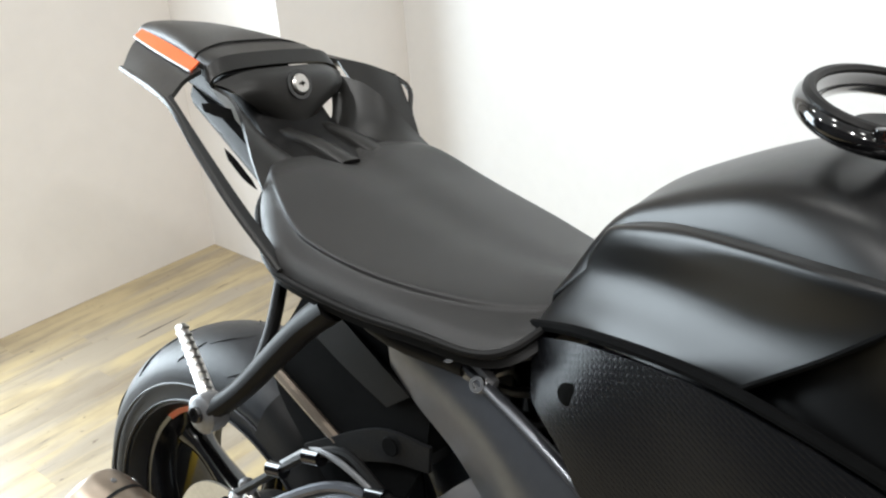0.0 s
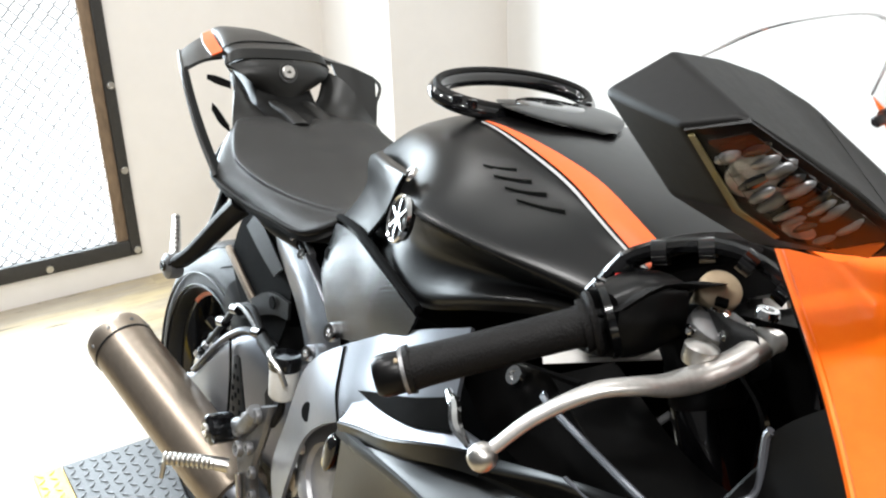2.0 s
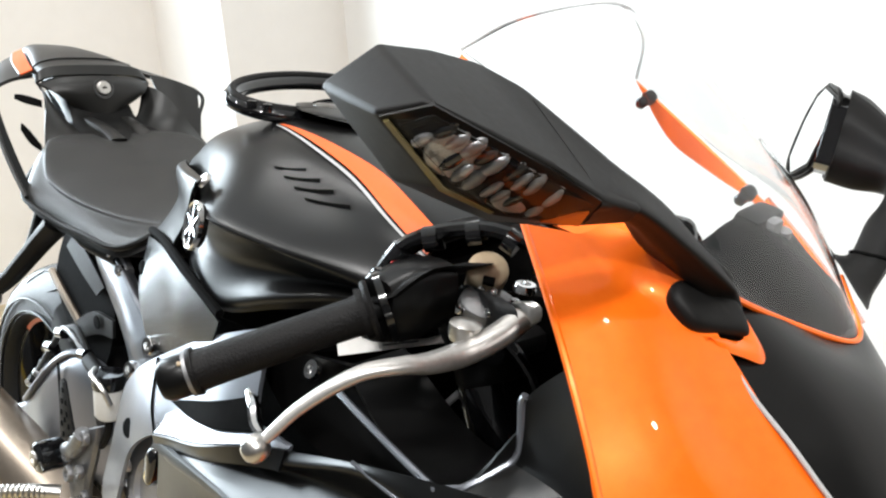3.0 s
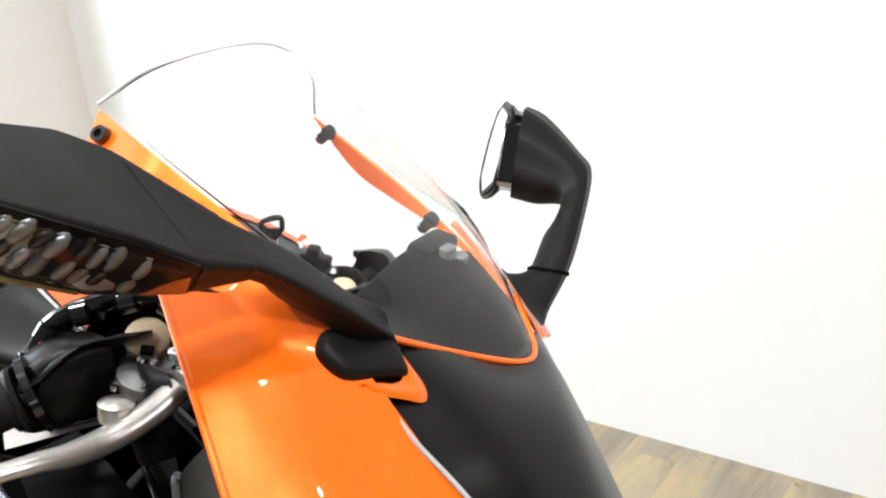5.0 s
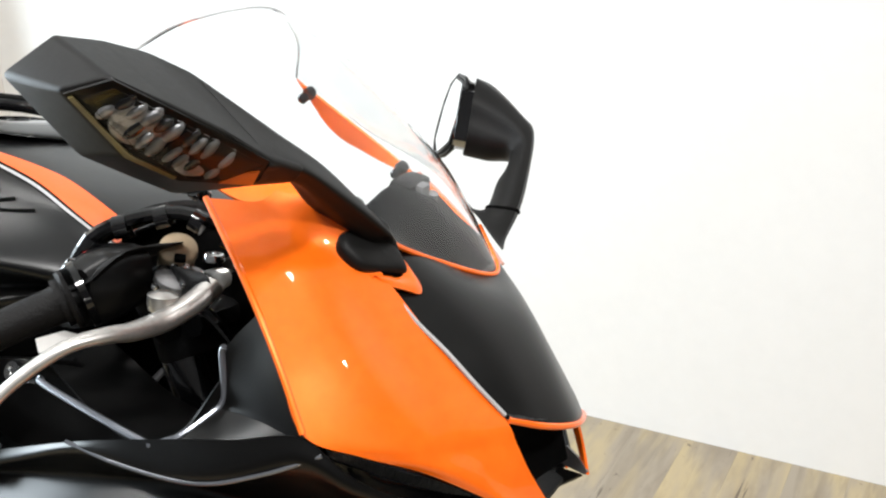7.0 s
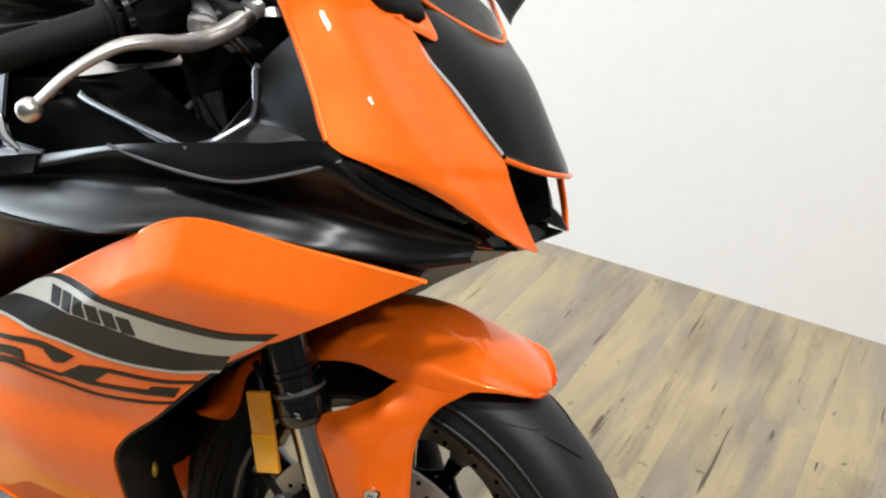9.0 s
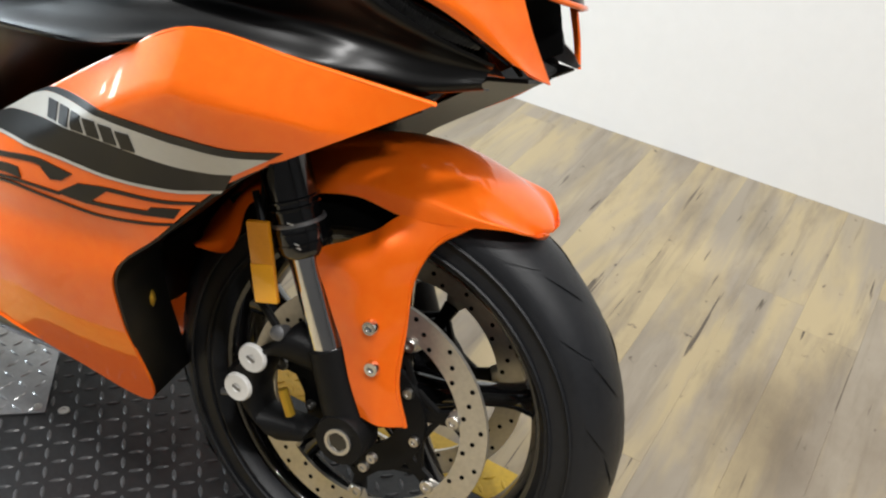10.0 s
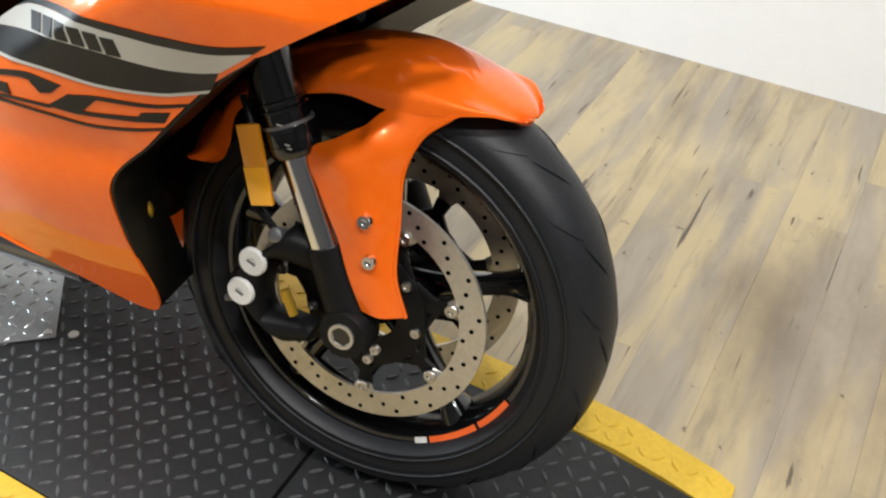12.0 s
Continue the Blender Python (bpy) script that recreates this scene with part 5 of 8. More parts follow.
# filler and bag ring
fill = part("filler_recess", loft([(Vector((-0.66, 0, 1.028)), Vector((0.02, 0, 0)), Vector((0, 0.03, 0))), (Vector((-0.60, 0, 1.032)), Vector((0.004, 0, 0.003)), Vector((0, 0.07, 0))), (Vector((-0.54, 0, 1.027)), Vector((0.004, 0, 0.003)), Vector((0, 0.06, 0))), (Vector((-0.50, 0, 1.019)), Vector((0.003, 0, 0.003)), Vector((0, 0.01, 0)))], 20, 0.9, 4), SATIN, tank)
part("filler_cap", lathe([(0.042, 0), (0.042, 0.004), (0.036, 0.006), (0.014, 0.006), (0.012, 0.004), (0.0003, 0.004)], 32, axis=(0.05, 0, 1), centre=(-0.60, 0, 1.030)), GLOSSK, tank)
RC, RA, RB, RP = RING
ring_pts = []
for k in range(28):
    a = 2 * math.pi * k / 28
    ring_pts.append((RC[0] + RA * math.cos(a) * math.cos(RP), RC[1] + RB * math.sin(a), RC[2] + RA * math.cos(a) * math.sin(RP)))
bag_ring = part("tank_bag_ring", tube(ring_pts, 0.0105, 12, 2, loop=True, flat=0.85), GLOSSK, bike, "gloss black oval tank-bag ring above the filler")
part("ring_groove", tube([(x, y, z + 0.0085) for x, y, z in ring_pts], 0.005, 8, 2, loop=True), MATTE, bag_ring)
for k in (3, 4, 23, 24):
    q, q2 = Vector(ring_pts[k]), Vector(ring_pts[(k + 1) % 28])
    part("ring_clip", box(0.012, 0.020, 0.012, 0.003, frame_m(q + Vector((0, 0, 0.006)), q2 - q, (0, 0, 1))), GLOSSK, bag_ring)
part("ring_foot", tube([ring_pts[2], (ring_pts[2][0] - 0.012, ring_pts[2][1] - 0.01, 1.012)], 0.010, 10, 2), GLOSSK, bag_ring)
part("ring_foot", tube([ring_pts[26], (ring_pts[26][0] - 0.012, ring_pts[26][1] + 0.01, 1.012)], 0.010, 10, 2), GLOSSK, bag_ring)

# -- seat --
seat_rows = []
for x, zc, hw, ze, zs, fw, notch in ((-1.250, 0.884, 0.094, 0.900, 0.874, 0.102, 0.016), (-1.212, 0.892, 0.124, 0.897, 0.858, 0.146, 0.006), (-1.150, 0.878, 0.150, 0.868, 0.832, 0.186, 0), (-1.110, 0.866, 0.155, 0.855, 0.821, 0.190, 0), (-1.040, 0.850, 0.146, 0.842, 0.808, 0.178, 0), (-0.970, 0.842, 0.124, 0.834, 0.804, 0.166, 0), (-0.915, 0.843, 0.098, 0.832, 0.800, 0.156, 0), (-0.885, 0.848, 0.078, 0.836, 0.808, 0.140, 0), (-0.868, 0.856, 0.052, 0.844, 0.828, 0.105, 0)):
    half = [(fw, zs), (fw * 0.66 + hw * 0.36, ze * 0.48 + zs * 0.52), (hw + 0.006, ze - 0.006), (hw - 0.005, ze + 0.0015), (hw * 0.4, zc + 0.001 + notch)]
    seat_rows.append([(x, y, z) for y, z in half] + [(x, 0, zc)] + [(x, -y, z) for y, z in half[::-1]])
seat = part("seat", skin(seat_rows, 6, 6, 0.004), VINYL, bike, "black vinyl rider seat")
part("seat_piping", tube([(r[10][0], r[10][1] * 1.004, r[10][2] + 0.003) for r in seat_rows], 0.004, 8, 5), MATTE, seat)
part("seat_base", skin([[(r[0][0], r[0][1] * 0.97, r[0][2] - 0.003), (r[0][0], 0, r[0][2] - 0.02), (r[0][0], -r[0][1] * 0.97, r[0][2] - 0.003)] for r in seat_rows], 5, 5, 0.008), MATTE, seat)

# -- tail: it sits a little off the frame's middle plane --
OY = 0.022


def tail_side(rows, s):
    """Rows of the near side, or the same turned over to the far side."""
    return [[(x, 2 * OY - y, z) for x, y, z in r][::-1] for r in rows] if s > 0 else rows


def across(x, cut):
    return [(x, OY - y, z) for y, z in cut] + [(x, OY + y, z) for y, z in cut[::-1] if y]


cowl2 = part("tail_cowl", skin([across(-1.392, [(0.096, 0.974), (0.090, 0.990), (0.066, 0.9985), (0, 1.000)]), across(-1.430, [(0.092, 0.980), (0.086, 0.998), (0.056, 1.006), (0, 1.008)]), across(-1.490, [(0.076, 0.994), (0.068, 1.008), (0.044, 1.015), (0, 1.017)]), across(-1.560, [(0.056, 1.000), (0.050, 1.012), (0.034, 1.019), (0, 1.020)]), across(-1.620, [(0.042, 1.004), (0.036, 1.012), (0.022, 1.017), (0, 1.018)])], 6, 6, 0.010), COWLK, bike, "matt black single-seat tail cowl")
part("cowl_lip", skin([across(-1.393, [(0.096, 0.973), (0.090, 0.989), (0.066, 0.997), (0, 0.999)]), across(-1.380, [(0.100, 0.967), (0.091, 0.976), (0.064, 0.982), (0, 0.984)])], 3, 6, 0.004), COWLK, cowl2)
part("cowl_crease", tube([(-1.424, OY - 0.094, 0.9815), (-1.424, OY - 0.086, 0.9985), (-1.430, OY - 0.05, 1.008), (-1.432, OY, 1.0095), (-1.430, OY + 0.05, 1.008), (-1.424, OY + 0.086, 0.9985)], 0.0013, 6, 5), MATTE, cowl2)
part("cowl_seam", tube([(-1.380, OY - 0.100, 0.966), (-1.373, OY - 0.07, 0.979), (-1.366, OY, 0.982), (-1.373, OY + 0.07, 0.979), (-1.380, OY + 0.100, 0.966)], 0.003, 6, 6), DARK, cowl2)
part("cowl_face", skin([[(-1.378, OY - 0.098, 0.966), (-1.368, OY - 0.06, 0.978), (-1.362, OY, 0.981), (-1.368, OY + 0.06, 0.978), (-1.378, OY + 0.098, 0.966)], [(-1.356, OY - 0.078, 0.956), (-1.346, OY - 0.05, 0.962), (-1.342, OY, 0.963), (-1.346, OY + 0.05, 0.962), (-1.356, OY + 0.078, 0.956)], [(-1.352, OY - 0.040, 0.936), (-1.344, OY - 0.016, 0.921), (-1.342, OY, 0.914), (-1.344, OY + 0.016, 0.921), (-1.352, OY + 0.040, 0.936)]], 5, 5, 0.006), COWLK, cowl2)
LOCK = Vector((-1.338, OY - 0.002, 0.966))
lock = part("seat_lock", lathe([(0.0125, 0), (0.0125, 0.004), (0.0105, 0.006), (0.0035, 0.006), (0.003, 0.004), (0.0003, 0.004)], 26, axis=(1, 0, 0.35), centre=LOCK), ALU, cowl2, "silver key lock")
part("keyhole", box(0.001, 0.0085, 0.0022, 0.0003, Matrix.Translation(LOCK + Vector((0.0062, 0, 0.0022))) @ pose(0, 0, 0, 0, -19, 0)), DARK, lock)
part("lock_surround", lathe([(0.014, -0.002), (0.0185, -0.001), (0.0185, 0.002), (0.014, 0.002)], 26, closed=True, axis=(1, 0, 0.35), centre=LOCK), GLOSSK, cowl2)
# tail body under the cowl, with its middle ridge
part("tail_body", loft([(Vector((-1.215, OY / 2, 0.865)), Vector((0, 0.095, 0)), Vector((0.0, 0, 0.024))), (Vector((-1.270, OY, 0.878)), Vector((0, 0.086, 0)), Vector((0.0, 0, 0.026))), (Vector((-1.330, OY, 0.892)), Vector((0, 0.062, 0)), Vector((0, 0, 0.026))), (Vector((-1.40, OY, 0.945)), Vector((0, 0.056, 0)), Vector((0, 0, 0.036))), (Vector((-1.50, OY, 0.970)), Vector((0, 0.046, 0)), Vector((0, 0, 0.032))), (Vector((-1.60, OY, 0.990)), Vector((0, 0.036, 0)), Vector((0, 0, 0.018)))], 18, 0.6, 4), MATTE, cowl2)
for dy, r in ((-0.030, 0.016), (0.030, 0.016)):
    part("tail_ridge", loft([(Vector((-1.226, OY + dy * 0.9, 0.886)), Vector((0, r, 0)), Vector((0.008, 0, 0.012))), (Vector((-1.278, OY + dy, 0.900)), Vector((0, r * 0.8, 0)), Vector((0.006, 0, 0.012))), (Vector((-1.332, OY + dy * 1.1, 0.908)), Vector((0, r * 0.6, 0)), Vector((0.004, 0, 0.010)))], 12, 0.5, 3), COWLK, cowl2)
for s, mir in ((-1, False), (1, True)):
    # body flank that closes the tail towards the wing
    part("tail_flank", skin(tail_side([[(-1.388, -0.072, 0.968), (-1.358, -0.050, 0.922), (-1.350, -0.030, 0.896)], [(-1.322, -0.086, 0.954), (-1.306, -0.062, 0.918), (-1.296, -0.034, 0.894)], [(-1.262, -0.112, 0.900), (-1.250, -0.080, 0.898), (-1.238, -0.036, 0.886)], [(-1.215, -0.128, 0.862), (-1.220, -0.090, 0.880), (-1.222, -0.036, 0.878)]], s), 5, 6, 0.004), COWLK, cowl2)
    # outer wing: brown-grey top plate, then the glossy side that runs down to the seat
    wing = part("tail_wing", skin(tail_side([[(-1.600, -0.026, 1.005), (-1.560, -0.066, 0.992), (-1.513, -0.107, 0.976)], [(-1.490, -0.056, 0.998), (-1.460, -0.096, 0.988), (-1.430, -0.136, 0.971)], [(-1.395, -0.086, 0.984), (-1.372, -0.122, 0.978), (-1.348, -0.160, 0.963)]] if s > 0 else [[(-1.600, -0.026, 1.005), (-1.550, -0.075, 0.994), (-1.490, -0.125, 0.978)], [(-1.490, -0.056, 0.998), (-1.450, -0.106, 0.990), (-1.405, -0.155, 0.975)], [(-1.395, -0.080, 0.984), (-1.358, -0.130, 0.981), (-1.316, -0.180, 0.969)]], s), 5, 5, 0.006), COWLK, bike, "dark tail side wing")
    wing_rows = [[(-1.318, -0.180, 0.968), (-1.345, -0.132, 0.978), (-1.371, -0.076, 0.980)], [(-1.252, -0.190, 0.926), (-1.284, -0.146, 0.938), (-1.315, -0.096, 0.938)], [(-1.190, -0.193, 0.881), (-1.226, -0.156, 0.893), (-1.262, -0.116, 0.890)], [(-1.140, -0.190, 0.842), (-1.175, -0.160, 0.856), (-1.212, -0.128, 0.862)]]
    if s > 0:
        part("wing_side", skin([[(-1.349, 0.206, 0.956), (-1.366, 0.168, 0.974), (-1.390, 0.132, 0.980)], [(-1.305, 0.187, 0.915), (-1.312, 0.160, 0.920), (-1.325, 0.128, 0.925)], [(-1.261, 0.164, 0.868), (-1.262, 0.140, 0.868), (-1.262, 0.112, 0.870)]], 5, 6, 0.004), COWLK, wing, "matt black wing side panel")
    blade = [(-1.490, -0.126, 0.978), (-1.316, -0.182, 0.968), (-1.250, -0.192, 0.925), (-1.190, -0.195, 0.880), (-1.125, -0.192, 0.832)] if s < 0 else [(-1.513, 0.151, 0.976), (-1.349, 0.207, 0.957), (-1.305, 0.188, 0.915), (-1.261, 0.165, 0.870)]
    part("wing_blade", tube(blade, 0.0035, 8, 6), COWLK, wing)
    if s < 0:
        part("blade_face", skin([[(-1.318, -0.181, 0.969), (-1.326, -0.169, 0.973)], [(-1.250, -0.191, 0.926), (-1.258, -0.178, 0.930)], [(-1.190, -0.194, 0.881), (-1.197, -0.180, 0.885)], [(-1.127, -0.191, 0.833), (-1.133, -0.178, 0.836)]], 4, 6, 0.004), SATIN, wing)
    if s < 0:
        for a, b in (([(1.0, 0.46), (1.4, 0.56), (2.0, 0.78)], [(0.95, 0.62), (1.35, 0.84), (2.0, 1.02)]), ([(1.1, 1.35), (1.45, 1.62), (2.0, 2.10)], [(1.0, 1.55), (1.35, 2.0), (2.0, 2.40)])):
            part("channel_strut", drape(wing_rows, a, b, 0.0015, 0.008), DARK, wing)
    if s > 0:
        continue
    part("tail_stripe", skin(tail_side([[(-1.600, -0.026, 1.0105), (-1.580, -0.050, 1.0045)], [(-1.490, -0.058, 1.0035), (-1.474, -0.086, 0.9970)], [(-1.402, -0.078, 0.9925), (-1.380, -0.106, 0.9865)]], s), 4, 5, 0.0025), ORANGE_TAPE, wing, "orange tail stripe")
    part("stripe_edge", tube([(x, y if s < 0 else 2 * OY - y, z) for x, y, z in ((-1.578, -0.052, 1.003), (-1.472, -0.088, 0.9965), (-1.379, -0.108, 0.986))], 0.0015, 6, 5), SILVERLINE, wing)
part("tail_lamp", box(0.012, 0.06, 0.014, 0.004, Matrix.Translation((-1.622, OY, 0.998))), material("red_lamp_lens", (0.35, 0.01, 0.01), 0.15, coat=0.8), cowl2)
part("tail_underside", loft([(Vector((-1.05, 0, 0.79)), Vector((0, 0.10, 0)), Vector((0, 0, 0.03))), (Vector((-1.25, OY, 0.835)), Vector((0, 0.085, 0)), Vector((0, 0, 0.030))), (Vector((-1.50, OY, 0.935)), Vector((0, 0.045, 0)), Vector((0, 0, 0.02)))], 14, 0.7, 4), MATTE, cowl2)

# -- side cover, frame, subframe --
SF = surface([(-0.90, -0.095, 0.825), (-0.83, -0.140, 0.835), (-0.68, -0.190, 0.862), (-0.505, -0.222, 0.834), (-0.82, -0.155, 0.79), (-0.75, -0.172, 0.715), (-0.62, -0.205, 0.78), (-0.60, -0.200, 0.74), (-0.55, -0.215, 0.79), (-0.86, -0.14, 0.77), (-0.72, -0.18, 0.80)])
for s, mir in ((-1, False), (1, True)):
    side = part("side_cover", band([(-0.885, 0.815), (-0.81, 0.842), (-0.70, 0.858), (-0.60, 0.852), (-0.505, 0.834)], [(-0.862, 0.772), (-0.82, 0.752), (-0.770, 0.712), (-0.66, 0.742), (-0.52, 0.808)], SF, 0.0, 0.004, 7, 12, mir), CARBON, bike, "black woven-textured side cover below the tank")
    yy = lambda x, z: s * abs(SF(x, z))
    part("cover_hole", lathe([(0.010, 0), (0.0085, 0.0012), (0.0003, 0.001)], 20, axis=(0, s, 0.1), centre=(-0.816, yy(-0.816, 0.799) + s * 0.0005, 0.799)), DARK, side)
    bolt(side, (-0.752, yy(-0.752, 0.716) + s * 0.002, 0.716), (0, s, 0.2), 0.0115, 0.008, CHROME, "cover_bolt")
    part("cover_gasket", tube([(x, yy(x, z) - s * 0.002, z) for x, z in ((-0.890, 0.822), (-0.81, 0.850), (-0.70, 0.866), (-0.60, 0.860), (-0.505, 0.842))], 0.005, 8, 5), DARK, side)
    # frame spar, runs from the seat down to the footrest
    spar = [[(-1.035, -0.128, 0.795), (-1.042, -0.126, 0.770), (-1.045, -0.118, 0.735)], [(-0.980, -0.126, 0.790), (-0.992, -0.130, 0.750), (-1.005, -0.121, 0.707)], [(-0.900, -0.138, 0.762), (-0.915, -0.144, 0.728), (-0.945, -0.131, 0.680)], [(-0.830, -0.148, 0.735), (-0.860, -0.154, 0.690), (-0.895, -0.139, 0.640)], [(-0.775, -0.154, 0.708), (-0.812, -0.159, 0.650), (-0.862, -0.147, 0.585)], [(-0.750, -0.156, 0.620), (-0.790, -0.160, 0.570), (-0.850, -0.150, 0.510)], [(-0.760, -0.156, 0.440), (-0.800, -0.158, 0.430), (-0.850, -0.150, 0.420)]]
    fr = part("frame_spar", skin(spar, 6, 5, 0.012, mir), FRAME, bike, "dark grey aluminium frame spar")
    rim = [[a[0], a[1] - 0.001, a[2]] for a in (r[0] for r in spar[:5])]
    part("spar_rim", tube([(x, -s * y, z) for x, y, z in rim], 0.0065, 10, 6, flat=0.7), FRAME, fr)
    lug = part("seat_lug", loft([(Vector((-0.966, s * 0.124, 0.782)), Vector((0.004, 0, 0.008)), Vector((0, 0.006, 0))), (Vector((-0.940, s * 0.128, 0.774)), Vector((0.005, 0, 0.013)), Vector((0, 0.007, 0))), (Vector((-0.908, s * 0.131, 0.762)), Vector((0.004, 0, 0.010)), Vector((0, 0.006, 0)))], 12, 0.6, 4), CASTG, fr, "bare metal bracket")
    for x, y, z in ((-0.953, 0.136, 0.782), (-0.917, 0.139, 0.766)):
        bolt(lug, (x, s * y, z), (0.1, s, 0.5), 0.0075, 0.006, CHROME, "lug_bolt")
    for x, y, z in ((-0.770, 0.164, 0.708), (-0.825, 0.165, 0.656)):
        bolt(fr, (x, s * y, z), (0, s, 0.3), 0.0105, 0.009, CHROME, "frame_bolt")
    part("subframe_rail", tube([(-0.94, s * 0.130, 0.775), (-1.04, s * 0.145, 0.79), (-1.15, s * 0.115, 0.835), (-1.24, s * 0.070, 0.850)], 0.012, 10, 5), MATTE, fr)
    # passenger footrest hanger
    hang = part("footrest_hanger", tube([(-1.085, s * 0.158, 0.800), (-1.120, s * 0.172, 0.765), (-1.165, s * 0.205, 0.700), (-1.190, s * 0.226, 0.672)], [0.028, 0.024, 0.020, 0.019], 12, 5, flat=0.62), MATTE, bike, "black passenger footrest hanger")
    part("hanger_brace", tube([(-1.165, s * 0.148, 0.835), (-1.160, s * 0.172, 0.76), (-1.158, s * 0.196, 0.715)], 0.011, 10, 4, flat=0.7), MATTE, hang)
    part("hanger_pivot", lathe([(0.019, -0.012), (0.021, -0.008), (0.021, 0.010), (0.016, 0.014)], 20, axis=(0, s, 0), centre=(-1.196, s * 0.228, 0.668)), CASTG, hang)
    bolt(hang, (-1.196, s * 0.242, 0.670), (0, s, 0.1), 0.008, 0.005, GLOSSK)
    pegp = part("passenger_peg", tube([(-1.205, s * 0.222, 0.680), (-1.25, s * 0.205, 0.700), (-1.296, s * 0.190, 0.722)], [0.009, 0.008, 0.0065], 10, 4, flat=0.7), ALU, hang, "folded aluminium passenger peg")
    for k in range(9):
        q = Vector((-1.212, s * 0.219, 0.683)).lerp(Vector((-1.290, s * 0.192, 0.719)), k / 8)
        part("peg_rib", box(0.0035, 0.0150, 0.0098, 0.0014, frame_m(q, (-0.078, -s * 0.027, 0.036), (0, s, 0.3))), ALU, pegp)

# -- swingarm, hugger, brake pieces --
swing = part("swingarm", loft([(Vector((-0.86, 0, 0.46)), Vector((0, 0.12, 0)), Vector((0, 0, 0.065))), (Vector((-0.98, 0, 0.47)), Vector((0, 0.13, 0)), Vector((0, 0, 0.085))), (Vector((-1.05, 0, 0.47)), Vector((0, 0.125, 0)), Vector((0, 0, 0.07)))], 16, 0.55, 3), GREYP, bike, "dark grey box-section swingarm")
for s in (-1, 1):
    part("swingarm_side", loft([(Vector((-0.92, s * 0.122, 0.475)), Vector((0, 0.020, 0)), Vector((0, 0, 0.085))), (Vector((-1.07, s * 0.128, 0.487)), Vector((0, 0.022, 0)), Vector((0, 0, 0.098))), (Vector((-1.18, s * 0.130, 0.455)), Vector((0, 0.020, 0)), Vector((0, 0, 0.075))), (Vector((-1.30, s * 0.130, 0.385)), Vector((0, 0.018, 0)), Vector((0, 0, 0.045))), (Vector((-1.44, s * 0.130, 0.325)), Vector((0, 0.016, 0)), Vector((0, 0, 0.032)))], 14, 0.5, 4), GREYP, swing)
    part("axle_nut", lathe([(0.026, 0), (0.026, 0.012), (0.018, 0.016), (0.0003, 0.012)], 6, axis=(0, s, 0), centre=(-1.385, s * 0.146, 0.330)), ALU, swing)
part("swingarm_rib", tube([(-0.98, -0.128, 0.574), (-1.08, -0.138, 0.588), (-1.17, -0.146, 0.540), (-1.30, -0.146, 0.43)], 0.006, 8, 5), GREYP, swing)
part("swingarm_seam", tube([(-1.125, -0.1535, 0.560), (-1.115, -0.1545, 0.50), (-1.12, -0.153, 0.43)], 0.0022, 6, 5), DARK, swing)
part("swingarm_sticker", plate([(-0.04, -0.014), (0.04, -0.014), (0.04, 0.014), (-0.04, 0.014)], 0.0006, frame_m((-0.985, -0.1455, 0.515), (0.45, 0.05, -1), (0, -1, 0.05)), 0), MATTE, swing)
hug_rows = []
for a in (38, 48, 58, 66):
    c, s_ = math.cos(radians(a)), math.sin(radians(a))
    p = lambda rr, y: (-1.385 + rr * c, y, 0.315 + rr * s_)
    hug_rows.append([p(0.27, -0.108), p(0.318, -0.104), p(0.338, -0.07), p(0.342, 0), p(0.338, 0.07), p(0.318, 0.104), p(0.27, 0.108)])
hug = part("rear_hugger", skin(hug_rows, 5, 5, 0.004), MATTE, bike, "dark plastic rear wheel hugger")
# black sheets stand in for the shaded space between wheel and frame
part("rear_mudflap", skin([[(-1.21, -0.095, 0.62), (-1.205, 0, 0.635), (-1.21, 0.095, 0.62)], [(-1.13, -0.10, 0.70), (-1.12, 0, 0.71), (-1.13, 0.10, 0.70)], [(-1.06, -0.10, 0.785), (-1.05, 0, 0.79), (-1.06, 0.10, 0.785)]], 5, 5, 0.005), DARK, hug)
part("wheel_gap_shade", skin([[(-1.150, -0.110, 0.560), (-1.235, -0.110, 0.662), (-1.175, -0.110, 0.785)], [(-1.11, -0.113, 0.545), (-1.13, -0.113, 0.66), (-1.09, -0.113, 0.775)], [(-1.06, -0.116, 0.53), (-1.00, -0.116, 0.64), (-0.99, -0.116, 0.765)]], 5, 5, 0.004), DARK, hug)
part("hugger_edge", tube([(-1.120, -0.117, 0.620), (-1.18, -0.117, 0.649), (-1.245, -0.114, 0.676)], 0.0065, 8, 5), BRONZE, hug)
tray = part("under_tray", skin([[(-1.165, -0.119, 0.738), (-1.128, -0.119, 0.772)], [(-1.105, -0.121, 0.712), (-1.075, -0.121, 0.745)], [(-1.045, -0.122, 0.690), (-1.015, -0.122, 0.712)]], 4, 5, 0.004), MATTE, hug)
brk = part("linkage_bracket", skin([[(-1.17, -0.1225, 0.598), (-1.16, -0.1225, 0.578)], [(-1.06, -0.1235, 0.660), (-1.045, -0.1235, 0.628)], [(-0.985, -0.1235, 0.668), (-0.985, -0.1235, 0.640)]], 4, 5, 0.005), CASTK, hug)
part("bracket_hole", lathe([(0.011, 0), (0.010, 0.0016), (0.0003, 0.0012)], 16, axis=(0, -1, 0), centre=(-1.035, -0.126, 0.651)), DARK, brk)
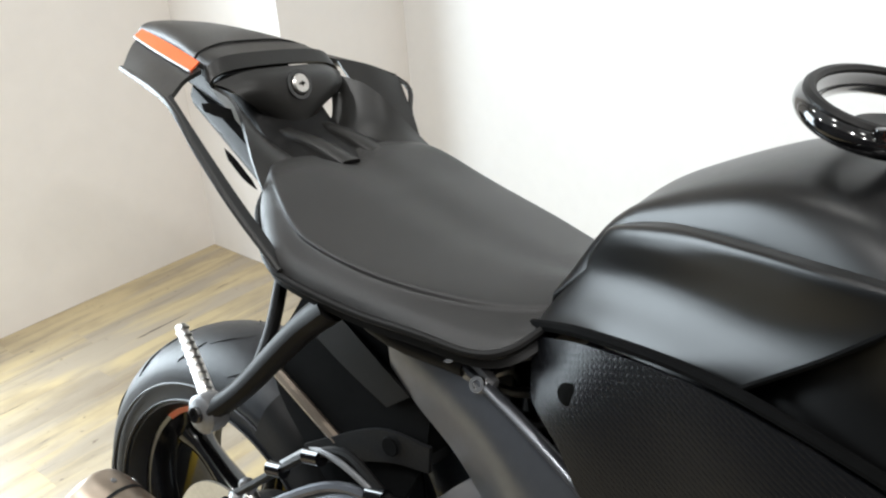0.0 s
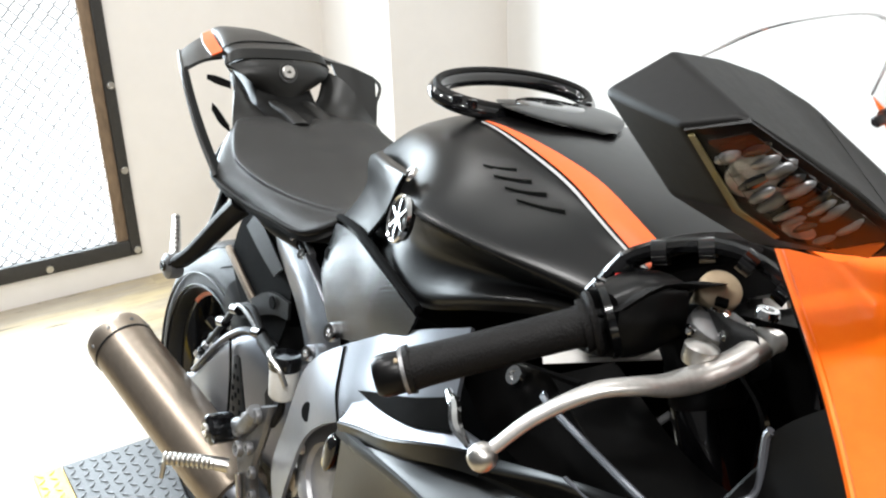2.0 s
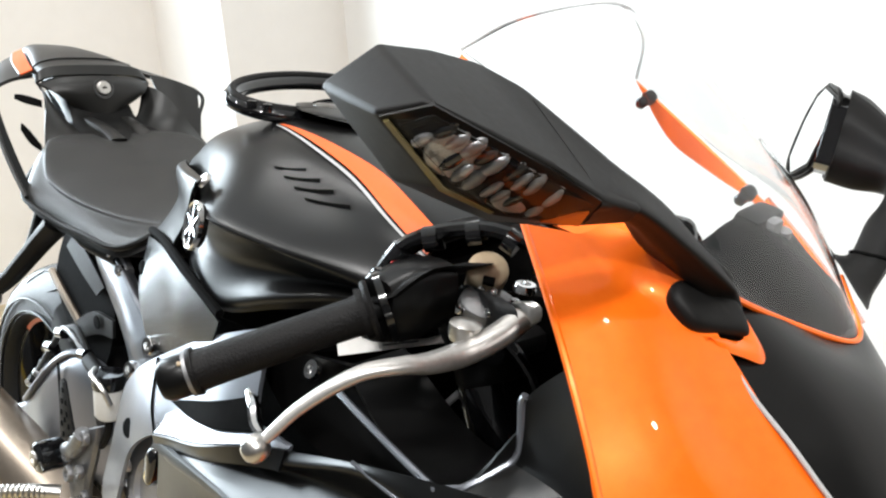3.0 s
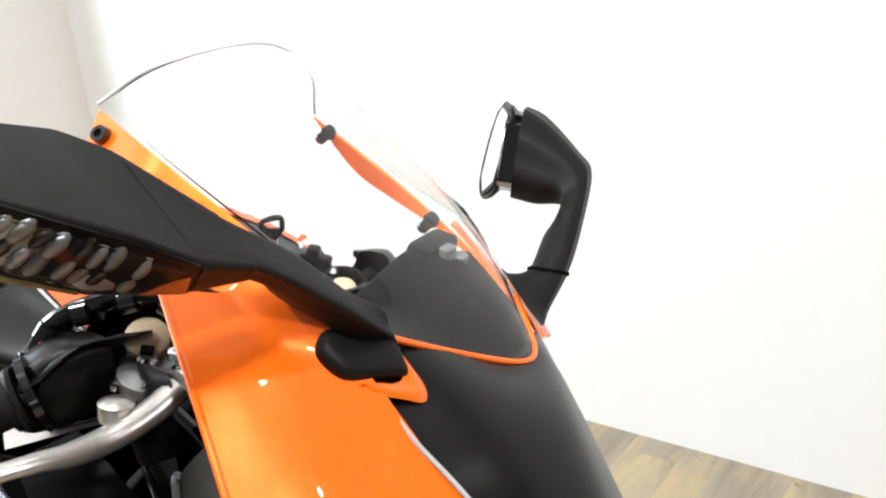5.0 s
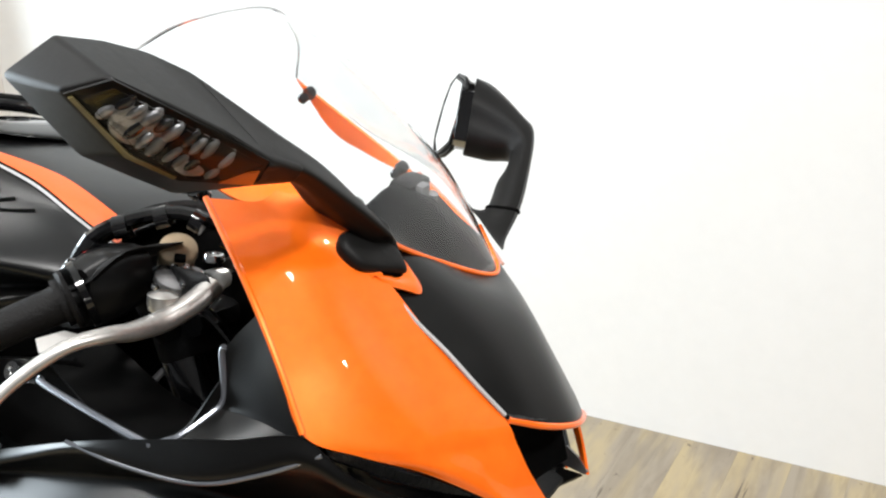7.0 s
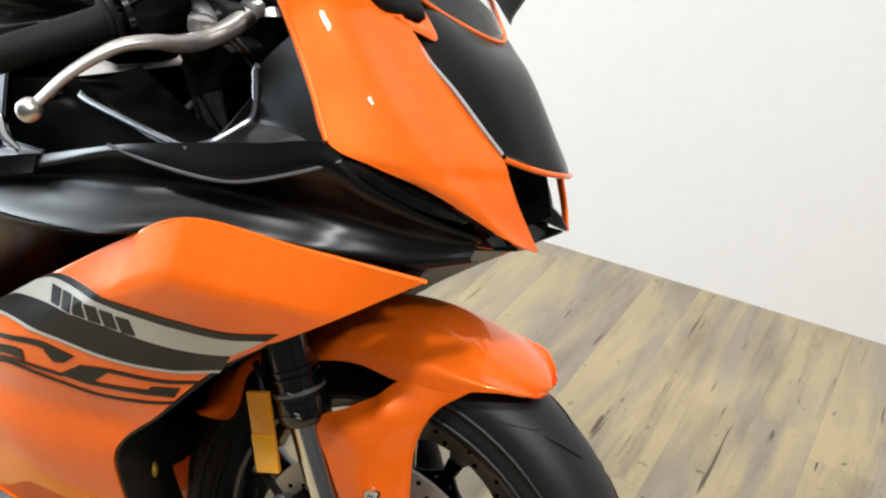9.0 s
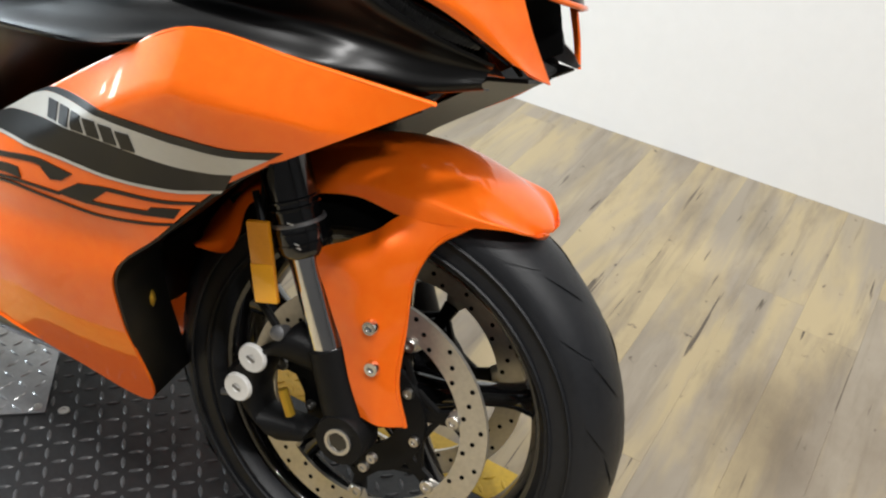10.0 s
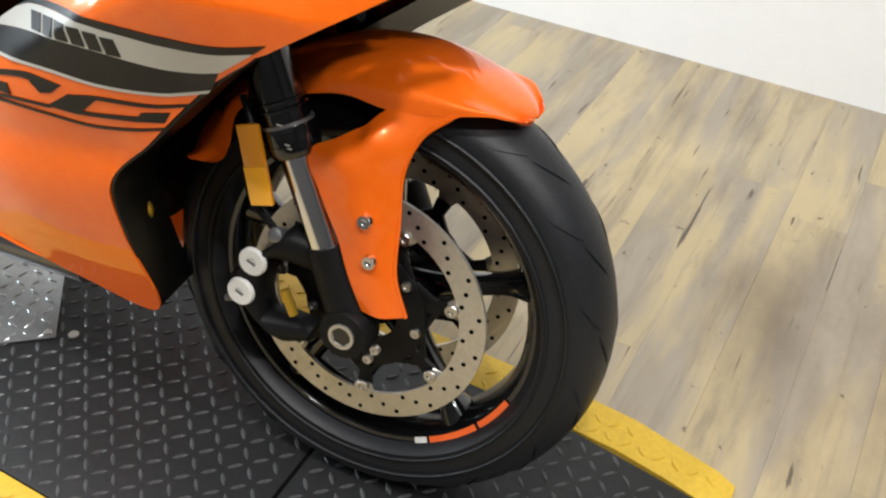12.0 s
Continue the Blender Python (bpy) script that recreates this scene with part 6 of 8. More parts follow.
part("shock_linkage", loft([(Vector((-0.92, -0.02, 0.50)), Vector((0.045, 0, 0)), Vector((0, 0.045, 0))), (Vector((-0.93, -0.01, 0.62)), Vector((0.04, 0, 0)), Vector((0, 0.04, 0))), (Vector((-0.94, 0, 0.74)), Vector((0.03, 0, 0)), Vector((0, 0.03, 0)))], 16, 1, 3), GLOSSK, bike)
bm = bmesh.new()
sp = []
for k in range(85):
    a = k * 0.52
    sp.append((-0.93 + 0.043 * math.cos(a) - 0.0002 * k, -0.012 + 0.043 * math.sin(a), 0.50 + 0.0027 * k))
part("shock_spring", tube(sp, 0.005, 6, 1), CASTG, bike, "rear shock absorber spring")
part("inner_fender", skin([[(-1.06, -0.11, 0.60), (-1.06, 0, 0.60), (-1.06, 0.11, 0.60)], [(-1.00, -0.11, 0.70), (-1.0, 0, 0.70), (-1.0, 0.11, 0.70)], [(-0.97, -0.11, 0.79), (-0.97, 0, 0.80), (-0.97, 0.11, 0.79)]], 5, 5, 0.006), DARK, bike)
# rear brake: caliper, hoses, reservoir, master cylinder
rc = part("rear_caliper", loft([(Vector((-1.265, -0.098, 0.470)), Vector((0.018, 0, 0.012)), Vector((0, 0.025, 0))), (Vector((-1.30, -0.100, 0.452)), Vector((0.018, 0, 0.022)), Vector((0, 0.028, 0))), (Vector((-1.34, -0.098, 0.425)), Vector((0.018, 0, 0.020)), Vector((0, 0.025, 0)))], 12, 0.7, 3), CASTK, bike, "rear brake caliper with small fittings")
for k, (x, y, z) in enumerate(((-1.262, -0.126, 0.482), (-1.285, -0.130, 0.475), (-1.31, -0.130, 0.455), (-1.335, -0.128, 0.440), (-1.28, -0.125, 0.495))):
    part("caliper_fitting", lathe([(0.006, 0), (0.009, 0.004), (0.009, 0.012), (0.005, 0.018)], 10, axis=(0.3 * (k - 2), -1, 0.6), centre=(x, y + 0.01, z)), (ALU, CASTG, CASTK, ALU, CASTG)[k], rc)
part("abs_wire", tube([(-1.27, -0.125, 0.485), (-1.235, -0.128, 0.53), (-1.18, -0.135, 0.58), (-1.13, -0.142, 0.615), (-1.08, -0.146, 0.618), (-1.00, -0.150, 0.600), (-0.93, -0.155, 0.600)], 0.0035, 8, 6), CASTG, rc, "silver-grey sensor wire")
part("brake_hose", tube([(-1.30, -0.125, 0.475), (-1.25, -0.130, 0.515), (-1.19, -0.136, 0.565), (-1.135, -0.142, 0.607), (-1.085, -0.138, 0.626), (-1.02, -0.145, 0.607), (-0.95, -0.150, 0.59), (-0.90, -0.155, 0.55)], 0.0055, 8, 6), MATTE, rc)
for q in ((-1.20, -0.136, 0.560), (-1.13, -0.143, 0.608), (-1.03, -0.148, 0.606), (-0.97, -0.150, 0.60)):
    part("hose_clip", tube([(q[0] - 0.012, q[1], q[2] - 0.004), (q[0] + 0.012, q[1], q[2] + 0.002)], 0.0095, 10, 1), GLOSSK, rc)
part("sensor_plug", tube([(-1.01, -0.150, 0.603), (-0.955, -0.155, 0.598)], 0.011, 10, 2), MATTE, rc)
res = part("brake_reservoir", lathe([(0.017, -0.045), (0.0205, -0.040), (0.0215, 0.0)], 22, axis=(0, 0, 1), centre=(-0.878, -0.176, 0.615)), WHITEP, bike, "translucent white rear brake fluid cup")
part("reservoir_cap", lathe([(0.0225, 0), (0.0235, 0.002), (0.0235, 0.016), (0.021, 0.021), (0.0003, 0.022)], 22, axis=(0, 0, 1), centre=(-0.878, -0.176, 0.615)), GLOSSK, res)
part("reservoir_strap", tube([(-0.895, -0.188, 0.638), (-0.878, -0.200, 0.636), (-0.858, -0.194, 0.622), (-0.852, -0.186, 0.600)], 0.004, 8, 4), ALU, res)
part("reservoir_hose", tube([(-0.878, -0.176, 0.570), (-0.880, -0.178, 0.545), (-0.895, -0.182, 0.520)], 0.006, 8, 4), MATTE, res)
heel = part("heel_guard", plate([(0.0, -0.055), (0.032, -0.045), (0.034, -0.03), (0.012, 0.05), (0.002, 0.054), (-0.008, 0.05), (-0.022, -0.03), (-0.02, -0.045)], 0.004, frame_m((-1.025, -0.180, 0.520), (1, 0, 0.15), (0, -1, 0.02)), 0.0012), CASTK, bike, "black drilled heel guard plate")
for i, (u, w) in enumerate(((0.002, 0.036), (-0.004, 0.018), (0.010, 0.018), (-0.008, 0.0), (0.012, 0.0), (-0.010, -0.018), (0.016, -0.018), (-0.006, -0.034), (0.018, -0.034), (0.002, -0.010))):
    part("guard_hole", box(0.0055, 0.0075, 0.001, 0, frame_m((-1.025, -0.180, 0.520), (1, 0, 0.15), (0, -1, 0.02)) @ Matrix.Translation((u, w, 0.0046))), DARK, heel)
rset = part("rearset_bracket", loft([(Vector((-0.905, -0.185, 0.545)), Vector((0.022, 0, 0.01)), Vector((0, 0.010, 0))), (Vector((-0.925, -0.190, 0.50)), Vector((0.030, 0, 0.0)), Vector((0, 0.010, 0))), (Vector((-0.94, -0.195, 0.44)), Vector((0.028, 0, 0.0)), Vector((0, 0.011, 0))), (Vector((-0.925, -0.19, 0.37)), Vector((0.014, 0, 0.0)), Vector((0, 0.010, 0)))], 12, 0.7, 4), CASTG, bike, "cast aluminium footrest bracket")
for x, y, z, r in ((-0.90, -0.200, 0.535, 0.010), (-0.925, -0.205, 0.515, 0.013), (-0.952, -0.205, 0.49, 0.010), (-0.91, -0.205, 0.48, 0.009), (-0.90, -0.203, 0.445, 0.008), (-0.895, -0.203, 0.41, 0.008), (-0.94, -0.208, 0.465, 0.011)):
    bolt(rset, (x, y, z), (0, -1, 0.1), r, 0.008, CASTG, "rearset_bolt")
part("master_cylinder", tube([(-0.975, -0.200, 0.487), (-0.935, -0.203, 0.505), (-0.905, -0.203, 0.540)], [0.010, 0.014, 0.012], 12, 4), CASTG, rset)
part("pivot_cap", lathe([(0.022, -0.02), (0.024, -0.015), (0.024, 0.016), (0.020, 0.020), (0.008, 0.021)], 22, axis=(0, -1, 0), centre=(-1.005, -0.215, 0.468)), GLOSSK, rset)
part("pivot_bolt", lathe([(0.011, 0), (0.011, 0.004), (0.005, 0.004), (0.004, 0.001)], 14, axis=(0, -1, 0), centre=(-1.005, -0.236, 0.468)), ALU, rset)
peg = part("rider_peg", tube([(-0.965, -0.215, 0.425), (-0.985, -0.255, 0.432), (-1.00, -0.302, 0.438)], [0.011, 0.0095, 0.009], 12, 4), ALU, bike, "knurled aluminium rider footpeg")
for k in range(12):
    q = Vector((-0.972, -0.228, 0.427)).lerp(Vector((-0.999, -0.300, 0.438)), k / 11)
    part("peg_rib", lathe([(0.0092, -0.0018), (0.0106, 0), (0.0092, 0.0018)], 12, axis=(-0.027, -0.072, 0.011), centre=q), ALU, peg)
part("peg_feeler", tube([(-1.0, -0.300, 0.432), (-1.002, -0.303, 0.405)], 0.004, 8, 2), ALU, peg)
part("brake_pedal", tube([(-0.93, -0.21, 0.43), (-0.905, -0.215, 0.37), (-0.87, -0.22, 0.31), (-0.83, -0.225, 0.285), (-0.80, -0.235, 0.285)], [0.012, 0.010, 0.009, 0.008, 0.010], 10, 5, flat=0.6), ALU, rset, "silver rear brake pedal")

# -- muffler --
m0, m1 = Vector((-1.02, -0.168, 0.330)), Vector((-1.425, -0.252, 0.462))
ax = (m1 - m0).normalized()
muf = part("muffler", tube([m0, m0 + ax * 0.02, m0.lerp(m1, 0.5), m1 - ax * 0.045], [0.046, 0.054, 0.056, 0.056], 28, 5), BRONZE, bike, "bronze-coloured round exhaust muffler")
part("muffler_cap", tube([m1 - ax * 0.042, m1 - ax * 0.02, m1 - ax * 0.004, m1], [0.0575, 0.0575, 0.055, 0.050], 28, 3), BRONZE, muf)
part("muffler_band", tube([m1 - ax * 0.046, m1 - ax * 0.041], 0.0572, 28, 1), CASTK, muf)
part("muffler_mouth", tube([m1 - ax * 0.002, m1 + ax * 0.001], 0.040, 24, 1), DARK, muf)
for k in range(8):
    a = 2 * math.pi * k / 8 + 0.2
    u = ax.orthogonal().normalized()
    d = (u * math.cos(a) + ax.cross(u) * math.sin(a))
    bolt(muf, m1 - ax * 0.028 + d * 0.0572, d, 0.0032, 0.0018, CASTG, "muffler_rivet")
part("exhaust_pipe", tube([m0 + ax * 0.01, (-0.95, -0.150, 0.290), (-0.85, -0.11, 0.22), (-0.70, -0.06, 0.17), (-0.5, -0.03, 0.16)], [0.044, 0.036, 0.034, 0.034, 0.034], 18, 6), GREYP, muf)
bolt(muf, (-0.99, -0.212, 0.345), (0, -1, 0.3), 0.008, 0.006, GLOSSK)
part("heat_shield", skin([[(-0.90, -0.165, 0.30), (-0.90, -0.185, 0.26), (-0.91, -0.175, 0.21)], [(-0.98, -0.195, 0.34), (-0.985, -0.215, 0.30), (-0.99, -0.20, 0.25)], [(-1.04, -0.205, 0.365), (-1.05, -0.222, 0.335), (-1.05, -0.21, 0.29)]], 4, 5, 0.003), CASTK, muf)

# -- engine side and black upper fairing --
eng = part("engine_block", loft([(Vector((-0.86, 0, 0.42)), Vector((0, 0.13, 0)), Vector((0, 0, 0.10))), (Vector((-0.70, 0, 0.45)), Vector((0, 0.165, 0)), Vector((0, 0, 0.17))), (Vector((-0.52, 0, 0.48)), Vector((0, 0.175, 0)), Vector((0, 0, 0.19))), (Vector((-0.36, 0, 0.48)), Vector((0, 0.15, 0)), Vector((0, 0, 0.20)))], 16, 0.55, 4), CASTK, bike, "black engine block behind the fairing")
part("clutch_cover", lathe([(0.100, 0), (0.100, 0.030), (0.094, 0.042), (0.070, 0.050), (0.052, 0.052), (0.048, 0.046), (0.0003, 0.048)], 40, axis=(0, -1, 0.1), centre=(-0.690, -0.152, 0.535)), COVER, eng, "grey cast clutch cover")
part("cover_rib", loft([(Vector((-0.755, -0.196, 0.525)), Vector((0.010, 0, 0.006)), Vector((0, 0.008, 0))), (Vector((-0.735, -0.204, 0.500)), Vector((0.016, 0, 0.006)), Vector((0, 0.008, 0))), (Vector((-0.715, -0.200, 0.475)), Vector((0.012, 0, 0.004)), Vector((0, 0.006, 0)))], 10, 0.8, 3), COVER, eng)
for q in ((-0.752, -0.206, 0.560), (-0.640, -0.206, 0.585), (-0.735, -0.206, 0.468), (-0.625, -0.206, 0.505)):
    bolt(eng, q, (0, -1, 0.1), 0.007, 0.006, ALU, "cover_bolt")
part("oil_window", lathe([(0.024, -0.02), (0.024, 0.004), (0.018, 0.006), (0.016, 0.002)], 24, axis=(0, -1, 0.1), centre=(-0.790, -0.196, 0.492)), ALU, eng)
part("oil_cap", lathe([(0.0165, 0), (0.012, 0.002), (0.0003, 0.0025)], 22, axis=(0, -1, 0.1), centre=(-0.790, -0.198, 0.492)), TAN, eng)
part("cover_knob", loft([(Vector((-0.636, -0.205, 0.618)), Vector((0.010, 0, 0.030)), Vector((0.013, 0, -0.004))), (Vector((-0.635, -0.232, 0.618)), Vector((0.009, 0, 0.027)), Vector((0.011, 0, -0.004))), (Vector((-0.634, -0.238, 0.618)), Vector((0.006, 0, 0.020)), Vector((0.007, 0, -0.003)))], 14, 0.8, 2), GLOSSK, eng)
# added black sheets: shade seen through the gaps below the tank
for s in (-1, 1):
    part("under_tank_shade", skin([[(-0.80, s * 0.10, 0.60), (-0.80, s * 0.10, 0.83)], [(-0.55, s * 0.115, 0.60), (-0.55, s * 0.115, 0.86)], [(-0.36, s * 0.115, 0.62), (-0.36, s * 0.115, 0.88)]], 3, 5, 0.006), DARK, bike, "black sheet standing in for shade under the tank")
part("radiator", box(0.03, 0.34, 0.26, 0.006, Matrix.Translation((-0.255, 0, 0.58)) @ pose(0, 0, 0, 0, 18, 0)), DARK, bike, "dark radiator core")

BF = surface([(-0.80, -0.195, 0.64), (-0.79, -0.205, 0.56), (-0.78, -0.215, 0.47), (-0.70, -0.215, 0.70), (-0.68, -0.235, 0.60), (-0.60, -0.240, 0.685), (-0.52, -0.222, 0.80), (-0.42, -0.215, 0.84), (-0.43, -0.262, 0.735), (-0.30, -0.205, 0.865), (-0.46, -0.258, 0.68), (-0.25, -0.258, 0.795), (-0.13, -0.252, 0.83), (-0.18, -0.266, 0.765), (0.02, -0.228, 0.83), (0.0, -0.232, 0.785), (0.07, -0.170, 0.765), (-0.35, -0.262, 0.70), (-0.60, -0.240, 0.55), (-0.45, -0.245, 0.60), (0.115, -0.100, 0.765), (-0.58, -0.218, 0.76)])
for s, mir in ((-1, False), (1, True)):
    yy = lambda x, z: s * abs(BF(x, z))
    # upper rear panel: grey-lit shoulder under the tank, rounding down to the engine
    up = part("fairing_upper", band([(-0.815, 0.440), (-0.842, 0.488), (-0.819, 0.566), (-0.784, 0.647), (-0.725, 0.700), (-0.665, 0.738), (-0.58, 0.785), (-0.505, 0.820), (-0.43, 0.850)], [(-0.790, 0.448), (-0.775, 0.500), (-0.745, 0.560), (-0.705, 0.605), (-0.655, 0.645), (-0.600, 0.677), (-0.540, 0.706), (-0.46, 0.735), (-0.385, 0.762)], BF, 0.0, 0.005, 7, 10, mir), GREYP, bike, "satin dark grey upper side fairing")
    part("panel_joint", tube([(-0.655, yy(-0.655, 0.742), 0.742), (-0.645, yy(-0.645, 0.72), 0.720), (-0.632, yy(-0.632, 0.695), 0.695), (-0.606, yy(-0.606, 0.672), 0.672)], 0.0022, 6, 5), DARK, up)
    part("fairing_hole", lathe([(0.0125, 0), (0.011, 0.0015), (0.0003, 0.0012)], 20, axis=(0, s, 0.2), centre=(-0.715, yy(-0.715, 0.632) + s * 0.001, 0.632)), DARK, up)
    # sharp ridge between shoulder and flank; lit top coloured grey, shaded underside black
    ridge = [(-0.588, 0.686, 0.7), (-0.540, 0.704, 1.0), (-0.46, 0.733, 1.0), (-0.40, 0.756, 0.75), (-0.36, 0.768, 0.4), (-0.33, 0.776, 0.05)]
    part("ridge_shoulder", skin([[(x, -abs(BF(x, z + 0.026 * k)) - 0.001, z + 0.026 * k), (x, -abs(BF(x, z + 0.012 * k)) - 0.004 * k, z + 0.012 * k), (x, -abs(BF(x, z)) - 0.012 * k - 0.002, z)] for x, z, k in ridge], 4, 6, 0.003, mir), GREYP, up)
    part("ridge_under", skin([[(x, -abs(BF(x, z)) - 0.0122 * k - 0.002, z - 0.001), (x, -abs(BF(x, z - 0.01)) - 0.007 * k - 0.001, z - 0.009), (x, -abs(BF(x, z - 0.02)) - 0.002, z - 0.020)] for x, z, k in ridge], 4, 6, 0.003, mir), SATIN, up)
    # side vent cut: a dark leaf-shaped slot with a bright fin
    part("fairing_slot", band([(-0.578, 0.724), (-0.52, 0.748), (-0.45, 0.776), (-0.395, 0.800)], [(-0.578, 0.724), (-0.52, 0.732), (-0.45, 0.750), (-0.385, 0.772)], BF, 0.006, 0.002, 6, 4, mir), DARK, up)
    part("slot_fin", tube([(-0.405, yy(-0.405, 0.80) + s * 0.010, 0.802), (-0.386, yy(-0.386, 0.795) + s * 0.013, 0.796), (-0.372, yy(-0.37, 0.78) + s * 0.012, 0.784), (-0.352, yy(-0.352, 0.775) + s * 0.010, 0.775)], [0.003, 0.006, 0.006, 0.003], 8, 4), CHROME, up)
    # long black flank that sweeps to the nose: folded at a thin line, dished, then flared into a lip
    rows = []
    for x, zt, zc, xi, zi, dish, xo, yo, zo, xb, zb, back in ((-0.600, 0.690, 0.682, -0.598, 0.674, 0.000, -0.596, -0.249, 0.664, -0.655, 0.420, 0.004), (-0.530, 0.708, 0.701, -0.525, 0.694, 0.001, -0.515, -0.262, 0.680, -0.585, 0.470, 0.004),
                                                         (-0.440, 0.738, 0.732, -0.430, 0.724, 0.004, -0.412, -0.277, 0.703, -0.470, 0.545, 0.030), (-0.330, 0.774, 0.763, -0.330, 0.749, 0.010, -0.310, -0.288, 0.720, -0.360, 0.617, 0.070),
                                                         (-0.215, 0.812, 0.805, -0.225, 0.771, 0.018, -0.212, -0.288, 0.737, -0.245, 0.695, 0.060), (-0.125, 0.834, 0.806, -0.140, 0.787, 0.022, -0.132, -0.270, 0.758, -0.140, 0.740, 0.030),
                                                         (-0.060, 0.848, 0.819, -0.070, 0.791, 0.022, -0.066, -0.257, 0.764, -0.070, 0.745, 0.030), (-0.006, 0.858, 0.840, -0.015, 0.791, 0.020, -0.012, -0.241, 0.764, -0.015, 0.745, 0.030),
                                                         (0.031, 0.828, 0.818, 0.025, 0.787, 0.016, 0.027, -0.213, 0.760, 0.025, 0.745, 0.025), (0.067, 0.801, 0.795, 0.060, 0.777, 0.012, 0.060, -0.181, 0.754, 0.060, 0.745, 0.020), (0.100, 0.776, 0.773, 0.095, 0.767, 0.006, 0.095, -0.136, 0.758, 0.095, 0.748, 0.010)):
        xm, zm = (x + xi) / 2, (zc + zi) / 2
        rows.append([(x, BF(x, zt) - 0.002, zt), (x, BF(x, zc) - 0.003, zc), (xm, BF(xm, zm) + dish * 0.55, zm), (xi, BF(xi, zi) + dish, zi), ((xi + xo) / 2, (BF(xi, zi) + dish + yo) / 2 + 0.001, (zi + zo) / 2 - 0.0005), (xo, yo, zo), (xo, yo + 0.007, zo - 0.007), (xb, BF(xb, zb) + back, zb)])
    flank = part("fairing_flank", thicken(skin(rows, 6, 6, 0, mir), 0.002), SATIN, bike, "satin black side fairing flank with a flared lip")
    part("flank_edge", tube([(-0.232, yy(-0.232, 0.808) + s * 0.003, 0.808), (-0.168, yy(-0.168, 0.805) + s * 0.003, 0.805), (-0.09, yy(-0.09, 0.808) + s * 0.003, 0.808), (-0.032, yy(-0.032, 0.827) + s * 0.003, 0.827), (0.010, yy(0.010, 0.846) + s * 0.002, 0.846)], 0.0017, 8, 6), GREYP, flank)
    # grey corner panel between duct and nose
    if s < 0:
        part("duct_corner", skin([[(-0.101, -0.212, 0.900), (-0.086, -0.212, 0.917), (-0.063, -0.214, 0.938)], [(-0.100, -0.213, 0.880), (-0.066, -0.218, 0.895), (-0.034, -0.226, 0.907)], [(-0.098, -0.216, 0.860), (-0.052, -0.226, 0.866), (-0.006, -0.235, 0.861)], [(-0.098, -0.219, 0.854), (-0.050, -0.229, 0.857), (-0.002, -0.237, 0.852)]], 5, 6, 0.004, mir), SATIN, flank)
        part("duct_fold", skin([[(-0.120, -0.250, 0.834), (-0.098, -0.219, 0.854)], [(-0.066, -0.250, 0.834), (-0.050, -0.229, 0.857)], [(-0.006, -0.238, 0.846), (-0.002, -0.237, 0.852)]], 5, 6, 0.004, mir), SATIN, flank)
    # duct rim
    part("duct_rim", tube([(-0.310, s * 0.216, 0.836), (-0.303, s * 0.220, 0.832), (-0.208, s * 0.240, 0.827), (-0.146, s * 0.252, 0.825), (-0.138, s * 0.252, 0.826), (-0.124, s * 0.250, 0.832), (-0.116, s * 0.246, 0.836), (-0.102, s * 0.221, 0.852), (-0.099, s * 0.216, 0.858), (-0.098, s * 0.214, 0.866), (-0.102, s * 0.212, 0.896), (-0.100, s * 0.212, 0.903)], 0.0032, 8, 3), GREYP, flank)
    part("duct_wall", skin([[(-0.335, -0.190, 0.838), (-0.30, -0.150, 0.86)], [(-0.20, -0.238, 0.822), (-0.19, -0.155, 0.815)], [(-0.125, -0.248, 0.832), (-0.10, -0.150, 0.82)], [(-0.102, -0.209, 0.88), (-0.05, -0.140, 0.88)]], 5, 6, 0.003, mir), INNER, flank)
    part("inner_panel", skin([[(-0.46, -0.205, 0.812), (-0.42, -0.200, 0.828), (-0.30, -0.190, 0.846)], [(-0.40, -0.205, 0.765), (-0.34, -0.192, 0.79), (-0.27, -0.165, 0.815)], [(-0.30, -0.20, 0.74), (-0.24, -0.18, 0.76), (-0.20, -0.15, 0.78)]], 5, 5, 0.004, mir), SATIN, flank)
    bolt(flank, (-0.369, s * 0.198, 0.824), (0, s, 0.5), 0.009, 0.006, CHROME, "panel_bolt")
    if s > 0:
        flank.matrix_basis = FAR_SIDE
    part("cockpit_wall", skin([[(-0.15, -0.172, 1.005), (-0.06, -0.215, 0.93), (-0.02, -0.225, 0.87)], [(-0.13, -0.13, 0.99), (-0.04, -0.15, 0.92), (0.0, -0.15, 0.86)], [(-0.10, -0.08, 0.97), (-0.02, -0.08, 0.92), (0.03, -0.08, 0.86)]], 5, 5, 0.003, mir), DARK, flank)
    # orange lower fairing
    LF = surface([(-0.112, -0.277, 0.772), (-0.014, -0.246, 0.765), (0.080, -0.187, 0.745), (-0.02, -0.238, 0.690), (-0.09, -0.246, 0.630), (-0.17, -0.249, 0.545), (-0.225, -0.246, 0.48), (-0.20, -0.272, 0.715), (-0.30, -0.268, 0.655), (-0.42, -0.262, 0.575), (-0.30, -0.265, 0.52), (-0.245, -0.225, 0.40), (-0.245, -0.165, 0.262), (-0.36, -0.205, 0.305), (-0.46, -0.225, 0.335), (-0.35, -0.255, 0.43), (-0.60, -0.245, 0.46), (-0.60, -0.225, 0.37), (-0.10, -0.270, 0.70), (0.02, -0.222, 0.73), (-0.47, -0.25, 0.45)])
    TOP = ((-0.62, 0.447), (-0.43, 0.570), (-0.30, 0.657), (-0.20, 0.723), (-0.112, 0.772), (-0.014, 0.765), (0.080, 0.745), (0.2, 0.72))
    flat_side = LF

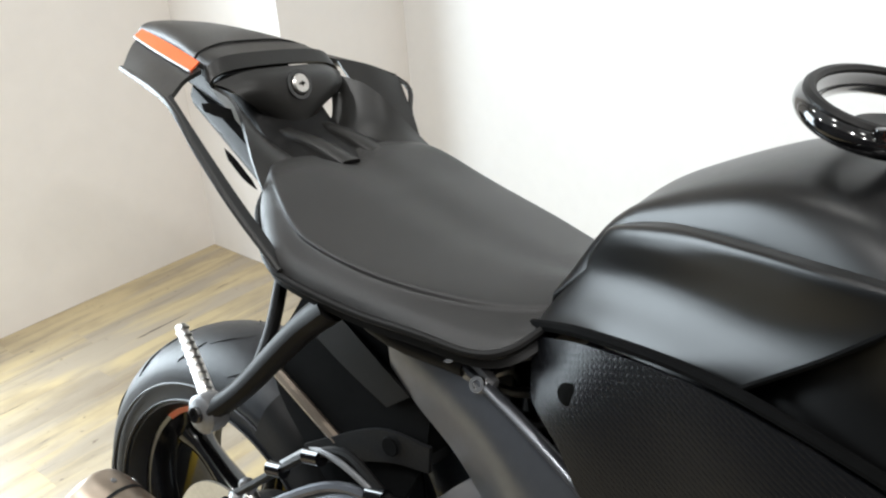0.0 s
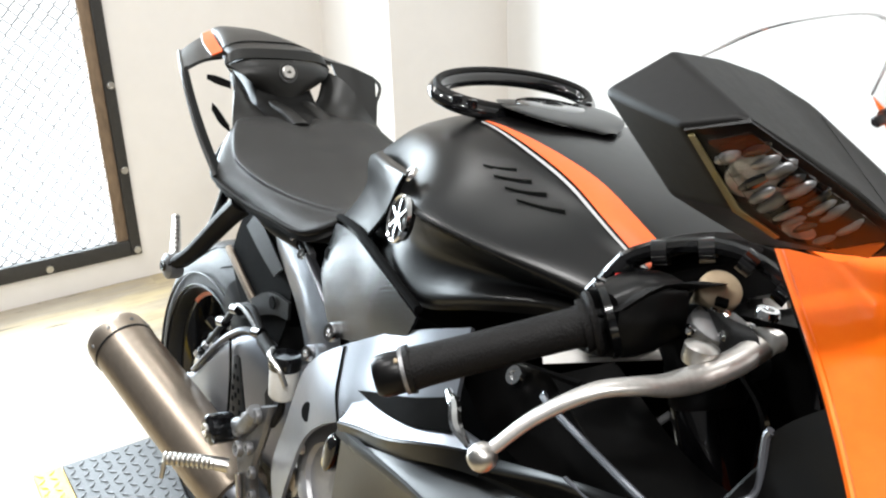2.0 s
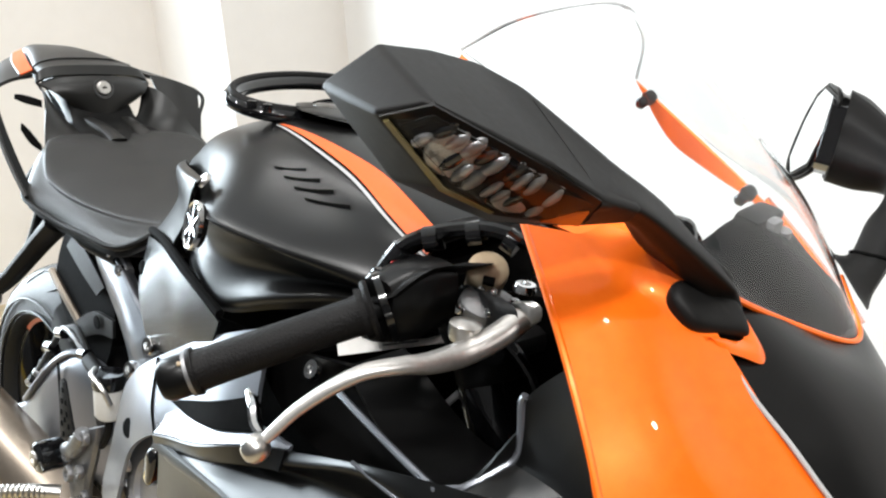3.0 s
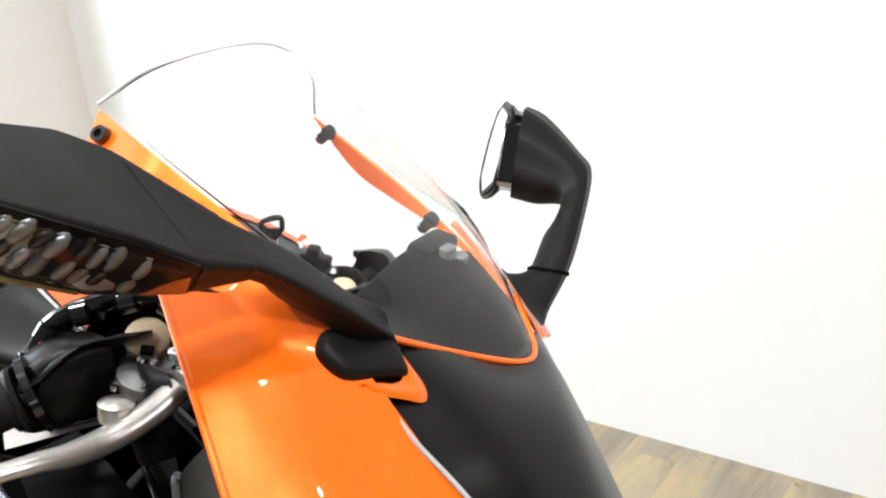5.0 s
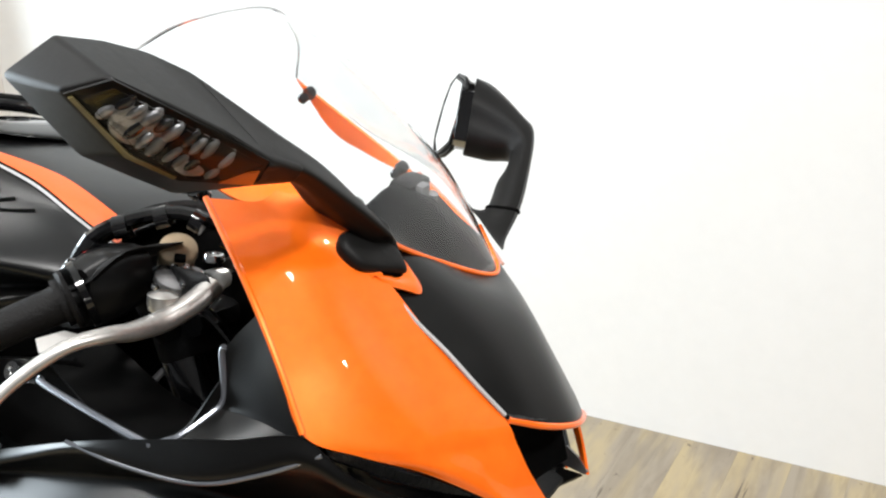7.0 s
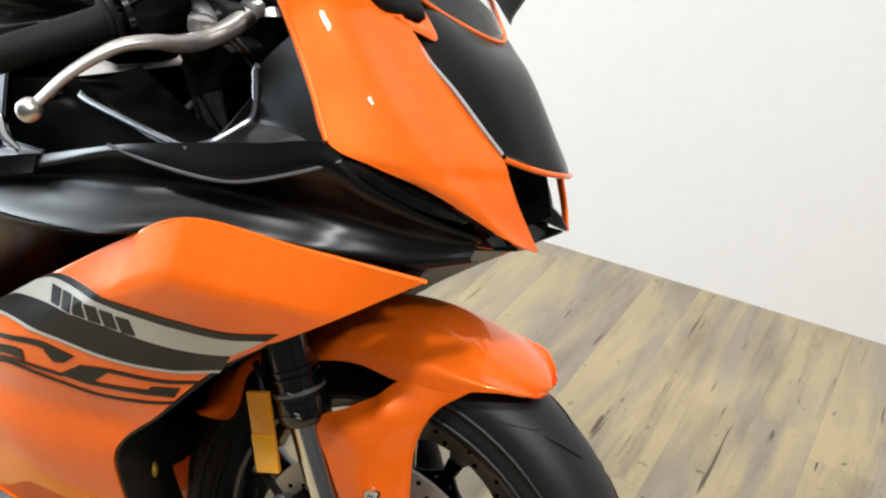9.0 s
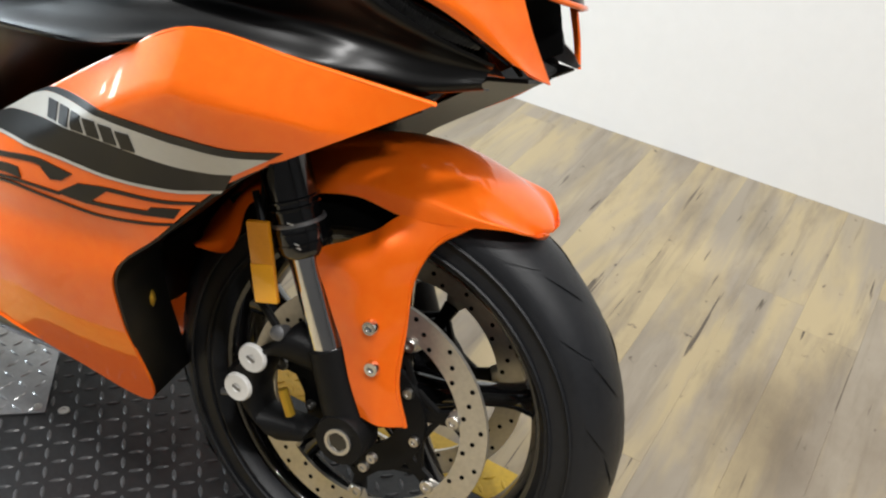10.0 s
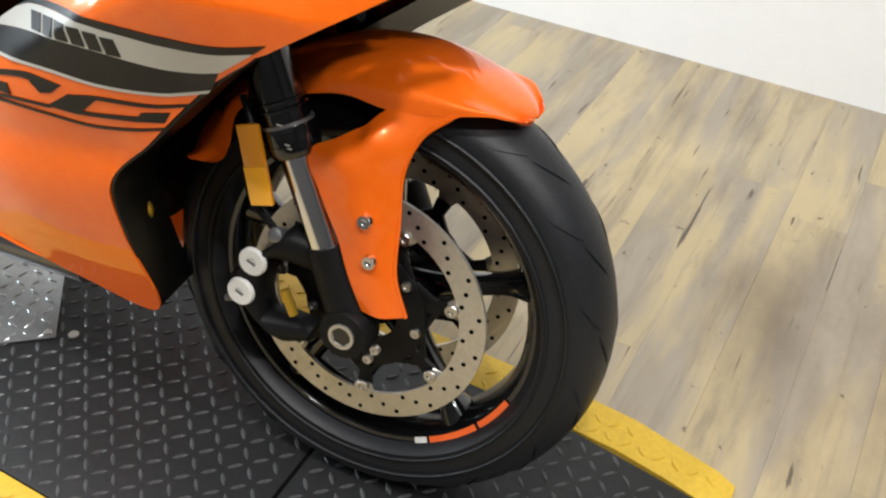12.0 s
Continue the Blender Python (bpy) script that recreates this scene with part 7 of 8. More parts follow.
    def LF(x, z, base=flat_side):
        """The side with its upward facet under the top edge."""
        zt = next((a[1] + (b[1] - a[1]) * (x - a[0]) / (b[0] - a[0]) for a, b in zip(TOP, TOP[1:]) if x <= b[0]), 0.72)
        d = zt - z
        k = min(max((x + 0.46) / 0.28, 0), 1) * min(max((0.09 - x) / 0.08, 0), 1)
        out = 0.023 - (0.048 - d) / 0.048 * 0.021 if d < 0.048 else max(0.023 * (0.170 - d) / 0.122, 0)
        # a hollow under the mark, fading out towards the rear
        zc = 0.512 + 0.20 * max(x + 0.24, 0) + 0.10 * min(x + 0.24, 0)
        dip = math.exp(-(((z - zc) / 0.026) ** 2)) * min(max((x + 0.62) / 0.2, 0), 1) * min(max((-0.14 - x) / 0.08, 0), 1)
        return base(x, z) - k * out + 0.009 * dip

    low = part("fairing_lower", band([(-0.62, 0.447), (-0.52, 0.512), (-0.43, 0.570), (-0.36, 0.617), (-0.30, 0.657), (-0.25, 0.690), (-0.20, 0.723), (-0.112, 0.772), (-0.014, 0.765), (0.080, 0.745)], [(-0.62, 0.372), (-0.52, 0.348), (-0.44, 0.322), (-0.34, 0.285), (-0.244, 0.258), (-0.236, 0.400), (-0.226, 0.479), (-0.169, 0.541), (-0.080, 0.634), (0.078, 0.744)], LF, 0.004, 0.004, 18, 22, mir), ORANGE, bike, "glossy orange lower fairing with dark stripes")
    part("top_bevel", tube([(x, s * (abs(LF(x, z)) + 0.0008), z) for x, z in ((-0.62, 0.447), (-0.43, 0.570), (-0.30, 0.657), (-0.20, 0.723), (-0.112, 0.772), (-0.014, 0.765), (0.080, 0.745))], 0.0022, 8, 6), ORANGE, low)
    # black return, run deep to stand in for the shade inside the fairing
    part("front_return", skin([[(x, -abs(LF(x, z)) - 0.002, z), (x - 0.03, -abs(LF(x, z)) + 0.095, z - 0.012)] for x, z in ((0.070, 0.740), (-0.020, 0.682), (-0.093, 0.622), (-0.169, 0.541), (-0.226, 0.479), (-0.236, 0.400), (-0.244, 0.262))], 3, 5, 0.003, mir), SATIN, low)
    L = lambda nm, a, b, mat, off=0.0052, lab="": part(nm, band(a, b, LF, off, 0.001, 7, 4, mir), mat, low, lab)
    L("stripe_top_line", [(-0.300, 0.661), (-0.275, 0.671), (-0.229, 0.6745), (-0.160, 0.675), (-0.116, 0.674), (-0.067, 0.675), (-0.022, 0.684)], [(-0.310, 0.654), (-0.283, 0.664), (-0.228, 0.6675), (-0.163, 0.6665), (-0.119, 0.6645), (-0.074, 0.666), (-0.034, 0.674)], BLACK_DECAL)
    L("stripe_pale", [(-0.311, 0.6535), (-0.284, 0.6635), (-0.229, 0.667), (-0.164, 0.666), (-0.119, 0.664), (-0.075, 0.6655), (-0.035, 0.6735)], [(-0.356, 0.622), (-0.335, 0.630), (-0.269, 0.639), (-0.200, 0.6405), (-0.131, 0.637), (-0.097, 0.640), (-0.072, 0.646)], WHITE_DECAL, lab="pale grey stripe")
    L("stripe_dark", [(-0.357, 0.6215), (-0.336, 0.6295), (-0.270, 0.6385), (-0.201, 0.640), (-0.132, 0.6365), (-0.098, 0.6395), (-0.073, 0.6455)], [(-0.405, 0.590), (-0.364, 0.601), (-0.273, 0.6055), (-0.205, 0.603), (-0.146, 0.607), (-0.117, 0.6135), (-0.087, 0.623)], BLACK_DECAL)
    L("stripe_thin", [(-0.406, 0.5895), (-0.364, 0.6005), (-0.273, 0.605), (-0.206, 0.6025), (-0.147, 0.6065), (-0.118, 0.613), (-0.088, 0.6225)], [(-0.410, 0.586), (-0.364, 0.597), (-0.274, 0.6015), (-0.208, 0.599), (-0.148, 0.603), (-0.119, 0.609), (-0.091, 0.6185)], WHITE_DECAL)
    # maker's word as six plain bars on the pale stripe
    for k in range(6):
        x0 = -0.2835 + k * 0.0196
        z0 = 0.6585 + k * 0.0010 - 0.0002 * k * k
        L("word_bar", [(x0, z0), (x0 + 0.0150, z0 + 0.0007)], [(x0 + 0.0030, z0 - 0.0175), (x0 + 0.0175, z0 - 0.0168)], BLACK_DECAL, 0.0064)
    # model mark as slanted plain shapes between two lines
    for a, b in (([(-0.400, 0.566), (-0.349, 0.581), (-0.301, 0.592), (-0.275, 0.5915), (-0.252, 0.589)], [(-0.402, 0.562), (-0.350, 0.575), (-0.305, 0.5845), (-0.284, 0.583), (-0.262, 0.5835)]),
                 ([(-0.293, 0.583), (-0.254, 0.5875)], [(-0.282, 0.573), (-0.267, 0.577)]),
                 ([(-0.395, 0.556), (-0.351, 0.568), (-0.328, 0.571)], [(-0.398, 0.546), (-0.352, 0.557), (-0.325, 0.559)]),
                 ([(-0.395, 0.541), (-0.353, 0.553), (-0.308, 0.559), (-0.272, 0.5615)], [(-0.396, 0.538), (-0.353, 0.5495), (-0.309, 0.5555), (-0.273, 0.558)]),
                 ([(-0.248, 0.580), (-0.212, 0.587), (-0.154, 0.591), (-0.114, 0.600)], [(-0.250, 0.576), (-0.213, 0.5825), (-0.155, 0.587), (-0.118, 0.596)]),
                 ([(-0.246, 0.581), (-0.213, 0.583)], [(-0.277, 0.560), (-0.240, 0.559)]),
                 ([(-0.239, 0.564), (-0.217, 0.566), (-0.167, 0.573)], [(-0.246, 0.559), (-0.219, 0.561), (-0.174, 0.566)]),
                 ([(-0.168, 0.578), (-0.137, 0.585)], [(-0.180, 0.565), (-0.145, 0.572)]),
                 ([(-0.400, 0.529), (-0.354, 0.5475), (-0.285, 0.551), (-0.225, 0.549), (-0.179, 0.557), (-0.143, 0.567)], [(-0.402, 0.526), (-0.354, 0.5445), (-0.285, 0.548), (-0.226, 0.5455), (-0.180, 0.5535), (-0.147, 0.563)])):
        L("mark_bar", a, b, BLACK_DECAL)
    if s > 0:
        low.matrix_basis = FAR_SIDE
    part("gold_bracket", tube([(-0.262, s * 0.17, 0.42), (-0.255, s * 0.165, 0.395), (-0.275, s * 0.16, 0.37), (-0.305, s * 0.16, 0.36)], [0.004, 0.007, 0.006, 0.004], 8, 4), GOLD, low)
part("belly_pan", skin([[(-0.34, -0.190, 0.288), (-0.36, 0, 0.215), (-0.34, 0.190, 0.288)], [(-0.44, -0.225, 0.325), (-0.44, 0, 0.20), (-0.44, 0.225, 0.325)], [(-0.64, -0.225, 0.372), (-0.64, 0, 0.21), (-0.64, 0.225, 0.372)]], 8, 5, 0.004), ORANGE, bike, "orange fairing belly pan")
# one black sheet stands in for the shade round the fork
part("fork_shade_sheet", skin([[(-0.27, -0.22, 0.44), (-0.30, 0, 0.44), (-0.27, 0.22, 0.44)], [(-0.22, -0.22, 0.56), (-0.28, 0, 0.58), (-0.22, 0.22, 0.56)], [(-0.10, -0.21, 0.68), (-0.18, 0, 0.72), (-0.10, 0.21, 0.68)], [(0.0, -0.15, 0.735), (-0.05, 0, 0.745), (0.0, 0.15, 0.735)]], 8, 6, 0.004), DARK, bike, "black inner fairing sheet standing in for shade above the front wheel")

LABEL_AT = frame_m((-0.325, -0.135, 0.856), (0.058, 0.074, 0.019), (0.45, -0.45, 0.75))
# -- steering head, bars and controls --
head = part("top_clamp", loft([(Vector((-0.24, -0.135, 0.878)), Vector((0.032, 0, 0)), Vector((0, 0, 0.014))), (Vector((-0.235, -0.06, 0.885)), Vector((0.036, 0, 0)), Vector((0, 0, 0.014))), (Vector((-0.255, 0, 0.890)), Vector((0.045, 0, 0)), Vector((0, 0, 0.016))), (Vector((-0.235, 0.06, 0.885)), Vector((0.036, 0, 0)), Vector((0, 0, 0.014))), (Vector((-0.24, 0.135, 0.878)), Vector((0.032, 0, 0)), Vector((0, 0, 0.014)))], 14, 0.7, 4), CASTK, bike, "black upper fork clamp", STEER)
part("steering_nut", lathe([(0.020, 0), (0.020, 0.012), (0.012, 0.014), (0.0003, 0.012)], 6, axis=(-0.4, 0, 0.9), centre=(-0.262, 0, 0.905)), ALU, head)
part("ignition_switch", lathe([(0.019, -0.02), (0.021, 0), (0.021, 0.016), (0.017, 0.020), (0.0003, 0.018)], 22, axis=(-0.4, 0, 0.9), centre=(-0.205, 0, 0.905)), GLOSSK, head)
part("fork_cap", lathe([(0.021, 0), (0.021, 0.014), (0.013, 0.017), (0.0003, 0.012)], 20, axis=(-0.4, 0, 0.91), centre=(-0.245, -0.107, 0.893)), GOLD, head)
part("fork_cap", lathe([(0.021, 0), (0.021, 0.014), (0.013, 0.017), (0.0003, 0.012)], 20, axis=(-0.4, 0, 0.91), centre=(-0.245, 0.107, 0.893)), GOLD, head)
for s in (-1, 1):
    o, i = Vector((-0.348, s * 0.334, 0.860)), Vector((-0.272, s * 0.214, 0.914))
    d = (o - i).normalized()
    bar = part("clip_on_bar", tube([Vector((-0.235, s * 0.130, 0.870)), i - d * 0.05, i, o + d * 0.004], [0.016, 0.013, 0.011, 0.011], 14, 4), CASTK, bike, "black clip-on handlebar with rubber grip", None)
    part("grip", tube([i, i.lerp(o, 0.06), i.lerp(o, 0.1), i.lerp(o, 0.9), i.lerp(o, 0.97), o], [0.0205, 0.0215, 0.0165, 0.0170, 0.0200, 0.0195], 20, 3), GRIPR, bar, "black rubber grip")
    part("grip_flange", lathe([(0.012, -0.003), (0.0255, -0.003), (0.0270, 0.0), (0.0255, 0.003), (0.012, 0.003)], 24, axis=d, centre=i), GRIPR, bar)
    part("bar_end", tube([o, o + d * 0.004, o + d * 0.020, o + d * 0.026], [0.0155, 0.0175, 0.0175, 0.014], 20, 2), INNER, bar)
    part("bar_end_notch", box(0.012, 0.004, 0.003, 0.0008, frame_m(o + d * 0.012 + Vector((0.010, 0, 0.0145)), d, Vector((0.5, 0, 0.8)))), TAN, bar)
    part("bar_end_ring", lathe([(0.0165, -0.001), (0.0195, 0.0), (0.0195, 0.003), (0.0165, 0.004)], 20, axis=d, centre=o), CASTG, bar)
    part("bar_clamp", lathe([(0.030, -0.02), (0.033, -0.016), (0.033, 0.016), (0.030, 0.02)], 24, axis=(-0.4, 0, 0.91), centre=(-0.236, s * 0.107, 0.862)), CASTK, bar)
    # switch housing
    h = i - d * 0.028
    part("switch_housing", loft([(i - d * 0.002, Vector((0.024, 0, 0.004)), Vector((0, 0, 0.027))), (h, Vector((0.028, 0, 0.004)), Vector((0, 0, 0.033))), (i - d * 0.058, Vector((0.024, 0, 0)), Vector((0, 0, 0.026)))], 16, 0.6, 3), INNER, bar)
    part("switch_collar", lathe([(0.026, -0.004), (0.031, -0.003), (0.031, 0.003), (0.026, 0.004)], 24, axis=d, centre=i - d * 0.012), GLOSSK, bar)
    for k in range(3):
        part("switch_button", box(0.012, 0.012, 0.008, 0.002, Matrix.Translation(i - d * (0.02 + 0.015 * k) + Vector((-0.018, 0, 0.022)))), (GLOSSK, material("red_switch", (0.5, 0.02, 0.015), 0.4), GLOSSK)[k], bar)
    # master cylinder and lever
    c = Vector((-0.195, s * 0.165, 0.925))
    mc = part("master_cylinder", loft([(c + Vector((-0.035, -s * 0.015, 0.0)), Vector((0.012, 0, 0.004)), Vector((0, 0, 0.014))), (c, Vector((0.020, s * 0.01, 0)), Vector((0, 0, 0.020))), (c + Vector((0.035, s * 0.004, 0.006)), Vector((0.014, s * 0.006, 0)), Vector((0, 0, 0.015)))], 14, 0.7, 3), CASTK, bike, "black radial brake master cylinder" if s < 0 else "black clutch lever perch")
    if s < 0:
        face = Vector((0.55, -0.42, 0.72))
        part("fluid_cup", lathe([(0.013, -0.034), (0.0158, -0.028), (0.0165, -0.002)], 24, axis=face, centre=(-0.216, -0.140, 0.952)), TAN, mc, "tan brake fluid cup")
        part("cup_cap", lathe([(0.0168, -0.003), (0.0176, 0), (0.0170, 0.005), (0.0145, 0.007), (0.0003, 0.0065)], 26, axis=face, centre=(-0.216, -0.140, 0.952)), TAN, mc)
        part("cup_latch", box(0.010, 0.007, 0.005, 0.001, frame_m((-0.204, -0.150, 0.949), (0.8, 0.6, 0), face)), DARK, mc)
        for dx in (-0.006, 0.004):
            bolt(mc, Vector((-0.203, -0.150, 0.940)) + Vector((0.8, 0.6, 0)) * dx, face, 0.0028, 0.003, CHROME, "cup_screw")
        part("pump_cap", lathe([(0.0235, -0.008), (0.0245, -0.004), (0.0235, 0.002), (0.019, 0.0045), (0.0003, 0.005)], 30, axis=(0.30, -0.10, 0.95), centre=(-0.198, -0.154, 0.932)), CASTG, mc, "grey round pump cap")
        for q in ((-0.181, -0.142, 0.934), (-0.206, -0.178, 0.928), (-0.180, -0.170, 0.932)):
            bolt(mc, q, (0.3, -0.1, 0.95), 0.0045, 0.004, CHROME, "pump_screw")
        part("cup_bracket", tube([(-0.220, -0.135, 0.93), (-0.205, -0.140, 0.935), (-0.195, -0.150, 0.93)], 0.005, 8, 3), ALU, mc)
        part("warning_label", plate([(-0.058, -0.010), (0.058, -0.008), (0.058, 0.008), (-0.020, 0.010), (-0.058, 0.007)], 0.001, LABEL_AT, 0), LABEL, bike, "white printed paper label")
        for k in range(3):
            part("label_line", box(0.05 - 0.008 * k, 0.0016, 0.0003, 0, LABEL_AT @ Matrix.Translation((0.0, 0.006 - 0.005 * k, 0.0014))), CASTG, mc)
    lev = part("brake_lever" if s < 0 else "clutch_lever", tube([(-0.152, s * 0.165, 0.936), (-0.157, s * 0.187, 0.923), (-0.164, s * 0.215, 0.913), (-0.165, s * 0.245, 0.912), (-0.167, s * 0.271, 0.915), (-0.180, s * 0.298, 0.910), (-0.200, s * 0.328, 0.887), (-0.211, s * 0.352, 0.863)], [0.0125, 0.0125, 0.0125, 0.0108, 0.0090, 0.0080, 0.0070, 0.0062], 14, 6, flat=0.7), LEVER, bike, "silver alloy lever with a ball end")
    part("lever_ball", lathe([(0.0015, -0.0105), (0.006, -0.009), (0.0095, -0.005), (0.0105, 0), (0.0095, 0.005), (0.006, 0.009), (0.0015, 0.0105)], 20, axis=(-0.5, s * 0.6, -0.6), centre=(-0.213, s * 0.358, 0.857)), ALU, lev)
    part("lever_pivot", lathe([(0.012, -0.008), (0.013, -0.004), (0.013, 0.005), (0.006, 0.008), (0.0003, 0.008)], 16, axis=(0.1, 0, 1), centre=(-0.176, s * 0.200, 0.926)), ALU, lev)
    part("lever_knuckle", loft([(Vector((-0.150, s * 0.168, 0.940)), Vector((0.012, 0, 0)), Vector((0, 0, 0.010))), (Vector((-0.142, s * 0.164, 0.944)), Vector((0.009, 0, 0)), Vector((0, 0, 0.008)))], 12, 0.8, 2), ALU, lev)
    bolt(lev, (-0.158, s * 0.158, 0.955), (0.1, 0, 1), 0.008, 0.006, CHROME)
# cables over the bars
for k, pts in enumerate((((-0.30, -0.185, 0.925), (-0.285, -0.16, 0.962), (-0.235, -0.11, 0.985), (-0.18, -0.075, 0.965), (-0.15, -0.06, 0.90)), ((-0.30, -0.195, 0.920), (-0.275, -0.175, 0.968), (-0.22, -0.13, 0.985), (-0.165, -0.105, 0.955), (-0.14, -0.09, 0.88)), ((-0.19, -0.15, 0.915), (-0.16, -0.13, 0.87), (-0.17, -0.11, 0.80), (-0.18, -0.10, 0.70)), ((-0.28, 0.18, 0.92), (-0.25, 0.13, 0.935), (-0.20, 0.09, 0.930), (-0.16, 0.08, 0.88)))):
    part("control_cable", tube(pts, (0.0085, 0.0065, 0.0048, 0.0048)[k], 8, 6), (MATTE, GLOSSK, GLOSSK, GLOSSK)[k], bike, "black control cable")
    if k < 2:
        for a, b in zip(pts[:3], pts[1:4]):
            for f in (0.25, 0.75):
                q = Vector(a).lerp(Vector(b), f)
                v = (Vector(b) - Vector(a)).normalized()
                part("cable_band", tube([q - v * 0.006, q + v * 0.006], 0.0108, 10, 1), (CASTK, GLOSSK)[k], bike)
part("clutch_clamp", loft([(Vector((-0.262, -0.205, 0.925)), Vector((0.018, 0, 0.01)), Vector((0, 0.014, 0))), (Vector((-0.245, -0.180, 0.950)), Vector((0.020, 0, 0.01)), Vector((0, 0.016, 0))), (Vector((-0.220, -0.150, 0.955)), Vector((0.014, 0, 0.008)), Vector((0, 0.012, 0)))], 12, 0.6, 3), CASTK, bike)
part("wiring_loom", tube([(-0.13, -0.14, 0.96), (-0.10, -0.12, 0.93), (-0.10, -0.10, 0.86), (-0.13, -0.10, 0.78)], 0.009, 10, 5), MATTE, bike, "taped wiring loom")
# added black sheet behind the controls, in place of the shade there
part("headstock_shade_sheet", skin([[(-0.42, -0.10, 0.90), (-0.30, -0.085, 0.91), (-0.16, -0.075, 0.93), (-0.05, -0.07, 0.95)], [(-0.42, -0.12, 0.76), (-0.30, -0.10, 0.76), (-0.16, -0.085, 0.76), (-0.02, -0.075, 0.78)], [(-0.42, -0.14, 0.60), (-0.30, -0.12, 0.60), (-0.18, -0.10, 0.62), (-0.06, -0.09, 0.70)]], 4, 4, 0.004), DARK, bike)
part("frame_brace", tube([(-0.266, -0.145, 0.802), (-0.249, -0.125, 0.831)], 0.0035, 8, 2), CASTG, bike)
part("lower_clamp", box(0.07, 0.26, 0.035, 0.008, STEER @ Matrix.Translation((-0.165, 0, 0.70)) @ pose(0, 0, 0, 0, -24, 0)), CASTK, bike, "black lower fork clamp")
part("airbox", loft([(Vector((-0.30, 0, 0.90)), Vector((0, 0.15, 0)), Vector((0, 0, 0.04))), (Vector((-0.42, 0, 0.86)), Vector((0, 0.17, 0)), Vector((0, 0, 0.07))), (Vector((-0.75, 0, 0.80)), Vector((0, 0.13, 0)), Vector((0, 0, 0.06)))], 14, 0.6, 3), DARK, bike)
part("side_stand", tube([(-0.80, 0.14, 0.30), (-0.76, 0.22, 0.16), (-0.72, 0.284, 0.056)], [0.014, 0.012, 0.012], 10, 4), CASTK, bike, "black side stand")
part("stand_foot", box(0.07, 0.05, 0.010, 0.003, Matrix.Translation((-0.72, 0.288, 0.054)) @ pose(0, 0, 0, 10)), CASTK, bike)

# ---- lift deck under the motorcycle ----
deck = tagged(new("lift_deck"), "worn black tread-plate lift deck with yellow painted edges", "platform")
X0, X1, YN, YF = -1.865, 0.47, -0.335, 0.285
near = lambda x: YN + (0.0 if x < 0 else 0.0)
far = lambda x: YF if x < 0.2 else YF - (x - 0.2) * 0.13


def deck_piece(name, outline, z0, z1, mat, bevel=0.002):
    bm = plate(outline, z1 - z0, Matrix.Translation((0, 0, z0)), bevel)
    return part(name, bm, mat, deck)


deck_piece("deck_plate", [(X0, YN + 0.066), (-0.088, YN + 0.066), (-0.098, 0.215), (X0, 0.215)], FLOOR - 0.004, -0.0015, DECK)
deck_piece("front_plate", [(-0.084, YN + 0.066), (X1, YN + 0.050), (X1, 0.180), (0.20, 0.214), (-0.094, 0.215)], FLOOR - 0.004, -0.0015, DECK)
deck_piece("yellow_edge", [(X0, YN), (X1, YN - 0.012), (X1, YN + 0.048), (-0.088, YN + 0.064), (X0, YN + 0.064)], FLOOR - 0.004, -0.001, YELLOW)
deck_piece("yellow_edge", [(X0, 0.217), (0.20, 0.214), (0.295, 0.210), (0.379, 0.197), (0.44, 0.184), (X1, 0.176), (X1, 0.236), (0.44, 0.250), (0.384, 0.262), (0.304, 0.280), (0.22, YF), (X0, YF)], FLOOR - 0.004, -0.001, YELLOW)


def treads(x0, x1, y0, y1, pitch, size, z, skew=45, m=None, keep=None):
    """Raised lozenges, alternately turned, as on tread plate."""
    bm = bmesh.new()
    nx, ny = int((x1 - x0) / pitch), int((y1 - y0) / pitch)
    for i in range(nx + 1):
        for j in range(ny + 1):
            x, y = x0 + i * pitch, y0 + j * pitch
            if keep and not keep(x, y):
                continue
            a = radians(skew + (90 if (i + j) % 2 else 0))
            u, w = Vector((math.cos(a), math.sin(a), 0)) * size, Vector((-math.sin(a), math.cos(a), 0)) * size * 0.24
            c = Vector((x, y, z))
            up = Vector((0, 0, 0.0022))
            ring = [bm.verts.new(c + q) for q in (u, u * 0.4 + w, -u * 0.4 + w, -u, -u * 0.4 - w, u * 0.4 - w)]
            top = [bm.verts.new(c + q * 0.55 + up) for q in (u, u * 0.4 + w, -u * 0.4 + w, -u, -u * 0.4 - w, u * 0.4 - w)]
            for k in range(6):
                bm.faces.new((ring[k], ring[(k + 1) % 6], top[(k + 1) % 6], top[k]))
            bm.faces.new(top)
    if m is not None:
        bm.transform(m)
    return bm


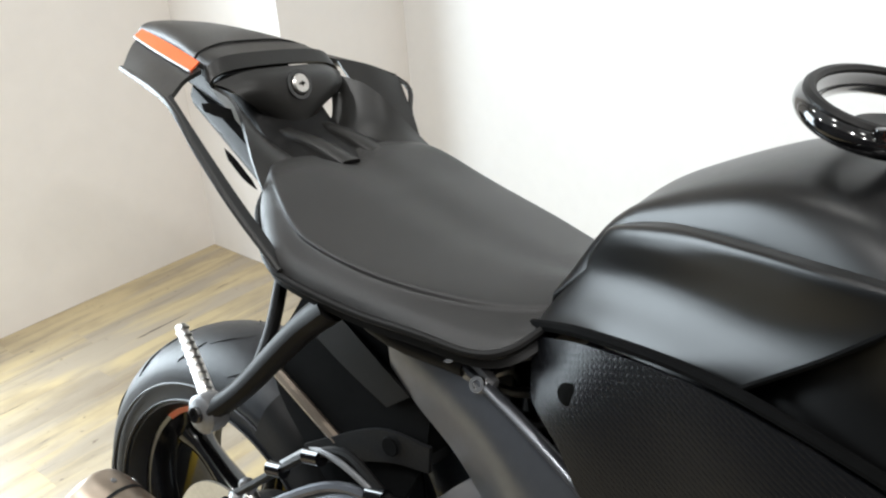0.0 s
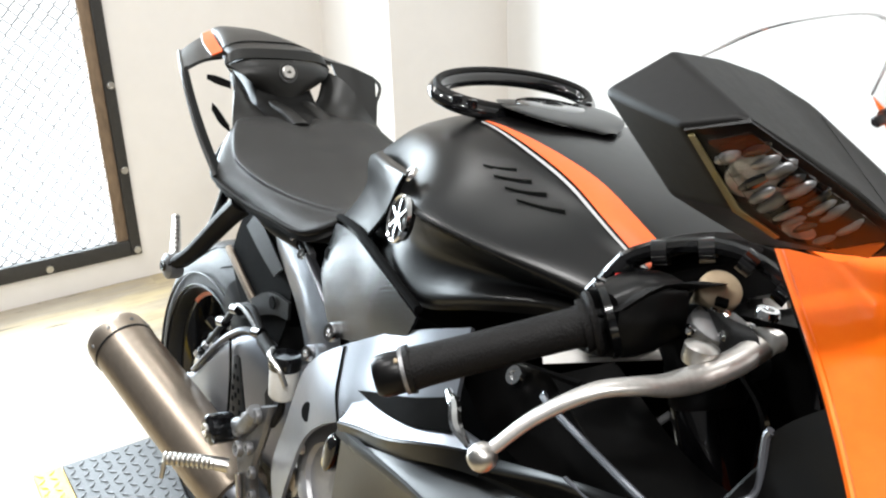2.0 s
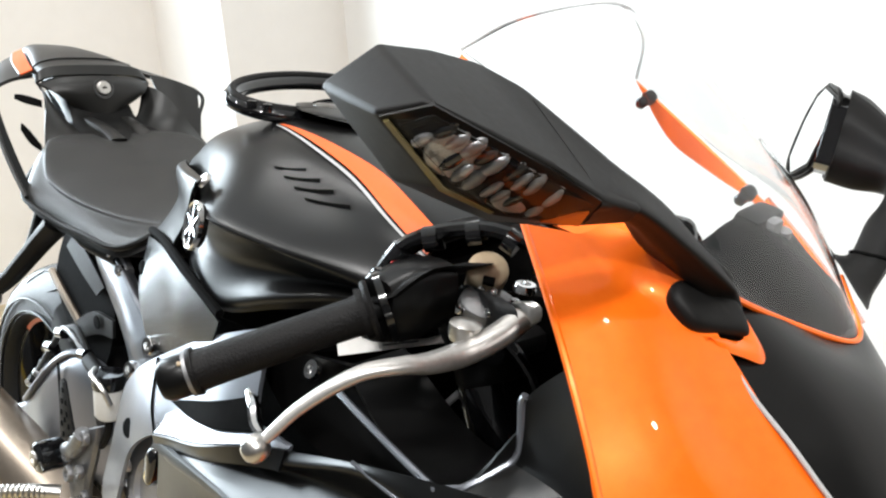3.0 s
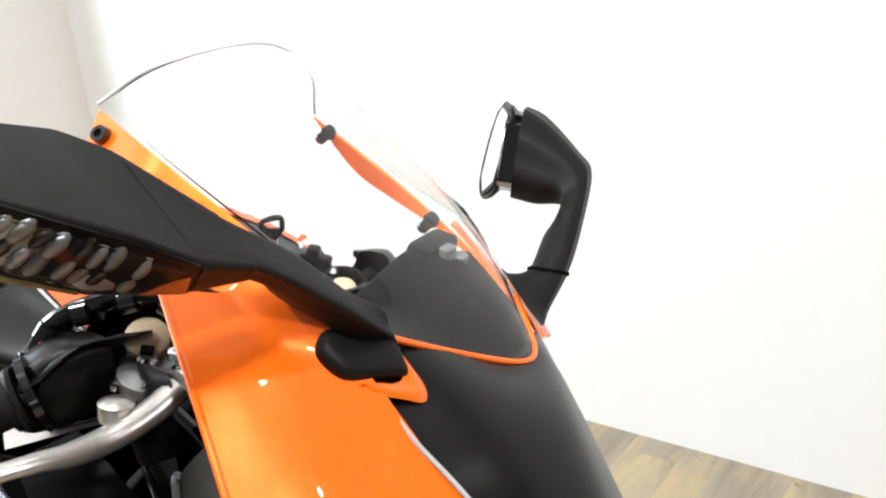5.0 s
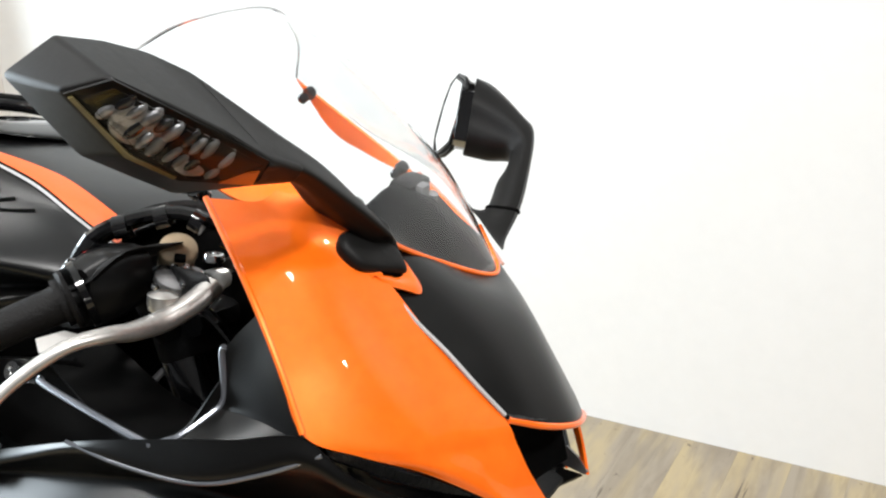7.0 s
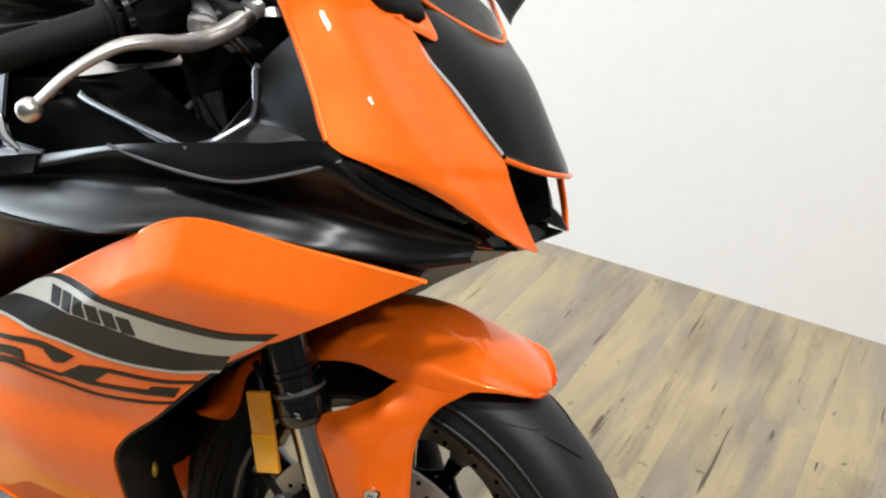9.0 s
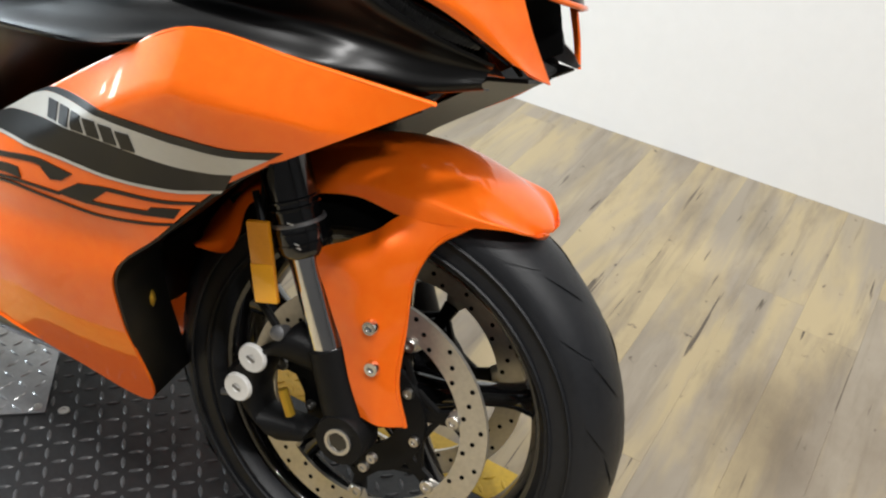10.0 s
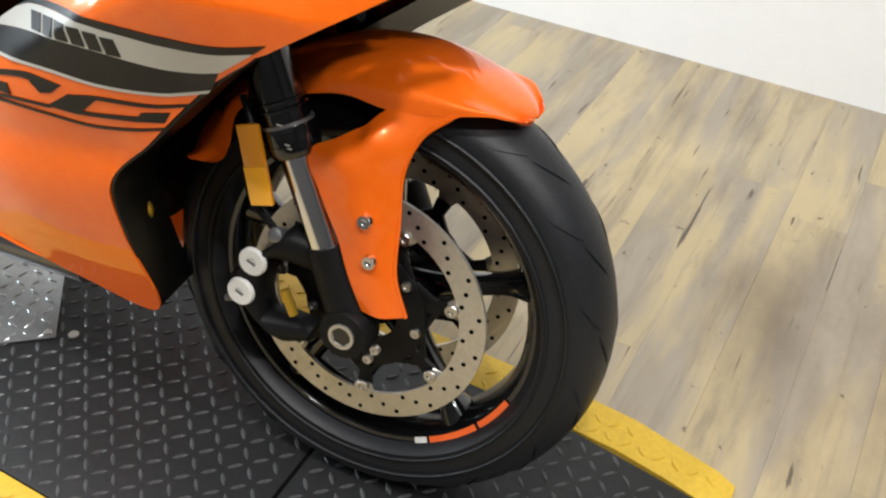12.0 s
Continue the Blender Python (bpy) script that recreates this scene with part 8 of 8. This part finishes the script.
part("tread", treads(X0 + 0.02, X1 - 0.015, YN + 0.08, 0.205, 0.0262, 0.0125, -0.0016, 45, keep=lambda x, y: abs(x + 0.09) > 0.012 and y < 0.205 - max(0, x - 0.2) * 0.13), TREAD, deck, smooth=False)["kind"] = "stuff"
part("yellow_tread", treads(X0 + 0.02, X1 - 0.02, YN + 0.012, YN + 0.055, 0.0262, 0.0125, -0.0012, 45), YELLOW, deck, smooth=False)["kind"] = "stuff"
part("yellow_tread", treads(X0 + 0.02, X1 - 0.03, 0.226, 0.272, 0.0262, 0.0125, -0.0012, 45, keep=lambda x, y: y < 0.268 - max(0, x - 0.2) * 0.13 and (x < 0.2 or y > 0.19)), YELLOW, deck, smooth=False)["kind"] = "stuff"
part("seam_strip", box(0.006, 0.55, 0.004, 0.001, Matrix.Translation((-0.090, -0.03, -0.0025)) @ pose(0, 0, 0, 0, 0, 1.5)), DARK, deck)
bolt(deck, (-0.557, -0.024, -0.0015), (0, 0, 1), 0.008, 0.003, ALU, "deck_bolt")

pm = pose(-0.575, -0.045, 0.0, 0, 0, 40.5)
cover = thing("aluminium_plate", "loose bright aluminium tread plate lying on the deck", "plate")
part("sheet", box(0.34, 0.36, 0.003, 0.001, pm @ Matrix.Translation((-0.17, 0.18, 0.0022))), ALUPLATE, cover)
part("tread", treads(-0.33, -0.01, 0.012, 0.35, 0.026, 0.0125, 0.0036, 45, pm), ALUPLATE, cover, smooth=False)["kind"] = "stuff"
for q in ((-0.012, 0.012), (-0.012, 0.345)):
    bolt(cover, pm @ Vector((*q, 0.0036)), (0, 0, 1), 0.006, 0.003, ALU, "plate_screw")

# ---- floor planks, last ----
floor_ob = bpy.data.objects["floor"]
PW, PL = 0.122, 1.22


def plank_mesh(x0, x1, y0, y1):
    g = 0.0001
    bm = box(x1 - x0 - 2 * g, y1 - y0 - 2 * g, 0.006, 0.0002, None, None, 1)
    me = bpy.data.meshes.new("plank")
    bm.to_mesh(me)
    bm.free()
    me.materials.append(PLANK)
    return me


full = plank_mesh(0, PW, 0, PL)
rng = random.Random(4)
n = 0
x = WX
while x < EX:
    y = EY - rng.random() * PL
    while y < WY:
        ya, yb = max(y, EY), min(y + PL, WY)
        if yb - ya > 0.02:
            whole = abs(yb - ya - PL) < 1e-6
            me = full if whole else plank_mesh(0, PW, ya, yb)
            ob = new("plank", me)
            ob.parent = floor_ob
            ob.matrix_basis = Matrix.Translation((x + PW / 2, (ya + yb) / 2, FLOOR - 0.003))
            n += 1
        y += PL
    x += PW
